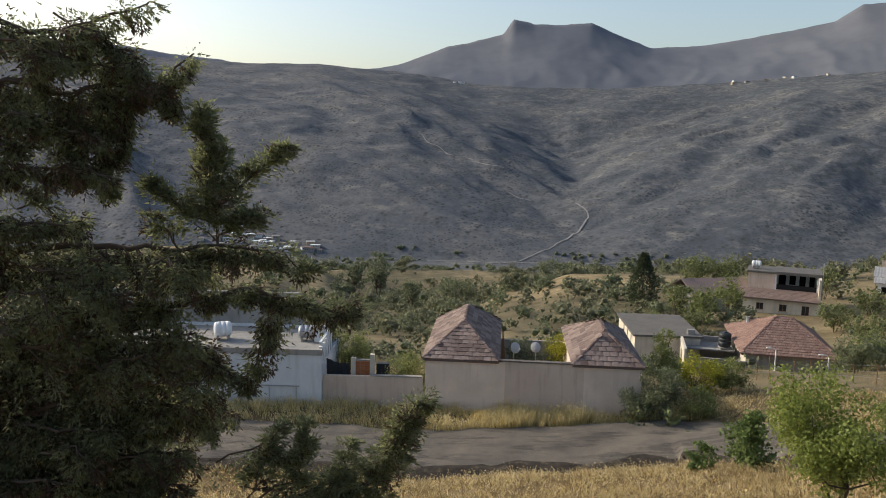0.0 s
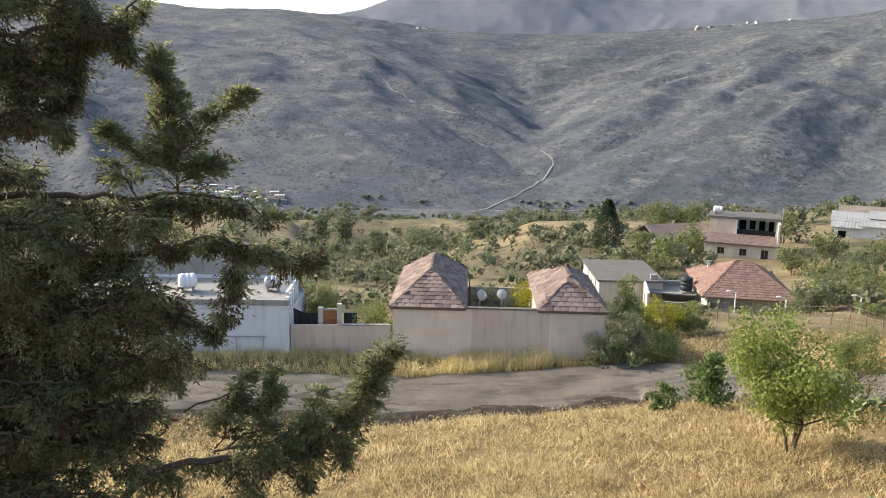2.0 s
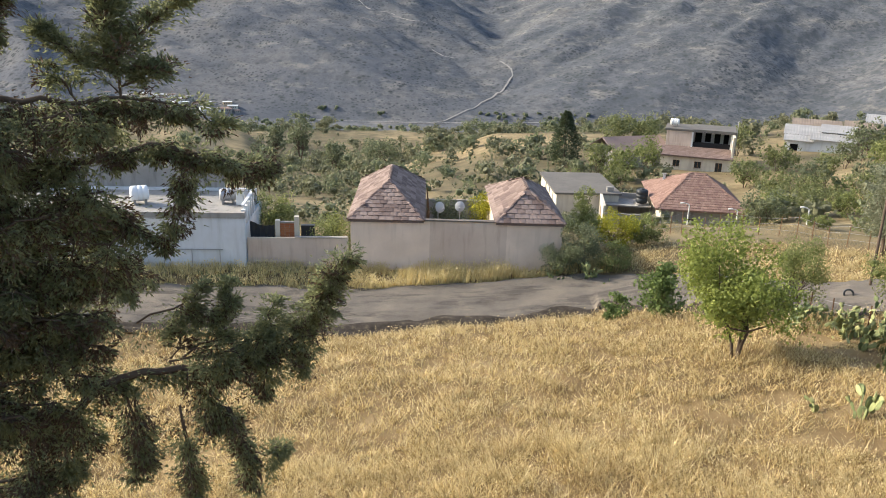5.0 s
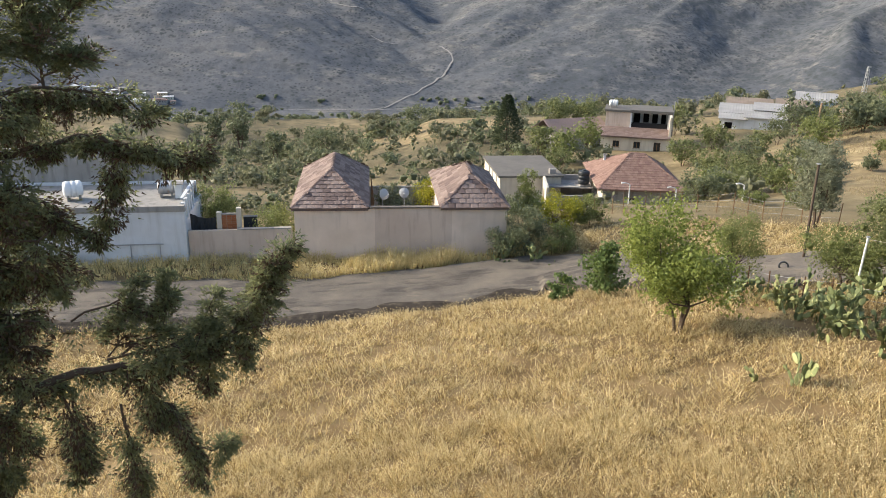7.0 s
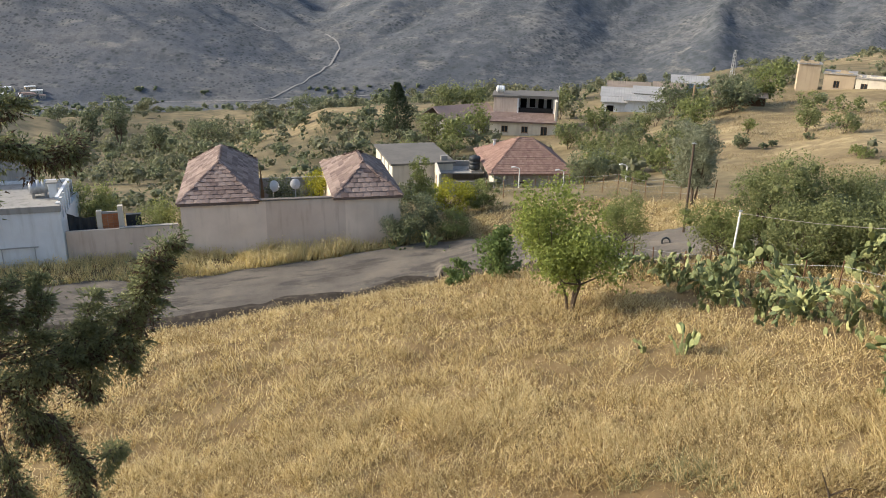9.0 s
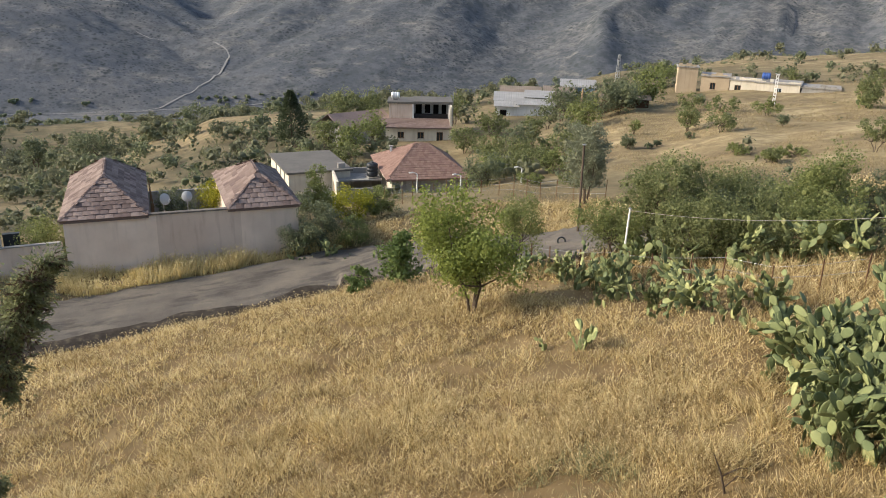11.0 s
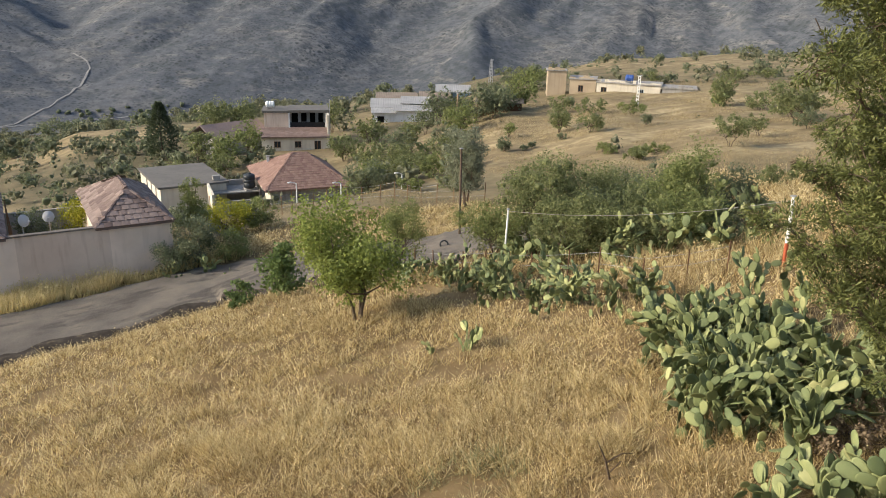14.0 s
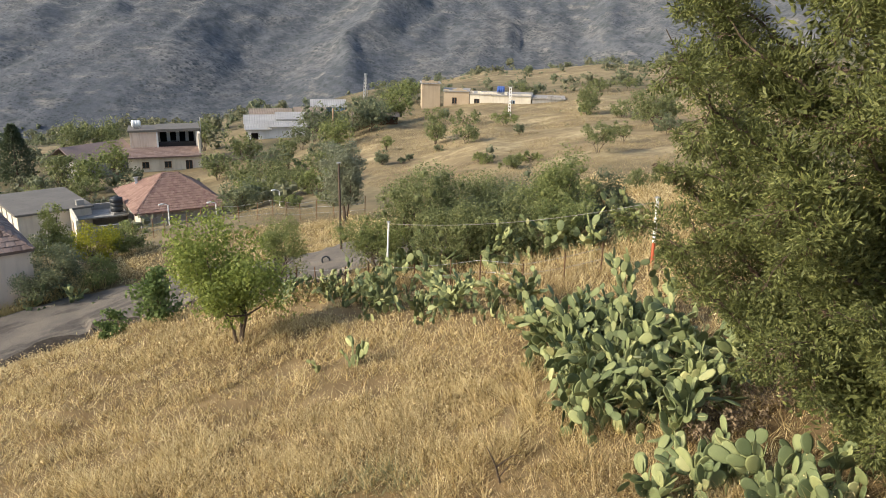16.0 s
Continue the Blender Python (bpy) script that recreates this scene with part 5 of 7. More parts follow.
def conifer(x, y, top, width):
    rng = np.random.default_rng(44)
    base = land1(x, y)
    h = top - base
    t = thing("conifer", pose(x, y, base), "dark green cone-shaped conifer on the slope", "tree")
    n = 4900
    s = rng.uniform(0.06, 1, n) ** 0.8
    lev = np.floor(s * 15) / 15 + 0.02
    a = rng.uniform(0, math.tau, n)
    r = width / 2 * np.minimum((1.03 - s) * 1.5, 0.75 + 0.25 * s) ** 0.85 * rng.uniform(0.15, 1, n) ** 0.5 * (0.72 + 0.42 * vnoise(a * 1.6, lev * 40, 3))
    p = np.stack([r * np.cos(a), r * np.sin(a), h * s - 0.12 * r], 1)
    v, f = leaves(rng, p, 0.36, 0.13, np.stack([np.cos(a), np.sin(a), 0 * a + 0.25], 1) * 1.5)
    mesh_of("crown", v, f, LEAF_CONIFER, t)
    v, f = tubes([([(0, 0, -0.2), (0, 0, h * 0.95)], [0.16, 0.02])], 6)
    mesh_of("trunk", v, f, BARK, t)


conifer(25.4, 96.8, 1.3, 4.6)


# ---- cypresses ----
def toward(az, el, d):
    a, e = radians(az), radians(el)
    return np.array([d * math.sin(a), d * math.cos(a), 15 + d * math.tan(e)])


def spray_leaves(rng, o, a, length, per, leaf, wide, fat=0.05, droop=0.25):
    """Feathery scale-leaf sprays from origins o along directions a."""
    n = len(o)
    s = rng.uniform(0.03, 1, (n, per, 1)) ** 0.85
    side = unit(np.cross(a, rng.normal(size=(n, 3))))[:, None] * rng.normal(size=(n, per, 1)) + unit(np.cross(a, [0.3, 0.2, 1.0]))[:, None] * rng.normal(size=(n, per, 1))
    ln = length[:, None, None]
    p = o[:, None] + a[:, None] * ln * s + np.array([0, 0, -1.0]) * (droop * ln * s * s) + side * fat * (1.05 - 0.75 * s)
    ax = a[:, None] * 0.9 + side * 0.8 + np.array([0, 0, -1.0]) * (droop * 1.6 * s)
    q, ax = p.reshape(-1, 3), unit(ax.reshape(-1, 3) + rng.normal(size=(n * per, 3)) * 0.35)
    b = unit(np.cross(ax, rng.normal(size=ax.shape))) * wide * 0.5
    tip = q + ax * (leaf * rng.uniform(0.7, 1.4, (len(q), 1)))
    return np.stack([q - b, q + b, tip], 1).reshape(-1, 3), np.arange(3 * len(q)).reshape(-1, 3)


def cypress(name, foot, top, limbs, label, seed, per, leaf, wide, gap, withered, spray=(0.22, 0.5), trunk_r=0.2, fat=0.055, green=None):
    """limbs: (points, spray reach, density, droop); each limb bears hanging sprays."""
    rng = np.random.default_rng(seed)
    t = thing(name, pose(0, 0, 0), label, "tree")
    lines = [([foot - [0, 0, 0.3], foot * 0.5 + top * 0.5 + [0.08, 0.05, 0], top], [trunk_r, trunk_r * 0.7, 0.03])]
    O, A, L, dead = [], [], [], []
    for pts, reach, dense, droop in limbs:
        p = np.array(pts, float)
        seg = np.concatenate([[0], np.cumsum(np.linalg.norm(np.diff(p, axis=0), axis=1))])
        n = max(6, int(seg[-1] / 0.12))
        u = np.linspace(0, seg[-1], n)
        line = np.stack([np.interp(u, seg, p[:, i]) for i in range(3)], 1)
        line[1:-1] += rng.normal(size=(n - 2, 3)) * 0.018
        r0 = 0.012 + 0.011 * seg[-1] if np.linalg.norm(p[0][:2] - foot[:2]) < 0.6 else 0.006 + 0.005 * seg[-1]
        lines.append((line, np.linspace(r0, 0.006, n)))
        m = int(seg[-1] / gap * dense)
        k = rng.uniform(0.04, 1, m) ** 0.85 * (n - 1)
        i = np.minimum(k.astype(int), n - 2)
        o = line[i] + (line[i + 1] - line[i]) * (k - i)[:, None]
        tang = unit(line[i + 1] - line[i])
        out = unit(rng.normal(size=(m, 3)) * [0.7, 0.7, 0.4] + tang * 0.6 + [0, 0, droop * 2.2])
        off = rng.uniform(0, 1, (m, 1)) * reach * (1.3 - 0.95 * k / (n - 1))[:, None] * (0.3 + 0.9 * vnoise(k * 0.35, k * 0 + reach * 9, seed)[:, None])
        O.append(o + out * off * 0.55), A.append(out), L.append(rng.uniform(*spray, m) * min(1.1, max(0.5, reach / 0.3)) * (1.25 - 0.85 * k / (n - 1)))
        for j in range(0, m, 6):
            lines.append(([o[j], o[j] + out[j] * 0.5 * off[j] + [0, 0, 0.02], o[j] + out[j] * (off[j] + 0.1)], [0.007, 0.005, 0.002]))
    O, A, L = np.concatenate(O), unit(np.concatenate(A)), np.concatenate(L)
    brown = rng.uniform(size=len(O)) < withered * np.where(A[:, 2] < -0.1, 2.0, 0.4)
    for which, mat, nm in ((~brown, green or LEAF_CYPRESS, "foliage"), (brown, DEAD_SPRAY, "withered_foliage")):
        if which.any():
            v, f = spray_leaves(rng, O[which], A[which], L[which], per, leaf, wide, fat)
            mesh_of(nm, v, f, mat, t)
    v, f = tubes(lines, 5)
    mesh_of("trunk", v, f, BARK, t, shade=True)
    return t


def near_cypress():
    foot, top = np.array([-4.3, 5.2, 6.6]), np.array([-4.1, 5.3, 19.5])

    def on(z):
        return foot + (top - foot) * ((z - foot[2]) / (top[2] - foot[2]))

    limbs = []
    # reaching boughs: height on the trunk, then azimuth, elevation and distance along them
    boughs = [
        (16.2, ((-27.2, 5.9), (-24.2, 6.5), (-20.3, 8.3)), 0.28, 1.0, -0.35),
        (15.6, ((-26.1, 2.1), (-22.7, 3.0), (-19.1, 3.2), (-17.4, 5.3)), 0.3, 1.25, -0.55),
        (0, ((-18.7, 3.2), (-18.6, 3.0), (-19.0, 1.3)), 0.1, 1.4, -0.4),
        (15.2, ((-28.7, 0.9), (-26.5, 0.7), (-24.5, 0.5)), 0.25, 1.0, -0.5),
        (14.9, ((-27.6, -2.6), (-25.2, -1.9), (-22.4, -1.5)), 0.22, 1.0, -0.4),
        (14.5, ((-28.4, -6.3), (-26.4, -6.3), (-24.9, -6.0)), 0.18, 1.0, -0.3),
        (14.2, ((-20.3, -8.0), (-15.5, -8.0), (-11.9, -8.5)), 0.42, 1.9, -0.5),
        (0, ((-11.9, -8.5), (-10.2, -9.9), (-9.2, -9.6)), 0.12, 1.2, 0.1),
        (0, ((-16.1, -8.4), (-16.2, -5.0), (-16.5, -1.5), (-16.8, 1.3)), 0.24, 2.4, 0.35),
        (0, ((-16.3, -5.2), (-14.6, -4.0), (-13.0, -2.7), (-11.2, -1.1)), 0.13, 1.6, 0.25),
        (0, ((-16.3, -6.4), (-18.7, -5.3), (-20.5, -3.5)), 0.14, 1.6, 0.25),
        (0, ((-16.2, -7.2), (-14.2, -6.5), (-12.7, -5.6)), 0.13, 1.6, 0.25),
        (0, ((-18.8, -8.0), (-19.8, -6.6), (-20.4, -5.8)), 0.1, 1.2, 0.2),
        (13.5, ((-19.4, -11.9), (-14.8, -11.1), (-11.1, -11.5), (-8.5, -12.6), (-6.1, -12.2)), 0.2, 1.2, -0.3),
        (0, ((-10.2, -11.9), (-8.0, -13.0), (-6.6, -12.8)), 0.2, 1.8, -0.1),
        (0, ((-11.1, -11.5), (-12.4, -13.1), (-12.9, -15.1)), 0.12, 1.1, -0.6),
        (0, ((-12.4, -13.5), (-13.6, -16.2), (-14.2, -17.9)), 0.13, 1.1, -0.4),
        (13.2, ((-23.0, -13.4), (-19.6, -13.3), (-17.4, -15.1), (-15.4, -16.8)), 0.36, 1.3, -0.4),
        (12.8, ((-22.0, -17.9), (-18.6, -19.1), (-16.8, -20.5)), 0.36, 1.3, -0.4),
        (12.0, ((-25.3, -27.6), (-21.7, -27.9), (-19.3, -26.7), (-16.1, -26.2), (-10.4, -26.3), (-6.4, -25.5), (-3.9, -23.3), (-2.5, -20.5), (-0.9, -18.8)), 0.24, 1.35, -0.25),
        (0, ((-8.0, -25.6), (-5.2, -24.6), (-3.6, -23.0), (-2.5, -20.8), (-1.2, -19.2)), 0.27, 1.7, -0.2),
        (0, ((-14.5, -25.6), (-10.5, -25.2), (-6.8, -24.6)), 0.32, 1.5, -0.2),
        (0, ((-13.6, -25.5), (-11.0, -24.3), (-9.8, -22.2), (-9.9, -20.5)), 0.16, 1.3, 0.25),
        (0, ((-14.4, -25.4), (-12.9, -23.3), (-11.7, -20.7)), 0.14, 1.2, 0.25),
        (0, ((-8.2, -25.8), (-7.0, -23.9), (-6.6, -22.1)), 0.14, 1.3, 0.2),
        (0, ((-12.6, -27.6), (-10.2, -29.5), (-9.1, -31.9), (-8.5, -34.6)), 0.22, 1.5, -0.5),
        (0, ((-9.2, -32.3), (-7.4, -32.5), (-6.1, -32.1)), 0.15, 1.4, -0.2),
        (0, ((-14.0, -28.6), (-13.6, -31.7), (-13.4, -35.0)), 0.22, 1.3, -0.5),
        (0, ((-17.0, -27.0), (-17.0, -30.3), (-16.7, -32.1)), 0.26, 1.3, -0.6),
        (0, ((-11.6, -26.4), (-11.8, -28.4), (-11.6, -30.2)), 0.2, 1.3, -0.5),
        (0, ((-7.6, -25.8), (-7.8, -27.0), (-7.7, -28.4)), 0.16, 1.3, -0.5),
        (0, ((-4.6, -24.4), (-4.8, -25.6), (-4.7, -26.9)), 0.14, 1.3, -0.5),
        (0, ((-20.5, -27.4), (-22.3, -30.0), (-22.3, -33.2)), 0.25, 1.0, -0.5),
        (0, ((-23.2, -27.8), (-24.4, -30.6), (-25.2, -32.8)), 0.3, 1.0, -0.5),
        (0, ((-18.5, -26.7), (-17.4, -28.8), (-17.6, -32.8)), 0.12, 0.6, -0.4),
        (0, ((-16.5, -22.8), (-13.0, -21.8), (-10.8, -22.6)), 0.2, 0.8, -0.6),
        (0, ((-23.2, 2.9), (-23.3, 0.5), (-23.2, -2.4)), 0.13, 1.3, -0.6),
        (0, ((-22.0, 3.0), (-22.1, 1.0), (-22.0, -1.4)), 0.12, 1.3, -0.6),
        (0, ((-25.0, 2.4), (-25.0, 0.0), (-24.9, -3.0)), 0.14, 1.2, -0.6),
        (0, ((-26.8, 5.8), (-26.8, 4.4), (-26.9, 3.0)), 0.12, 1.1, -0.6),
        (0, ((-24.5, 6.3), (-24.6, 5.4), (-24.5, 4.2)), 0.1, 1.1, -0.6),
    ]
    for z, way, reach, dense, droop in boughs:
        pts = [toward(*w, 5.65) for w in way]
        if z:
            pts = [on(z)] + pts
        limbs.append((pts, reach, dense, droop))
    # inner boughs that fill the body of the tree
    rng = np.random.default_rng(5)
    for i in range(24):
        z = rng.uniform(8.6, 18.5)
        az = rng.uniform(-38, -29.5) if z > 14.3 else rng.uniform(-36, -24)
        el = math.degrees(math.atan((z - 15 + rng.uniform(-0.4, 0.2)) / 5.8))
        limbs.append(([on(z), toward((az - 38) / 2, el + 2, 6.1), toward(az, el, rng.uniform(5.4, 6.4))], 0.3, 0.7, -0.5))
    for i in range(26):
        az, el = rng.uniform(-26, -17.2), rng.uniform(-26, -13.5)
        z = 15 + 5.7 * math.tan(radians(el)) + rng.uniform(0, 0.4)
        limbs.append(([on(z), toward((az - 38) / 2, el + 1, 6.1), toward(az, el, rng.uniform(5.4, 6.1))], 0.28, 0.8, -0.5))
    for i in range(9):
        az, el = rng.uniform(-25, -20.5), rng.uniform(-35, -27)
        z = 15 + 5.6 * math.tan(radians(el)) + rng.uniform(0, 0.4)
        limbs.append(([on(z), toward((az - 38) / 2, el + 1, 6.1), toward(az, el, rng.uniform(5.4, 6.1))], 0.22, 0.6, -0.5))
    for n_twig, az0, az1, el0, el1, reach in ((46, -31, -17, -21, -8.5, 0.32), (15, -33, -25.5, -8, 9.5, 0.24), (14, -24.5, -21, -3, 6.5, 0.16), (16, -31, -20, -35, -22, 0.26)):
        for i in range(n_twig):
            az, el, d = rng.uniform(az0, az1), rng.uniform(el0, el1), rng.uniform(5.4, 6.5)
            if el > -8 and az > -26 + 0.5 * (el + 6):
                continue
            limbs.append(([toward(az - 2.2, el + rng.uniform(-0.5, 1.2), d + 0.15), toward(az, el, d), toward(az + rng.uniform(0.4, 2.4), el - rng.uniform(-0.6, 1.8), d - 0.1)], reach, 0.8, -0.3))
    # the far and left-hand sides of the crown
    for i in range(26):
        z, a = rng.uniform(9, 18.8), radians(rng.uniform(70, 250))
        r = 0.35 + 0.24 * (19.5 - z) * rng.uniform(0.8, 1.1)
        e = on(z) + np.array([r * math.cos(a), r * math.sin(a), -0.1 * r])
        limbs.append(([on(z), (on(z) + e) / 2 + [0, 0, 0.1], e], 0.45, 0.45, -0.3))
    return cypress("cypress_tree", foot, top, limbs, "dark cypress with drooping feathery boughs and withered sprays", 11, 50, 0.032, 0.0145, 0.0178, 0.16, (0.14, 0.32), 0.2, 0.056)


near_cypress()


def far_cypress():
    foot = np.array([12.0, 2.9, land1(12.0, 2.9)])
    top = foot + [0.1, 0.0, 11.5]
    rng = np.random.default_rng(6)
    limbs = []
    for i in range(104):
        z = 0.3 + 10.4 * ((i * 0.618034) % 1.0) ** 1.25
        a = radians(194) + rng.uniform(-2.2, 2.2)
        side = smooth(165, 125, math.degrees(a))
        r = np.interp(z, [0.3, 1.2, 2.6, 4.2, 6.5, 9.5], [1.8 + 1.5 * side, 2.6 + 1.3 * side, 3.4 + 0.6 * side, 4.1, 4.3, 3.0]) * rng.uniform(0.66, 1.05)
        dirn = np.array([math.cos(a), math.sin(a), 0])
        o = foot + [0, 0, z]
        way = np.array([o, o + dirn * r * 0.5 + [0, 0, 0.05 * r], o + dirn * r * 0.82 + [0, 0, 0.26 * r], o + dirn * r + [0, 0, 0.5 * r]])
        limbs.append((way, 0.22, 0.3, 0.2))
        # short tufts stand off the outer half of each bough
        for j in range(5):
            s0 = rng.uniform(1.1, 3.0)
            k = min(int(s0), 2)
            p = way[k] + (way[k + 1] - way[k]) * (s0 - k)
            e = unit(dirn * 0.8 + rng.normal(size=3) * 0.55 + [0, 0, 0.35]) * rng.uniform(0.35, 0.75)
            limbs.append(([p, p + e * 0.55, p + e + [0, 0, -0.06]], 0.24, 1.25, -0.1))
    tree = cypress("cypress_tree", foot, top, limbs, "tall sunlit cypress with dense feathery boughs", 12, 24, 0.055, 0.024, 0.036, 0.03, (0.2, 0.38), 0.22, 0.075, LEAF_SUNNY)
    ways = [np.array(w) for w, reach, dense, droop in limbs if len(w) == 4]
    c, r, inner = [], [], []
    for w in ways:
        for s0 in (1.15, 1.5, 1.85, 2.2, 2.55, 2.85):
            k = int(s0)
            c.append(w[k] + (w[k + 1] - w[k]) * (s0 - k) + rng.normal(size=3) * 0.12)
            r.append(rng.uniform(0.3, 0.5) * (1.25 - 0.2 * s0))
        inner += [w[0] + (w[1] - w[0]) * q + rng.normal(size=3) * 0.15 for q in (0.25, 0.6, 0.95)]
    v, f = foliage(rng, np.array(c), np.array(r), 215000, 0.085, 0.8, 0.0, 1, 0.9, 0.28, 0.8, True)
    hv, hf = foliage(rng, np.array(inner), np.full(len(inner), 0.68), 75000, 0.13, 0.9, 0.0, 1, 0.9, 0.35, 0.95, True)
    v, f = np.concatenate([v, hv]), np.concatenate([f, hf + len(v)])
    mesh_of("inner_foliage", v, f, LEAF_SUNNY, tree)
    return tree


far_cypress()


# ---- prickly pears ----
def pad_material():
    m = Mat("cactus_skin", 0.66, spec=0.3)
    r = m.nt.nodes.new("ShaderNodeObjectInfo").outputs["Random"]
    col = m.ramp(r, [(0.0, (0.085, 0.115, 0.045)), (0.5, (0.165, 0.195, 0.075)), (0.88, (0.30, 0.32, 0.13)), (1.0, (0.42, 0.415, 0.19))])
    v = m.nt.nodes.new("ShaderNodeTexVoronoi")
    v.inputs["Scale"].default_value = 26
    m.give(v.inputs["Vector"], m.position(local=True))
    dots = m.ramp(v.outputs["Distance"], [(0.06, 1.0), (0.16, 0.0)])
    col = m.mix(m.math("MULTIPLY", m.noise(7, 4), 0.5), col, (0.12, 0.14, 0.075))
    col = m.mix(m.math("MULTIPLY", dots, 0.6), col, (0.30, 0.28, 0.17))
    return m.done(col, v.outputs["Distance"], 0.006, 0.5)


PAD = pad_material()


def pad_mesh(stretch, bend):
    bm = bmesh.new()
    bmesh.ops.create_uvsphere(bm, u_segments=9, v_segments=5, radius=0.5)
    for v in bm.verts:
        x, y, z = v.co
        w = 0.63 * (1 + 0.35 * z) * stretch
        v.co = (x * w, y * 0.065 + bend * (z + 0.5) ** 2, z + 0.5)
    for f in bm.faces:
        f.smooth = True
    me = bpy.data.meshes.new("pad")
    bm.to_mesh(me)
    bm.free()
    me.materials.append(PAD)
    return me


PADS = [pad_mesh(1.0, 0.0), pad_mesh(0.85, 0.08), pad_mesh(1.12, -0.06)]


def prickly_pear(x, y, radius, height, count, seed, label, group="", size=0.34):
    rng = random.Random(seed)
    t = thing("prickly_pear", pose(x, y, land1(x, y)), label, "cactus", group)
    base = land1(x, y)
    gx, gy = (land1(x + 0.6, y) - base) / 0.6, (land1(x, y + 0.6) - base) / 0.6
    tips = []
    made = 0
    while made < count:
        if not tips or rng.random() < 0.14:
            a, q = rng.uniform(0, math.tau), radius * math.sqrt(rng.random())
            px, py = q * math.cos(a), q * math.sin(a)
            z = gx * px + gy * py - 0.06
            lean = 0.5 * q / max(radius, 0.1)
            m = Matrix.Translation((px, py, z)) @ Euler((0, 0, a)).to_matrix().to_4x4() @ Euler((0, lean * rng.uniform(0.2, 1.0), rng.uniform(0, math.tau))).to_matrix().to_4x4()
            depth = 0
        else:
            pm, ps, depth = rng.choice(tips[-60:])
            edge = rng.uniform(-1.0, 1.0)
            at = Vector((0.30 * edge * ps, 0, ps * (0.93 - 0.22 * abs(edge))))
            m = pm @ Matrix.Translation(at) @ Euler((rng.uniform(-0.45, 0.45), edge * 0.75 + rng.uniform(-0.2, 0.2), rng.uniform(-1.2, 1.2))).to_matrix().to_4x4()
            depth += 1
        s = size * rng.uniform(0.6, 1.2) * (1.15 if depth == 0 else 1.0)
        tip = m @ Vector((0, 0, s))
        mid = m @ Vector((0, 0, s / 2))
        if tip.z > height * rng.uniform(0.85, 1.05) or tip.z < mid.z - 0.1 or mid.z < gx * mid.x + gy * mid.y + 0.05 or math.hypot(mid.x, mid.y) > radius + 0.45:
            if depth > 0 and rng.random() < 0.05 and tips:
                tips.pop(rng.randrange(len(tips)))
            made += 0.02
            continue
        ob = new("pad", rng.choice(PADS))
        ob.parent, ob.matrix_basis = t, m @ Matrix.Diagonal((s, s, s, 1))
        tips.append((m, s, depth))
        made += 1
    return t


BIG = "tall grey-green prickly pear with many broad sunlit pads"
for _i, (_x, _y, _r, _h, _n) in enumerate([(11.6, 7.3, 0.9, 1.45, 280), (12.5, 8.4, 0.95, 1.8, 300), (13.7, 8.2, 1.05, 2.6, 300), (13.4, 9.8, 0.95, 1.9, 300), (14.5, 10.6, 1.0, 1.85, 290), (15.2, 9.4, 1.1, 2.5, 290), (14.0, 6.9, 0.9, 2.0, 200), (10.9, 7.2, 0.65, 1.35, 130), (12.0, 6.6, 0.75, 1.6, 150), (11.3, 6.0, 0.6, 1.3, 110), (12.7, 6.0, 0.7, 1.6, 120)]):
    prickly_pear(_x, _y, _r, _h, _n, 1 + _i, BIG, "prickly pear hedge", 0.295)
ROW = "low prickly pear along the wire fence"
for _i, (_x, _y, _r, _h, _n) in enumerate([(16.4, 25.2, 0.65, 1.15, 70), (16.4, 23.6, 0.8, 1.15, 80), (16.4, 22.2, 0.85, 1.25, 95), (16.4, 20.9, 0.9, 1.2, 100), (16.2, 19.5, 1.0, 1.3, 115), (16.0, 18.1, 1.05, 1.35, 125), (16.4, 16.7, 1.1, 1.45, 135), (16.2, 15.2, 1.1, 1.45, 135), (15.7, 13.6, 1.1, 1.5, 135), (15.2, 27.0, 0.6, 1.2, 36), (15.4, 24.6, 0.4, 1.3, 20), (15.1, 16.3, 0.7, 0.8, 30), (15.0, 18.6, 0.6, 0.75, 26)]):
    prickly_pear(_x, _y, _r, _h, int(_n * 1.35), 20 + _i, ROW, "prickly pears along the fence", 0.25)
for _i, (_x, _y, _r, _h, _n) in enumerate([(9.45, 4.9, 0.35, 0.7, 36), (9.8, 4.35, 0.45, 0.95, 66), (10.05, 3.75, 0.45, 0.85, 56), (10.3, 3.0, 0.5, 0.8, 50)]):
    prickly_pear(_x, _y, _r, _h, _n, 40 + _i, "prickly pear with broad pads beside the cypress", "prickly pear hedge", 0.32)
prickly_pear(11.75, 15.45, 0.34, 0.8, 26, 42, "small prickly pear standing alone in dry grass", "", 0.3)
prickly_pear(11.0, 16.2, 0.14, 0.4, 6, 43, "tiny prickly pear in dry grass", "", 0.24)
prickly_pear(14.3, 15.6, 0.12, 0.55, 4, 44, "tiny prickly pear in dry grass", "", 0.27)
DEEP = "tall shaded prickly pear under the thicket trees"
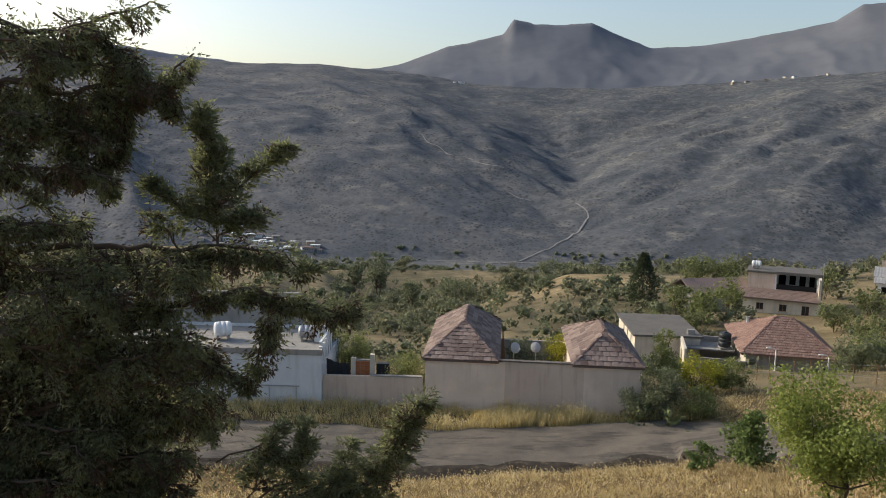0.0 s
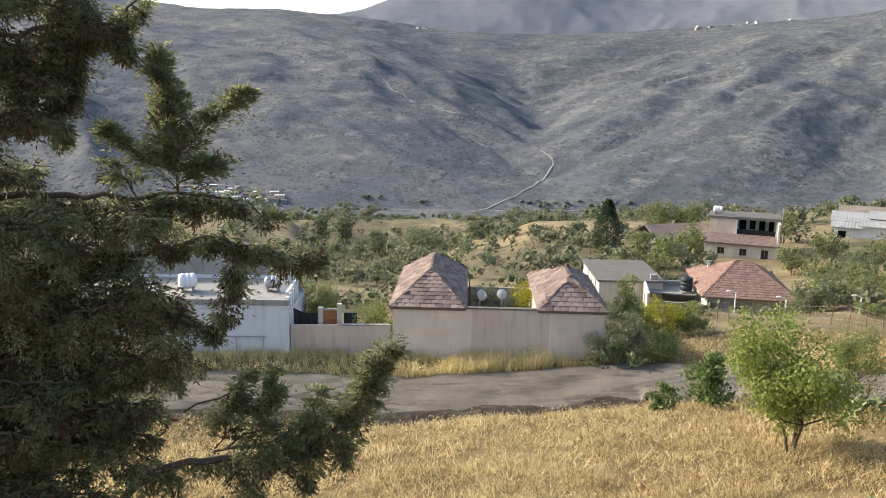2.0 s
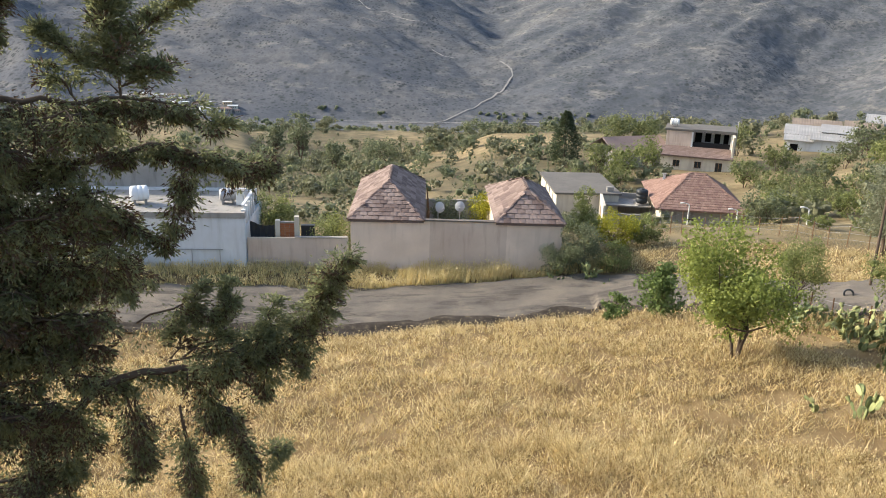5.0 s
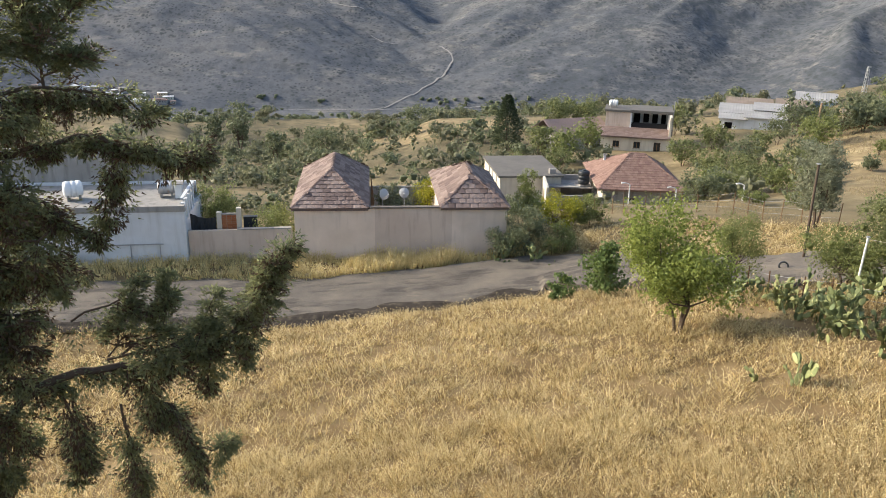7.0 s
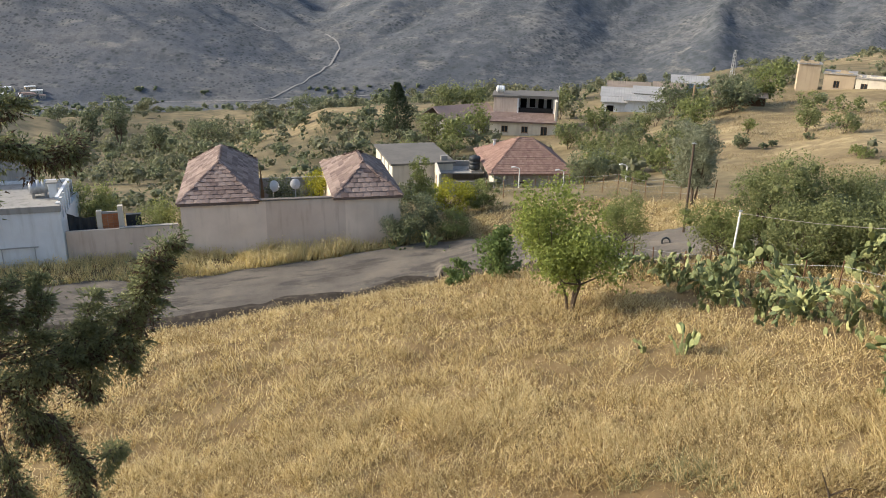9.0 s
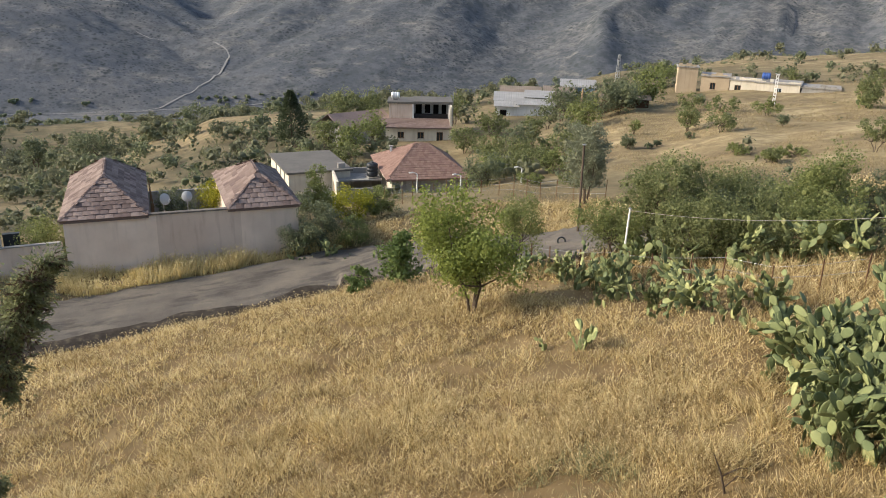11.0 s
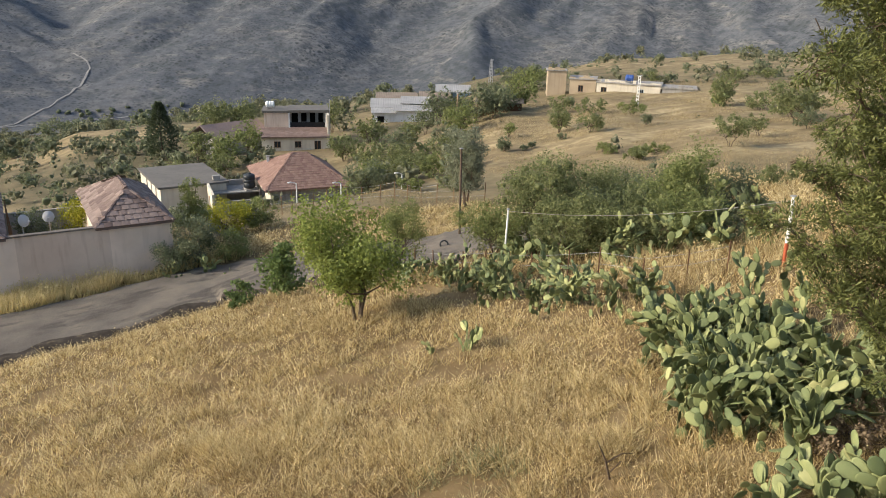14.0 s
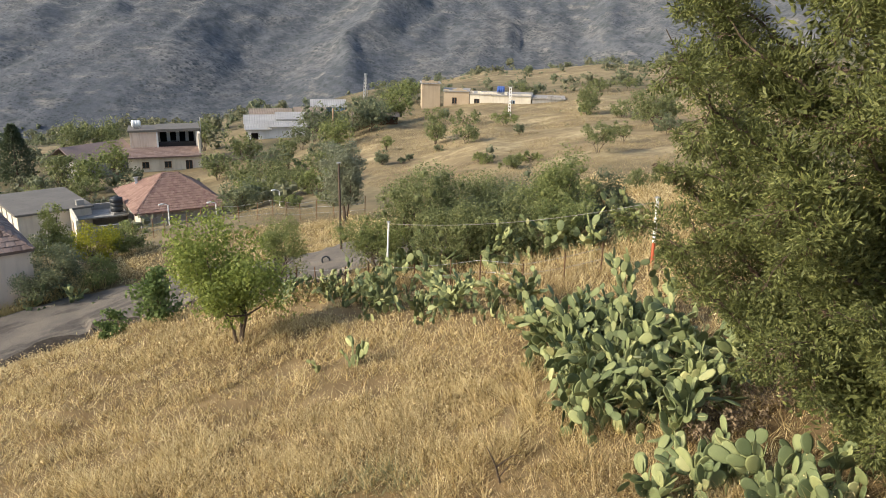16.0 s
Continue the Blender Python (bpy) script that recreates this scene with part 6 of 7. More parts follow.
for _i, (_x, _y, _r, _h, _n) in enumerate([(21.6, 20.7, 0.9, 2.2, 85), (22.6, 19.6, 0.9, 2.5, 90), (20.2, 21.9, 0.9, 1.5, 80), (21.0, 20.6, 0.9, 1.4, 80), (24.0, 17.3, 0.8, 2.4, 70), (19.0, 22.9, 0.8, 1.4, 60), (25.2, 16.9, 0.8, 2.0, 60), (23.2, 18.3, 0.7, 1.5, 50), (18.9, 19.6, 0.8, 1.7, 80), (19.9, 17.7, 0.8, 2.0, 85), (21.2, 16.6, 0.8, 2.2, 85), (22.6, 15.6, 0.8, 2.0, 80), (23.8, 15.3, 0.7, 1.7, 60)]):
    prickly_pear(_x, _y, _r, _h, _n, 50 + _i, DEEP, "prickly pears in the thicket", 0.36)
prickly_pear(10.6, 39.6, 0.8, 1.5, 40, 60, "dark prickly pear against the pink wall", "", 0.36)
prickly_pear(12.6, 38.9, 0.9, 1.1, 40, 61, "prickly pear with pale flowers by the road", "", 0.33)
prickly_pear(46.0, 72.0, 1.6, 1.7, 70, 62, "large distant prickly pear clump on the slope", "", 0.45)
prickly_pear(77.0, 55.0, 1.6, 1.6, 40, 63, "large distant prickly pear clump on the slope", "", 0.5)


# ---- scrub and grass ----
def scrub():
    rng = np.random.default_rng(77)
    n = 4900
    az, d = rng.uniform(-34, 72, n), 58 * (420 / 58) ** rng.uniform(0, 1, n)
    x, y = d * np.sin(np.radians(az)), d * np.cos(np.radians(az))
    dens = fbm(x / 26, y / 26, 3, 91)
    want = np.interp(az, [-34, 0, 12, 22, 30, 36, 42, 72], [0.5, 0.55, 0.54, 0.56, 0.54, 0.47, 0.25, 0.28])
    want = np.where((d > 112) & (az > 38), 0.58, want)
    want = np.where((az > -9) & (az < 5) & (d > 105) & (d < 300), 0.64, want)
    # dry clearings: a mound, a knoll and the hill field
    for ca, cd, wa, wd in ((-12.5, 215, 4.5, 50), (11.5, 145, 3.4, 24), (47, 85, 11, 34), (27.5, 92, 1.8, 14)):
        want = np.where((np.abs(az - ca) < wa) & (np.abs(d - cd) < wd), want * 0.3, want)
    keep = (dens < want) | (rng.uniform(size=n) < 0.03)
    keep &= ~((az > 10) & (az < 30) & (d < 112)) | (rng.uniform(size=n) < 0.8)
    for bx, by, br in ((27, 66, 9), (20, 70, 6.5), (40, 93, 8), (34, 95, 6), (62, 102, 11), (82, 79, 10), (22, 62, 4), (1, 48, 10), (10, 46, 8)):
        keep &= np.hypot(x - bx, y - by) > br
    x, y, d = x[keep], y[keep], d[keep]
    w = (1.1 + 3.4 * rng.uniform(0, 1, len(x)) ** 2.0) * np.interp(d, [58, 110, 200, 420], [0.65, 1.0, 1.35, 2.0]) * np.where(az[keep] > 36, 0.7, 1.0)
    h = w * rng.uniform(0.6, 1.1, len(x))
    z = land(x, y)
    for name, lo, hi, mat, label in (("scrub", 0.0, 0.6, LEAF_SCRUB, "grey-green scrub scattered over the slopes"), ("undergrowth", 0.55, 1.01, LEAF_DARK, "dark green scrub scattered over the slopes")):
        pick = rng.uniform(size=len(x))
        sel = (pick >= lo) & (pick < hi) if name == "scrub" else slice(None)
        if name == "scrub":
            chosen = sel
        else:
            sel = ~chosen
        k, n_b = 5, int(sel.sum())
        off = unit(rng.normal(size=(n_b, k, 3))) * rng.uniform(0.25, 0.8, (n_b, k, 1)) * [1, 1, 0.6]
        c = np.stack([x[sel], y[sel], z[sel] + h[sel] * 0.4], 1)[:, None] + off * np.stack([w[sel] / 2, w[sel] / 2, h[sel] * 0.5], 1)[:, None]
        r = np.minimum(w[sel], h[sel] * 1.2)[:, None] * rng.uniform(0.15, 0.3, (n_b, k))
        size = np.clip(0.145 * w[sel], 0.15, 0.65)
        v, f = foliage(rng, c.reshape(-1, 3), r.reshape(-1), n_b * 60, np.repeat(size, k), 0.9, 0.5, 2, 0.75)
        tagged(mesh_of(name, v, f, mat), label, "scrub", kind="stuff")


scrub()


def valley_woods():
    rng = np.random.default_rng(78)
    n = 1500
    az, d = rng.uniform(-33, 70, n), 1215 - 420 * rng.uniform(0, 1, n) ** 1.6
    x, y = d * np.sin(np.radians(az)), d * np.cos(np.radians(az))
    keep = fbm(x / 120, y / 120, 3, 95) < 0.49
    x, y = x[keep], y[keep]
    z, w = land(x, y), rng.uniform(4, 10, len(x))
    c = np.repeat(np.stack([x, y, z + w * 0.3], 1), 2, 0) + rng.normal(size=(2 * len(x), 3)) * np.repeat(w, 2)[:, None] * [0.22, 0.22, 0.08]
    v, f = foliage(rng, c, np.repeat(w, 2) * rng.uniform(0.3, 0.45, 2 * len(x)), 16 * len(x), np.repeat(w * 0.26, 2), 0.85, 0.9)
    tagged(mesh_of("valley_woods", v, f, LEAF_DARK), "dark groves along the valley floor", "woods", kind="stuff")


valley_woods()


def straw_material():
    m = Mat("straw", 0.75, spec=0.25)
    r = m.nt.nodes.new("ShaderNodeNewGeometry").outputs["Random Per Island"]
    big = m.noise(0.22, 4)
    f = m.math("ADD", m.math("MULTIPLY", r, 0.8), m.math("MULTIPLY", big, 0.3))
    col = m.ramp(f, [(0.15, (0.11, 0.065, 0.028)), (0.34, (0.36, 0.265, 0.11)), (0.58, (0.70, 0.55, 0.26)), (0.88, (0.95, 0.83, 0.50))])
    russet = m.ramp(m.noise(0.4, 5, 0.6), [(0.46, 0.0), (0.64, 1.0)])
    col = m.mix(m.math("MULTIPLY", russet, 0.42), col, (0.29, 0.205, 0.105))
    # redder stems on the rising side of the field
    side = m.nt.nodes.new("ShaderNodeSeparateXYZ")
    m.give(side.inputs[0], m.position())
    rise = m.node("ShaderNodeMapRange", From_Min=2.0, From_Max=11.0, To_Max=0.28)
    m.give(rise.inputs["Value"], m.math("ADD", side.outputs[0], m.math("MULTIPLY", m.noise(0.3, 3), 4)))
    col = m.mix(rise.outputs[0], col, m.mix(r, (0.20, 0.135, 0.06), (0.60, 0.47, 0.24)))
    tuft = m.ramp(m.noise(2.6, 4, 0.65), [(0.36, 0.0), (0.6, 1.0)])
    col = m.mix(m.math("MULTIPLY", tuft, 0.4), col, m.mix(r, (0.10, 0.066, 0.03), (0.40, 0.29, 0.135)))
    m.done(col)
    tr = m.node("ShaderNodeBsdfTranslucent")
    m.give(tr.inputs[0], col)
    ms = m.nt.nodes.new("ShaderNodeMixShader")
    ms.inputs[0].default_value = 0.35
    m.nt.links.new(m.p.outputs[0], ms.inputs[1])
    m.nt.links.new(tr.outputs[0], ms.inputs[2])
    m.nt.links.new(ms.outputs[0], m.nt.nodes["Material Output"].inputs[0])
    return m.m


STRAW = straw_material()
CHAFF = leaf_material("pale_chaff", (0.50, 0.39, 0.17), (0.84, 0.73, 0.46), 0.3, 0.8)
PALE_STRAW = leaf_material("pale_straw", (0.42, 0.33, 0.14), (0.86, 0.74, 0.40), 0.35, 0.8)
HILL_STRAW = leaf_material("hill_straw", (0.20, 0.155, 0.085), (0.46, 0.37, 0.21), 0.3, 0.8)
WEED = leaf_material("grey_weed", (0.16, 0.17, 0.08), (0.38, 0.38, 0.21))


def grass():
    rng = np.random.default_rng(79)
    n = 700000
    az = rng.uniform(-40, 80, n)
    d = rng.uniform(1.0, 48 ** 1.45, n) ** (1 / 1.45)
    x, y = d * np.sin(np.radians(az)), d * np.cos(np.radians(az))
    # a denser strip between the road and the walls
    sx_, sy_ = rng.uniform(-22, 13, 34000), rng.uniform(38.8, 41.9, 34000)
    # and more where one looks down on the field
    na, nd = np.radians(rng.uniform(-12, 68, 110000)), np.sqrt(rng.uniform(7.5 ** 2, 17 ** 2, 110000))
    x, y = np.concatenate([x, sx_, nd * np.sin(na)]), np.concatenate([y, sy_, nd * np.cos(na)])
    d, az = np.hypot(x, y), np.degrees(np.arctan2(x, y))
    n = len(x)
    rd, _ = road_at(x, y)
    tuft = 0.45 * fbm(x / 0.8, y / 0.8, 2, 15) + 0.55 * fbm(x / 0.22, y / 0.22, 2, 19)
    patch = fbm(x / 5, y / 5, 3, 16)
    keep = rng.uniform(size=n) < np.interp(tuft, [0.36, 0.48, 0.62], [0.08, 0.7, 1.0]) * np.interp(patch, [0.3, 0.5], [0.6, 1.0])
    keep &= rd > np.where((y < 37) & (x < 15), 3.3, 2.5) + 0.7 * (patch - 0.4)
    u = (x + 0.74) * math.cos(radians(4.6)) - (y - 42.0) * math.sin(radians(4.6))
    behind = (y > 41.9 - 0.08 * (x + 0.74)) & (x < 11.2)
    keep &= ~behind
    keep &= np.hypot((x - 23) * 0.8, y - 21) > 2.9
    x, y, d, az, rd, tuft, patch = x[keep], y[keep], d[keep], az[keep], rd[keep], tuft[keep], patch[keep]
    z = land(x, y)
    n = len(x)
    verge = (y > 37.6) & (x < 14)
    far_right = (az > 43) & (d > 22)
    tall = np.where(verge, 0.36 + 0.3 * smooth(0.42, 0.62, patch), np.where(far_right, 0.36, 0.25)) * np.clip(2.6 * tuft - 0.45, 0.3, 2.0) * rng.uniform(0.5, 1.4, n)
    for cx, cy, cr in ((16.2, 22, 2.0), (16.2, 19, 2.2), (16.2, 16, 2.2), (11.75, 15.45, 0.8), (11.0, 16.2, 0.5)):
        tall = np.where(np.hypot(x - cx, y - cy) < cr, tall * 0.5, tall)
    lean = np.clip(rng.normal(size=(n, 2)) * 0.75, -1.3, 1.3) * np.where(verge, 0.4, 1.0)[:, None]
    width = np.where(verge, 1.2, 1.0) * np.clip(0.0013 * d, 0.014, 0.04) * rng.uniform(0.6, 1.3, n)
    a = rng.uniform(0, math.tau, n)
    s = np.stack([np.cos(a) * width / 2, np.sin(a) * width / 2, 0 * a], 1)
    foot = np.stack([x, y, z - 0.02], 1)
    tip = foot + np.stack([lean[:, 0] * tall, lean[:, 1] * tall, tall], 1)
    weed = (x < -1.5) & (y > 38.5) & (rng.uniform(size=n) < 0.22)
    weed |= (np.hypot((x - 6.9) * 0.7, y - 9.3) < 0.8 * patch * 2) & (rng.uniform(size=n) < 0.4)
    for sel, mat, name, label in ((~weed & ~verge, STRAW, "dry_grass", "sunburnt pale gold wild oats over the field"), (verge & ~weed, PALE_STRAW, "verge_grass", "pale tall dry grass along the road"), (weed, WEED, "weeds", "grey-green weeds along the white wall")):
        v = np.stack([foot[sel] - s[sel], foot[sel] + s[sel], tip[sel]], 1)
        tagged(mesh_of(name, v.reshape(-1, 3), np.arange(3 * len(v)).reshape(-1, 3), mat), label, "grass", kind="stuff")
    head = rng.uniform(size=n) < np.where(verge, 0.4, 0.2) * np.interp(fbm(x / 2.2, y / 2.2, 3, 23), [0.35, 0.65], [0.35, 1.5])
    size = np.clip(0.0029 * d[head], 0.036, 0.1)
    v, f = leaves(rng, tip[head] - [0, 0, 0.02], size, size * 0.5, np.array([0.3, -0.2, 0.5]), 0.8)
    tagged(mesh_of("seed_heads", v, f, CHAFF), "pale dry seed heads of wild oats", "grass", kind="stuff")


grass()


def hill_grass():
    """Sparse dry tufts on the hill field and the clearings."""
    rng = np.random.default_rng(80)
    n = 200000
    az, d = rng.uniform(14, 74, n), 46 * (125 / 46) ** rng.uniform(0, 1, n)
    x, y = d * np.sin(np.radians(az)), d * np.cos(np.radians(az))
    keep = (fbm(x / 4, y / 4, 3, 17) > 0.47 + 0.1 * rng.uniform(-1, 1, n)) & ((az > 36) | (d < 58))
    for bx, by, br in ((27, 66, 9), (20, 70, 6.5), (82, 79, 9)):
        keep &= np.hypot(x - bx, y - by) > br
    x, y, d = x[keep], y[keep], d[keep]
    n = len(x)
    p = np.stack([x, y, land(x, y)], 1)
    v, f = leaves(rng, p, np.clip(0.0024 * d, 0.1, 0.2), np.clip(d * 0.0005, 0.02, 0.06), np.array([0, 0, 1.0]), 0.5)
    tagged(mesh_of("hill_grass", v, f, HILL_STRAW), "dry tufted grass on the hill field", "grass", kind="stuff")


hill_grass()

# ---- poles, fences and small things ----
def pole(name, x, y, height, r, lean, mat, label, bands=(), category="pole", group=""):
    """A leaning post; bands: (from, to, material) painted sleeves."""
    t = thing(name, pose(x, y, land1(x, y)), label, category, group)
    e = np.array([lean[0], lean[1], height])
    v, f = tubes([([(0, 0, -0.2), e * 0.5, e], [r, r, r * 0.95])], 8)
    mesh_of("shaft", v, f, mat, t, shade=True)
    for a, b, m in bands:
        v, f = tubes([([e * a, e * b], [r * 1.12, r * 1.12])], 8)
        mesh_of("band", v, f, m, t, shade=True)
    part("cap", box(-r * 1.3, r * 1.3, -r * 1.3, r * 1.3, 0, 0.04), METAL, t, "", Matrix.Translation(e))
    return np.array([x, y, land1(x, y)]) + e


P1 = pole("striped_post", 17.73, 21.43, 2.55, 0.036, (0.1, 0.0), WHITE_PAINT, "leaning white post with a rusty red foot", [(0.0, 0.42, RED_PAINT)], group="painted posts")
P2 = pole("striped_post", 20.5, 12.11, 2.12, 0.05, (0.02, 0.05), WHITE_PAINT, "leaning white post with a red painted foot", [(0.0, 0.36, RED_PAINT)], group="painted posts")
pole("wooden_pole", 22.4, 30.7, 4.4, 0.06, (-0.05, 0.0), BARK, "thin dark wooden utility pole by the road", category="pole")


def cable(a, b, sag, r=0.008):
    s = np.linspace(0, 1, 24)[:, None]
    p = np.array(a) * (1 - s) + np.array(b) * s - [0, 0, sag] * (4 * s * (1 - s))
    v, f = tubes([(p, np.full(24, r))], 5)
    tagged(mesh_of("cable", v, f, CONCRETE), "thin grey wire slung between two painted posts", "cable")


cable(P1 - [0, 0, 0.05], P2 - [0, 0, 0.1], 0.3, 0.008)


def tyre(x, y):
    z = land1(x, y)
    t = thing("old_tyre", pose(x, y, z + 0.22, 78, 0, -25), "old black car tyre standing by the road", "tyre")
    bm = bmesh.new()
    prof = [(0.15, -0.05), (0.18, -0.07), (0.21, -0.06), (0.22, -0.035), (0.22, 0.035), (0.21, 0.06), (0.18, 0.07), (0.15, 0.05), (0.14, 0.0)]
    rings = [[bm.verts.new((r * math.cos(a), r * math.sin(a), h)) for r, h in prof] for a in [i * math.tau / 24 for i in range(24)]]
    for i in range(24):
        p, q = rings[i], rings[(i + 1) % 24]
        for j in range(9):
            bm.faces.new((p[j], q[j], q[(j + 1) % 9], p[(j + 1) % 9]))
    part("casing", bm, PLASTIC_BLACK, t)


tyre(20.7, 29.6)


def street_lamp(x, y, top):
    z = land1(x, y)
    t = thing("yard_lamp", pose(x, y, z, 0, 0, 12), "slim white lamp post with a bent arm", "lamp post", "lamp posts before the red-roofed house")
    h = top - z
    v, f = tubes([([(0, 0, -0.2), (0, 0, h * 0.7), (0, 0, h)], [0.05, 0.045, 0.04])], 8)
    mesh_of("post", v, f, WHITE_PAINT, t, shade=True)
    v, f = tubes([([(0, 0, h), (-0.2, 0, h + 0.12), (-0.5, 0, h + 0.2)], [0.035, 0.03, 0.03])], 7)
    mesh_of("arm", v, f, WHITE_PAINT, t, shade=True)
    part("lamp_head", box(-0.8, -0.45, -0.07, 0.07, h + 0.15, h + 0.24, 0.025), WHITE_PAINT, t)


street_lamp(24.3, 54.9, 0.4)
street_lamp(26.45, 51.6, 0.85)
street_lamp(31.0, 50.3, 1.35)


def fence(points, step, height, r, mat, label, wires, lean=0.05, seed=3):
    """Thin posts along a line, with wires from post to post."""
    rng = random.Random(seed)
    t = thing("wire_fence", pose(0, 0, 0), label, "fence")
    p = np.array(points, float)
    s = np.concatenate([[0], np.cumsum(np.hypot(*np.diff(p, axis=0).T))])
    tops = []
    for u in np.arange(0, s[-1], step):
        u = u + rng.uniform(-0.2, 0.2) * step
        x, y = np.interp(u, s, p[:, 0]), np.interp(u, s, p[:, 1])
        z = land1(x, y)
        a = np.array([x, y, z])
        b = a + [rng.uniform(-lean, lean), rng.uniform(-lean, lean), height * rng.uniform(0.85, 1.1)]
        v, f = tubes([([a - [0, 0, 0.2], b], [r, r])], 6)
        mesh_of("post", v, f, mat, t)
        tops.append((a, b))
    for k in wires:
        line = np.array([a + (b - a) * k for a, b in tops])
        v, f = tubes([(line, np.full(len(line), 0.006))], 4)
        mesh_of("wire", v, f, METAL, t)


fence([(16.6, 27.5), (17.3, 23.0), (17.6, 18.5), (18.4, 14.3), (20.4, 12.3)], 1.35, 1.05, 0.022, RUST, "rusty iron posts with sagging wire among prickly pears", (0.5, 0.85))
fence([(17.5, 46.5), (21, 47.5), (25, 45.5), (28, 40.5), (29.5, 36.5)], 1.15, 1.35, 0.025, WOOD, "thin weathered posts and wire round a dry plot", (0.35, 0.65, 0.95), 0.08, 4)
fence([(14.5, 46.5), (17.2, 46.4)], 1.0, 1.2, 0.025, WOOD, "thin weathered posts and wire round a dry plot", (0.5, 0.9), 0.08, 5)


def lattice_mast(x, y, top):
    z = land1(x, y)
    t = thing("lattice_mast", pose(x, y, z), "pale steel lattice mast on the hill", "mast")
    h = top - z
    for sx in (-1, 1):
        for sy in (-1, 1):
            v, f = tubes([([(0.28 * sx, 0.28 * sy, -0.3), (0.12 * sx, 0.12 * sy, h)], [0.04, 0.03])], 5)
            mesh_of("leg", v, f, METAL, t)
    lines = []
    n = 9
    for i in range(n):
        w0, w1 = 0.28 - 0.16 * i / n, 0.28 - 0.16 * (i + 1) / n
        z0, z1 = h * i / n, h * (i + 1) / n
        for ax in range(4):
            c, s = math.cos(ax * math.pi / 2), math.sin(ax * math.pi / 2)
            q = lambda u, v_, zz: (u * c - v_ * s, u * s + v_ * c, zz)
            lines.append(([q(-w0, w0, z0), q(w1, w1, z1)], [0.02, 0.02]))
    v, f = tubes(lines, 4)
    mesh_of("bracing", v, f, METAL, t)
    part("head", box(-0.1, 0.35, -0.1, 0.1, h, h + 0.18), METAL, t)


lattice_mast(76.8, 98.6, 4.6)


def slotted_post(x, y, top, label):
    z = land1(x, y)
    t = thing("concrete_post", pose(x, y, z, 0, 0, -45), label, "pole")
    h = top - z
    bm = bmesh.new()
    n = 9
    for sx in (-0.16, 0.08):
        add_box(bm, sx, sx + 0.08, -0.08, 0.08, -0.3, h)
    for i in range(n + 1):
        add_box(bm, -0.079, 0.079, -0.07, 0.07, h * i / n - 0.12, h * i / n)
    part("shaft", bm, WHITE_PAINT, t)
    part("crossbar", box(-0.3, 0.3, -0.04, 0.04, h + 0.002, h + 0.07), METAL, t)


slotted_post(74.7, 66.5, 5.5, "pale slotted concrete power post on the field")
pole("wooden_pole", 61.5, 86.2, 3.6, 0.12, (0.25, 0.0), plain("pale_wood", (0.42, 0.30, 0.19), 0.9), "pale wooden post beside the sheds")


def dead_branch(x, y, seed):
    rng = np.random.default_rng(seed)
    t = thing("dead_branch", pose(x, y, land1(x, y)), "dark dry branch sticking out of the grass", "branch")
    lines = [([(0, 0, -0.1), (-0.12, 0.05, 0.35), (-0.3, 0.1, 0.75)], [0.022, 0.015, 0.005]), ([(-0.1, 0.05, 0.3), (0.15, -0.05, 0.45), (0.35, -0.1, 0.4)], [0.011, 0.008, 0.003]), ([(-0.05, 0.02, 0.1), (0.3, 0.1, 0.15), (0.55, 0.05, 0.08)], [0.012, 0.008, 0.004])]
    v, f = tubes(lines, 6)
    mesh_of("stem", v, f, BARK, t)


dead_branch(8.75, 7.5, 1)


def stone(x, y, r, seed, mat, label):
    rng = np.random.default_rng(seed)
    bm = bmesh.new()
    bmesh.ops.create_icosphere(bm, subdivisions=2, radius=r)
    for v in bm.verts:
        v.co *= 0.8 + 0.4 * noise.noise(v.co * (2 / r) + Vector((seed, 0, 0)))
        v.co.z *= 0.6
    me = bpy.data.meshes.new("stone")
    bm.to_mesh(me)
    bm.free()
    me.materials.append(mat)
    ob = new("stone", me)
    ob.location = (x, y, land1(x, y) + r * 0.2)
    tagged(ob, label, "stone", "stones beside the road")


_rng = random.Random(9)
for _i in range(16):
    _u = _rng.uniform(0, 1)
    _x = -14 + 30 * _u
    stone(_x, 36.9 + (2.9 if _rng.random() < 0.5 else -3.0) + _rng.uniform(-0.3, 0.3), _rng.uniform(0.08, 0.2), _i, CONCRETE, "rough grey stone at the road's edge")


# ---- across the valley ----
PALE = plain("pale_track", (0.28, 0.27, 0.255), 0.95, vary=0.2, scale=0.05)


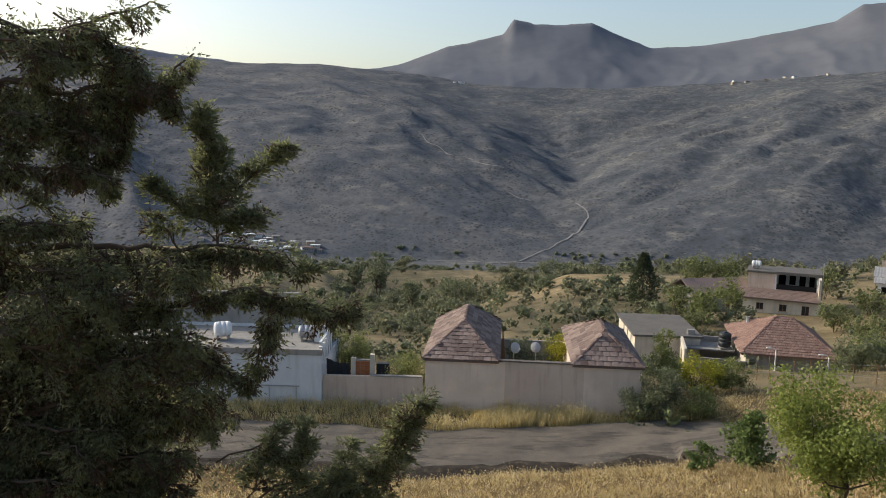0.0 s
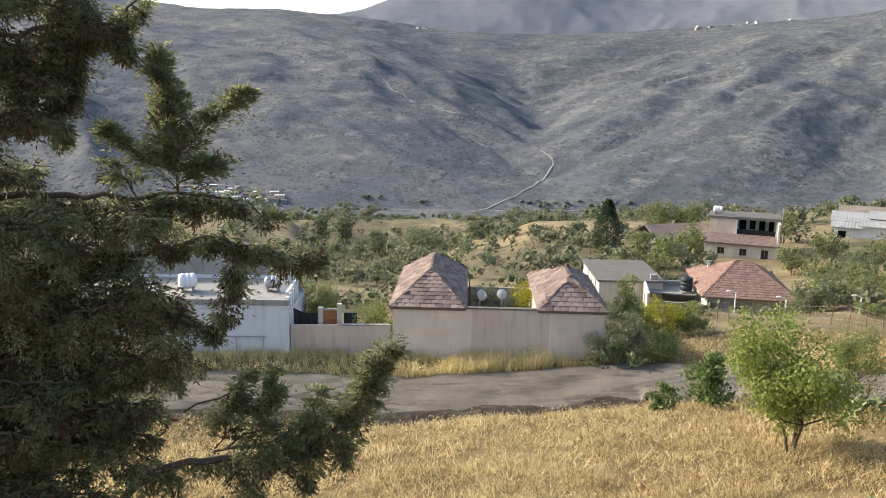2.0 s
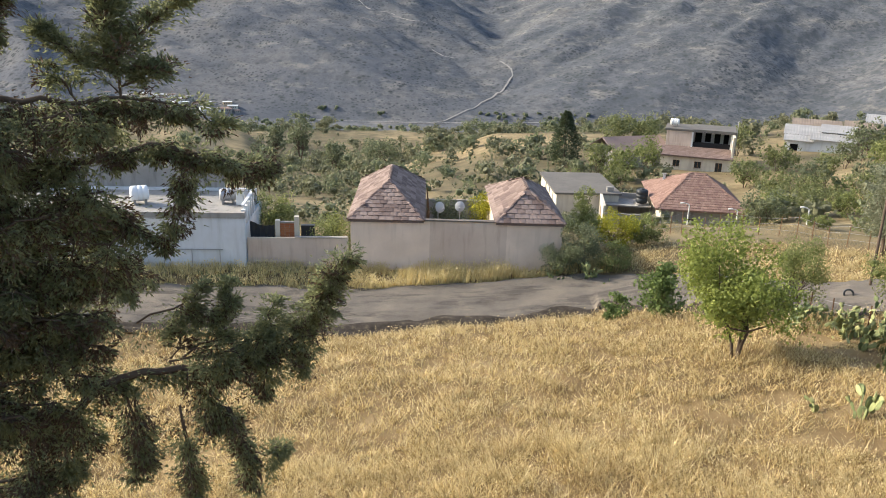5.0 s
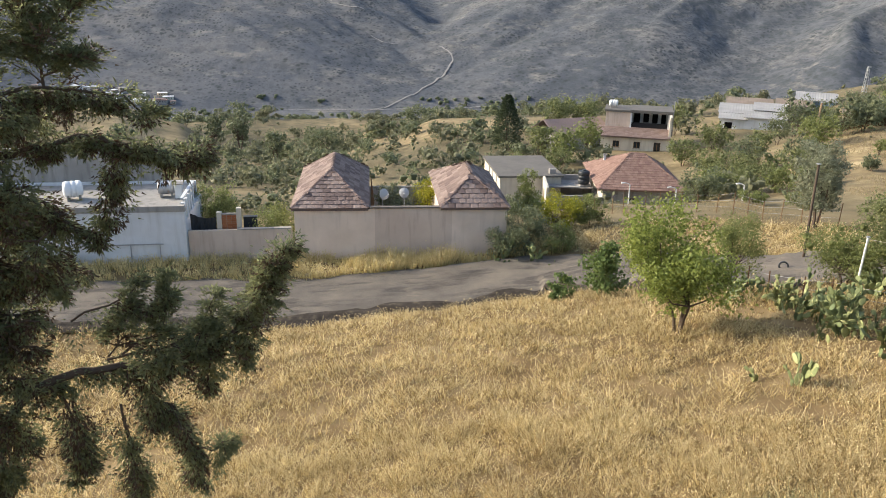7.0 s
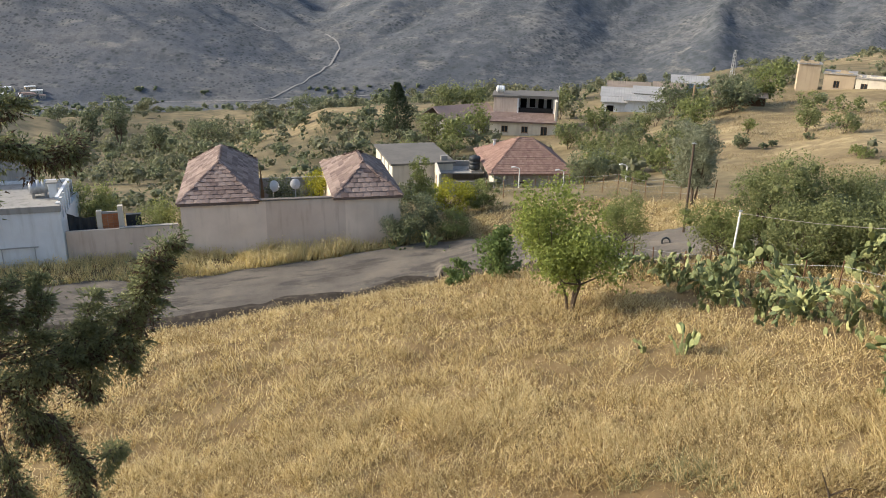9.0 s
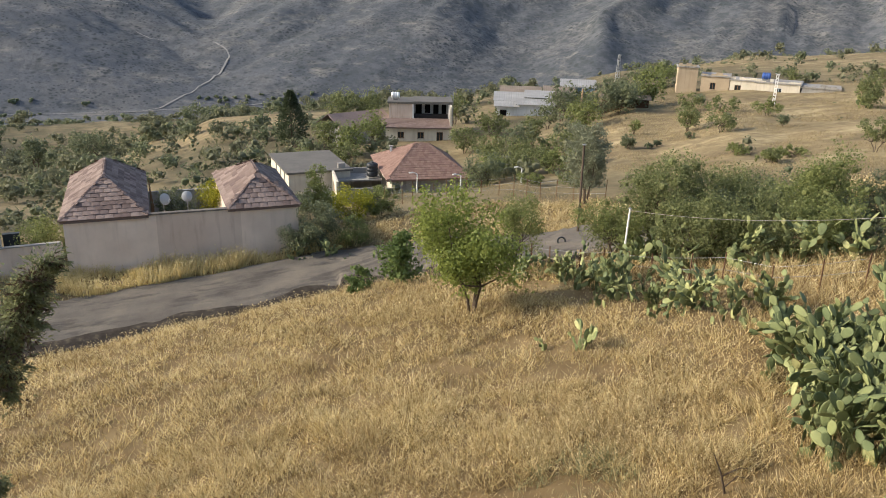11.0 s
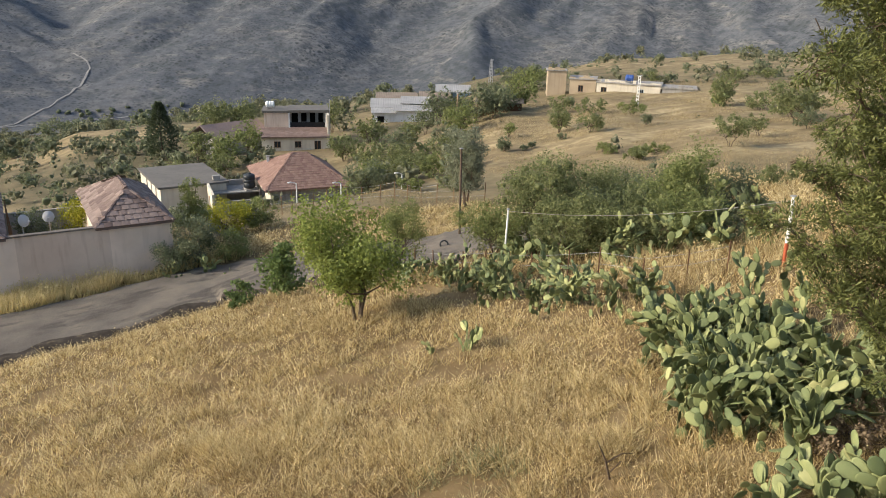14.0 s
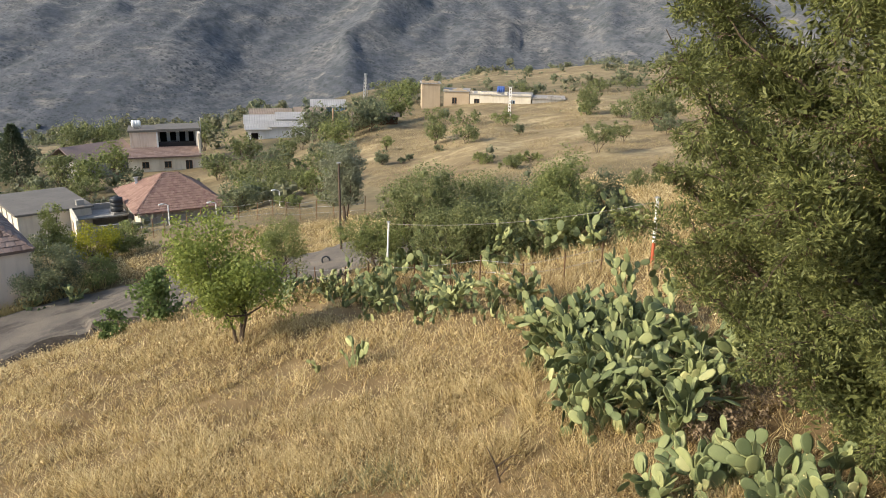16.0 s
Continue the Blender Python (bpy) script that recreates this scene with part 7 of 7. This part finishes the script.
def track(name, points, width, label):
    p = np.array(points, float)
    s = np.concatenate([[0], np.cumsum(np.hypot(*np.diff(p, axis=0).T))])
    u = np.arange(0, s[-1], 6.0)
    x, y = np.interp(u, s, p[:, 0]), np.interp(u, s, p[:, 1])
    ker = np.hanning(7) / np.hanning(7).sum()
    if len(x) > 12:
        x[3:-3], y[3:-3] = np.convolve(x, ker, "valid"), np.convolve(y, ker, "valid")
    tx, ty = np.gradient(x), np.gradient(y)
    ln = np.hypot(tx, ty) + 1e-6
    w = width * (0.7 + 0.6 * vnoise(u / 40, u * 0, 6)) / 2
    a = np.stack([x - ty / ln * w, y + tx / ln * w], 1)
    b = np.stack([x + ty / ln * w, y - tx / ln * w], 1)
    lift = np.where(np.hypot(x, y) > 300, 0.9, 0.1)
    va, vb = np.column_stack([a, land(a[:, 0], a[:, 1]) + lift]), np.column_stack([b, land(b[:, 0], b[:, 1]) + lift])
    n = len(u)
    i = np.arange(n - 1)
    v = np.concatenate([va, vb])
    f = np.stack([i, i + n, i + n + 1, i + 1], 1)
    tagged(mesh_of(name, v, f, PALE), label, "road", kind="structure")


track("valley_road", [(-110, 1176), (-67, 1168), (-13, 1160), (41, 1158), (85, 1148), (158, 1164), (219, 1160), (290, 1156)], 2.6, "pale road along the valley floor")
track("hill_road", [(85, 1147), (125, 1177), (172, 1222), (209, 1273), (240, 1325), (257, 1364), (254, 1398), (241, 1431)], 3.0, "pale dirt road climbing the far slope")
track("hill_track", [(-58, 1808), (-36, 1746), (-6, 1715), (9, 1673), (56, 1664), (91, 1610), (128, 1598)], 2.4, "faint pale track on the far slope")
track("hill_track", [(125, 1495), (144, 1469), (165, 1461)], 2.4, "faint pale track on the far slope")


def village(cx, cy, n, spread, seed, group, rise):
    rng = random.Random(seed)
    mats = (WHITEWASH, CREAM, CONCRETE, OCHRE)
    for i in range(n):
        x, y = cx + rng.gauss(0, spread), cy + rng.gauss(0, spread * 0.3)
        z = land1(x, y)
        w, d, h = rng.uniform(7, 15), rng.uniform(7, 11), rng.choice((3.5, 4, 6.5))
        t = thing("village_house", pose(x, y, z, 0, 0, rng.uniform(-30, 30)), "small distant pale house in the valley village", "house", group)
        m = rng.choice(mats)
        part("wall", box(-w / 2, w / 2, -d / 2, d / 2, -4, h), m, t)
        part("roof", box(-w / 2 - 0.4, w / 2 + 0.4, -d / 2 - 0.4, d / 2 + 0.4, h + 0.01, h + 0.5), rng.choice((CONCRETE, TILE_BROWN, WHITEWASH)), t)
        for k in range(int(w / 3.5)):
            part("window", box(-w / 2 + 1.2 + 3.3 * k, -w / 2 + 2.4 + 3.3 * k, -d / 2 - 0.05, -d / 2 - 0.01, h - 2.6, h - 1.2), GLASS, t)


village(-265, 1200, 34, 46, 1, "houses of the valley village", 0)
village(-215, 1192, 5, 12, 2, "houses of the valley village", 0)
for _cx, _cy, _n, _s, _k in ((1180, 2560, 10, 60, 5), (1010, 2610, 5, 50, 6), (60, 2760, 4, 30, 7)):
    village(_cx, _cy, _n, _s, _k, "houses on the ridge", 0)
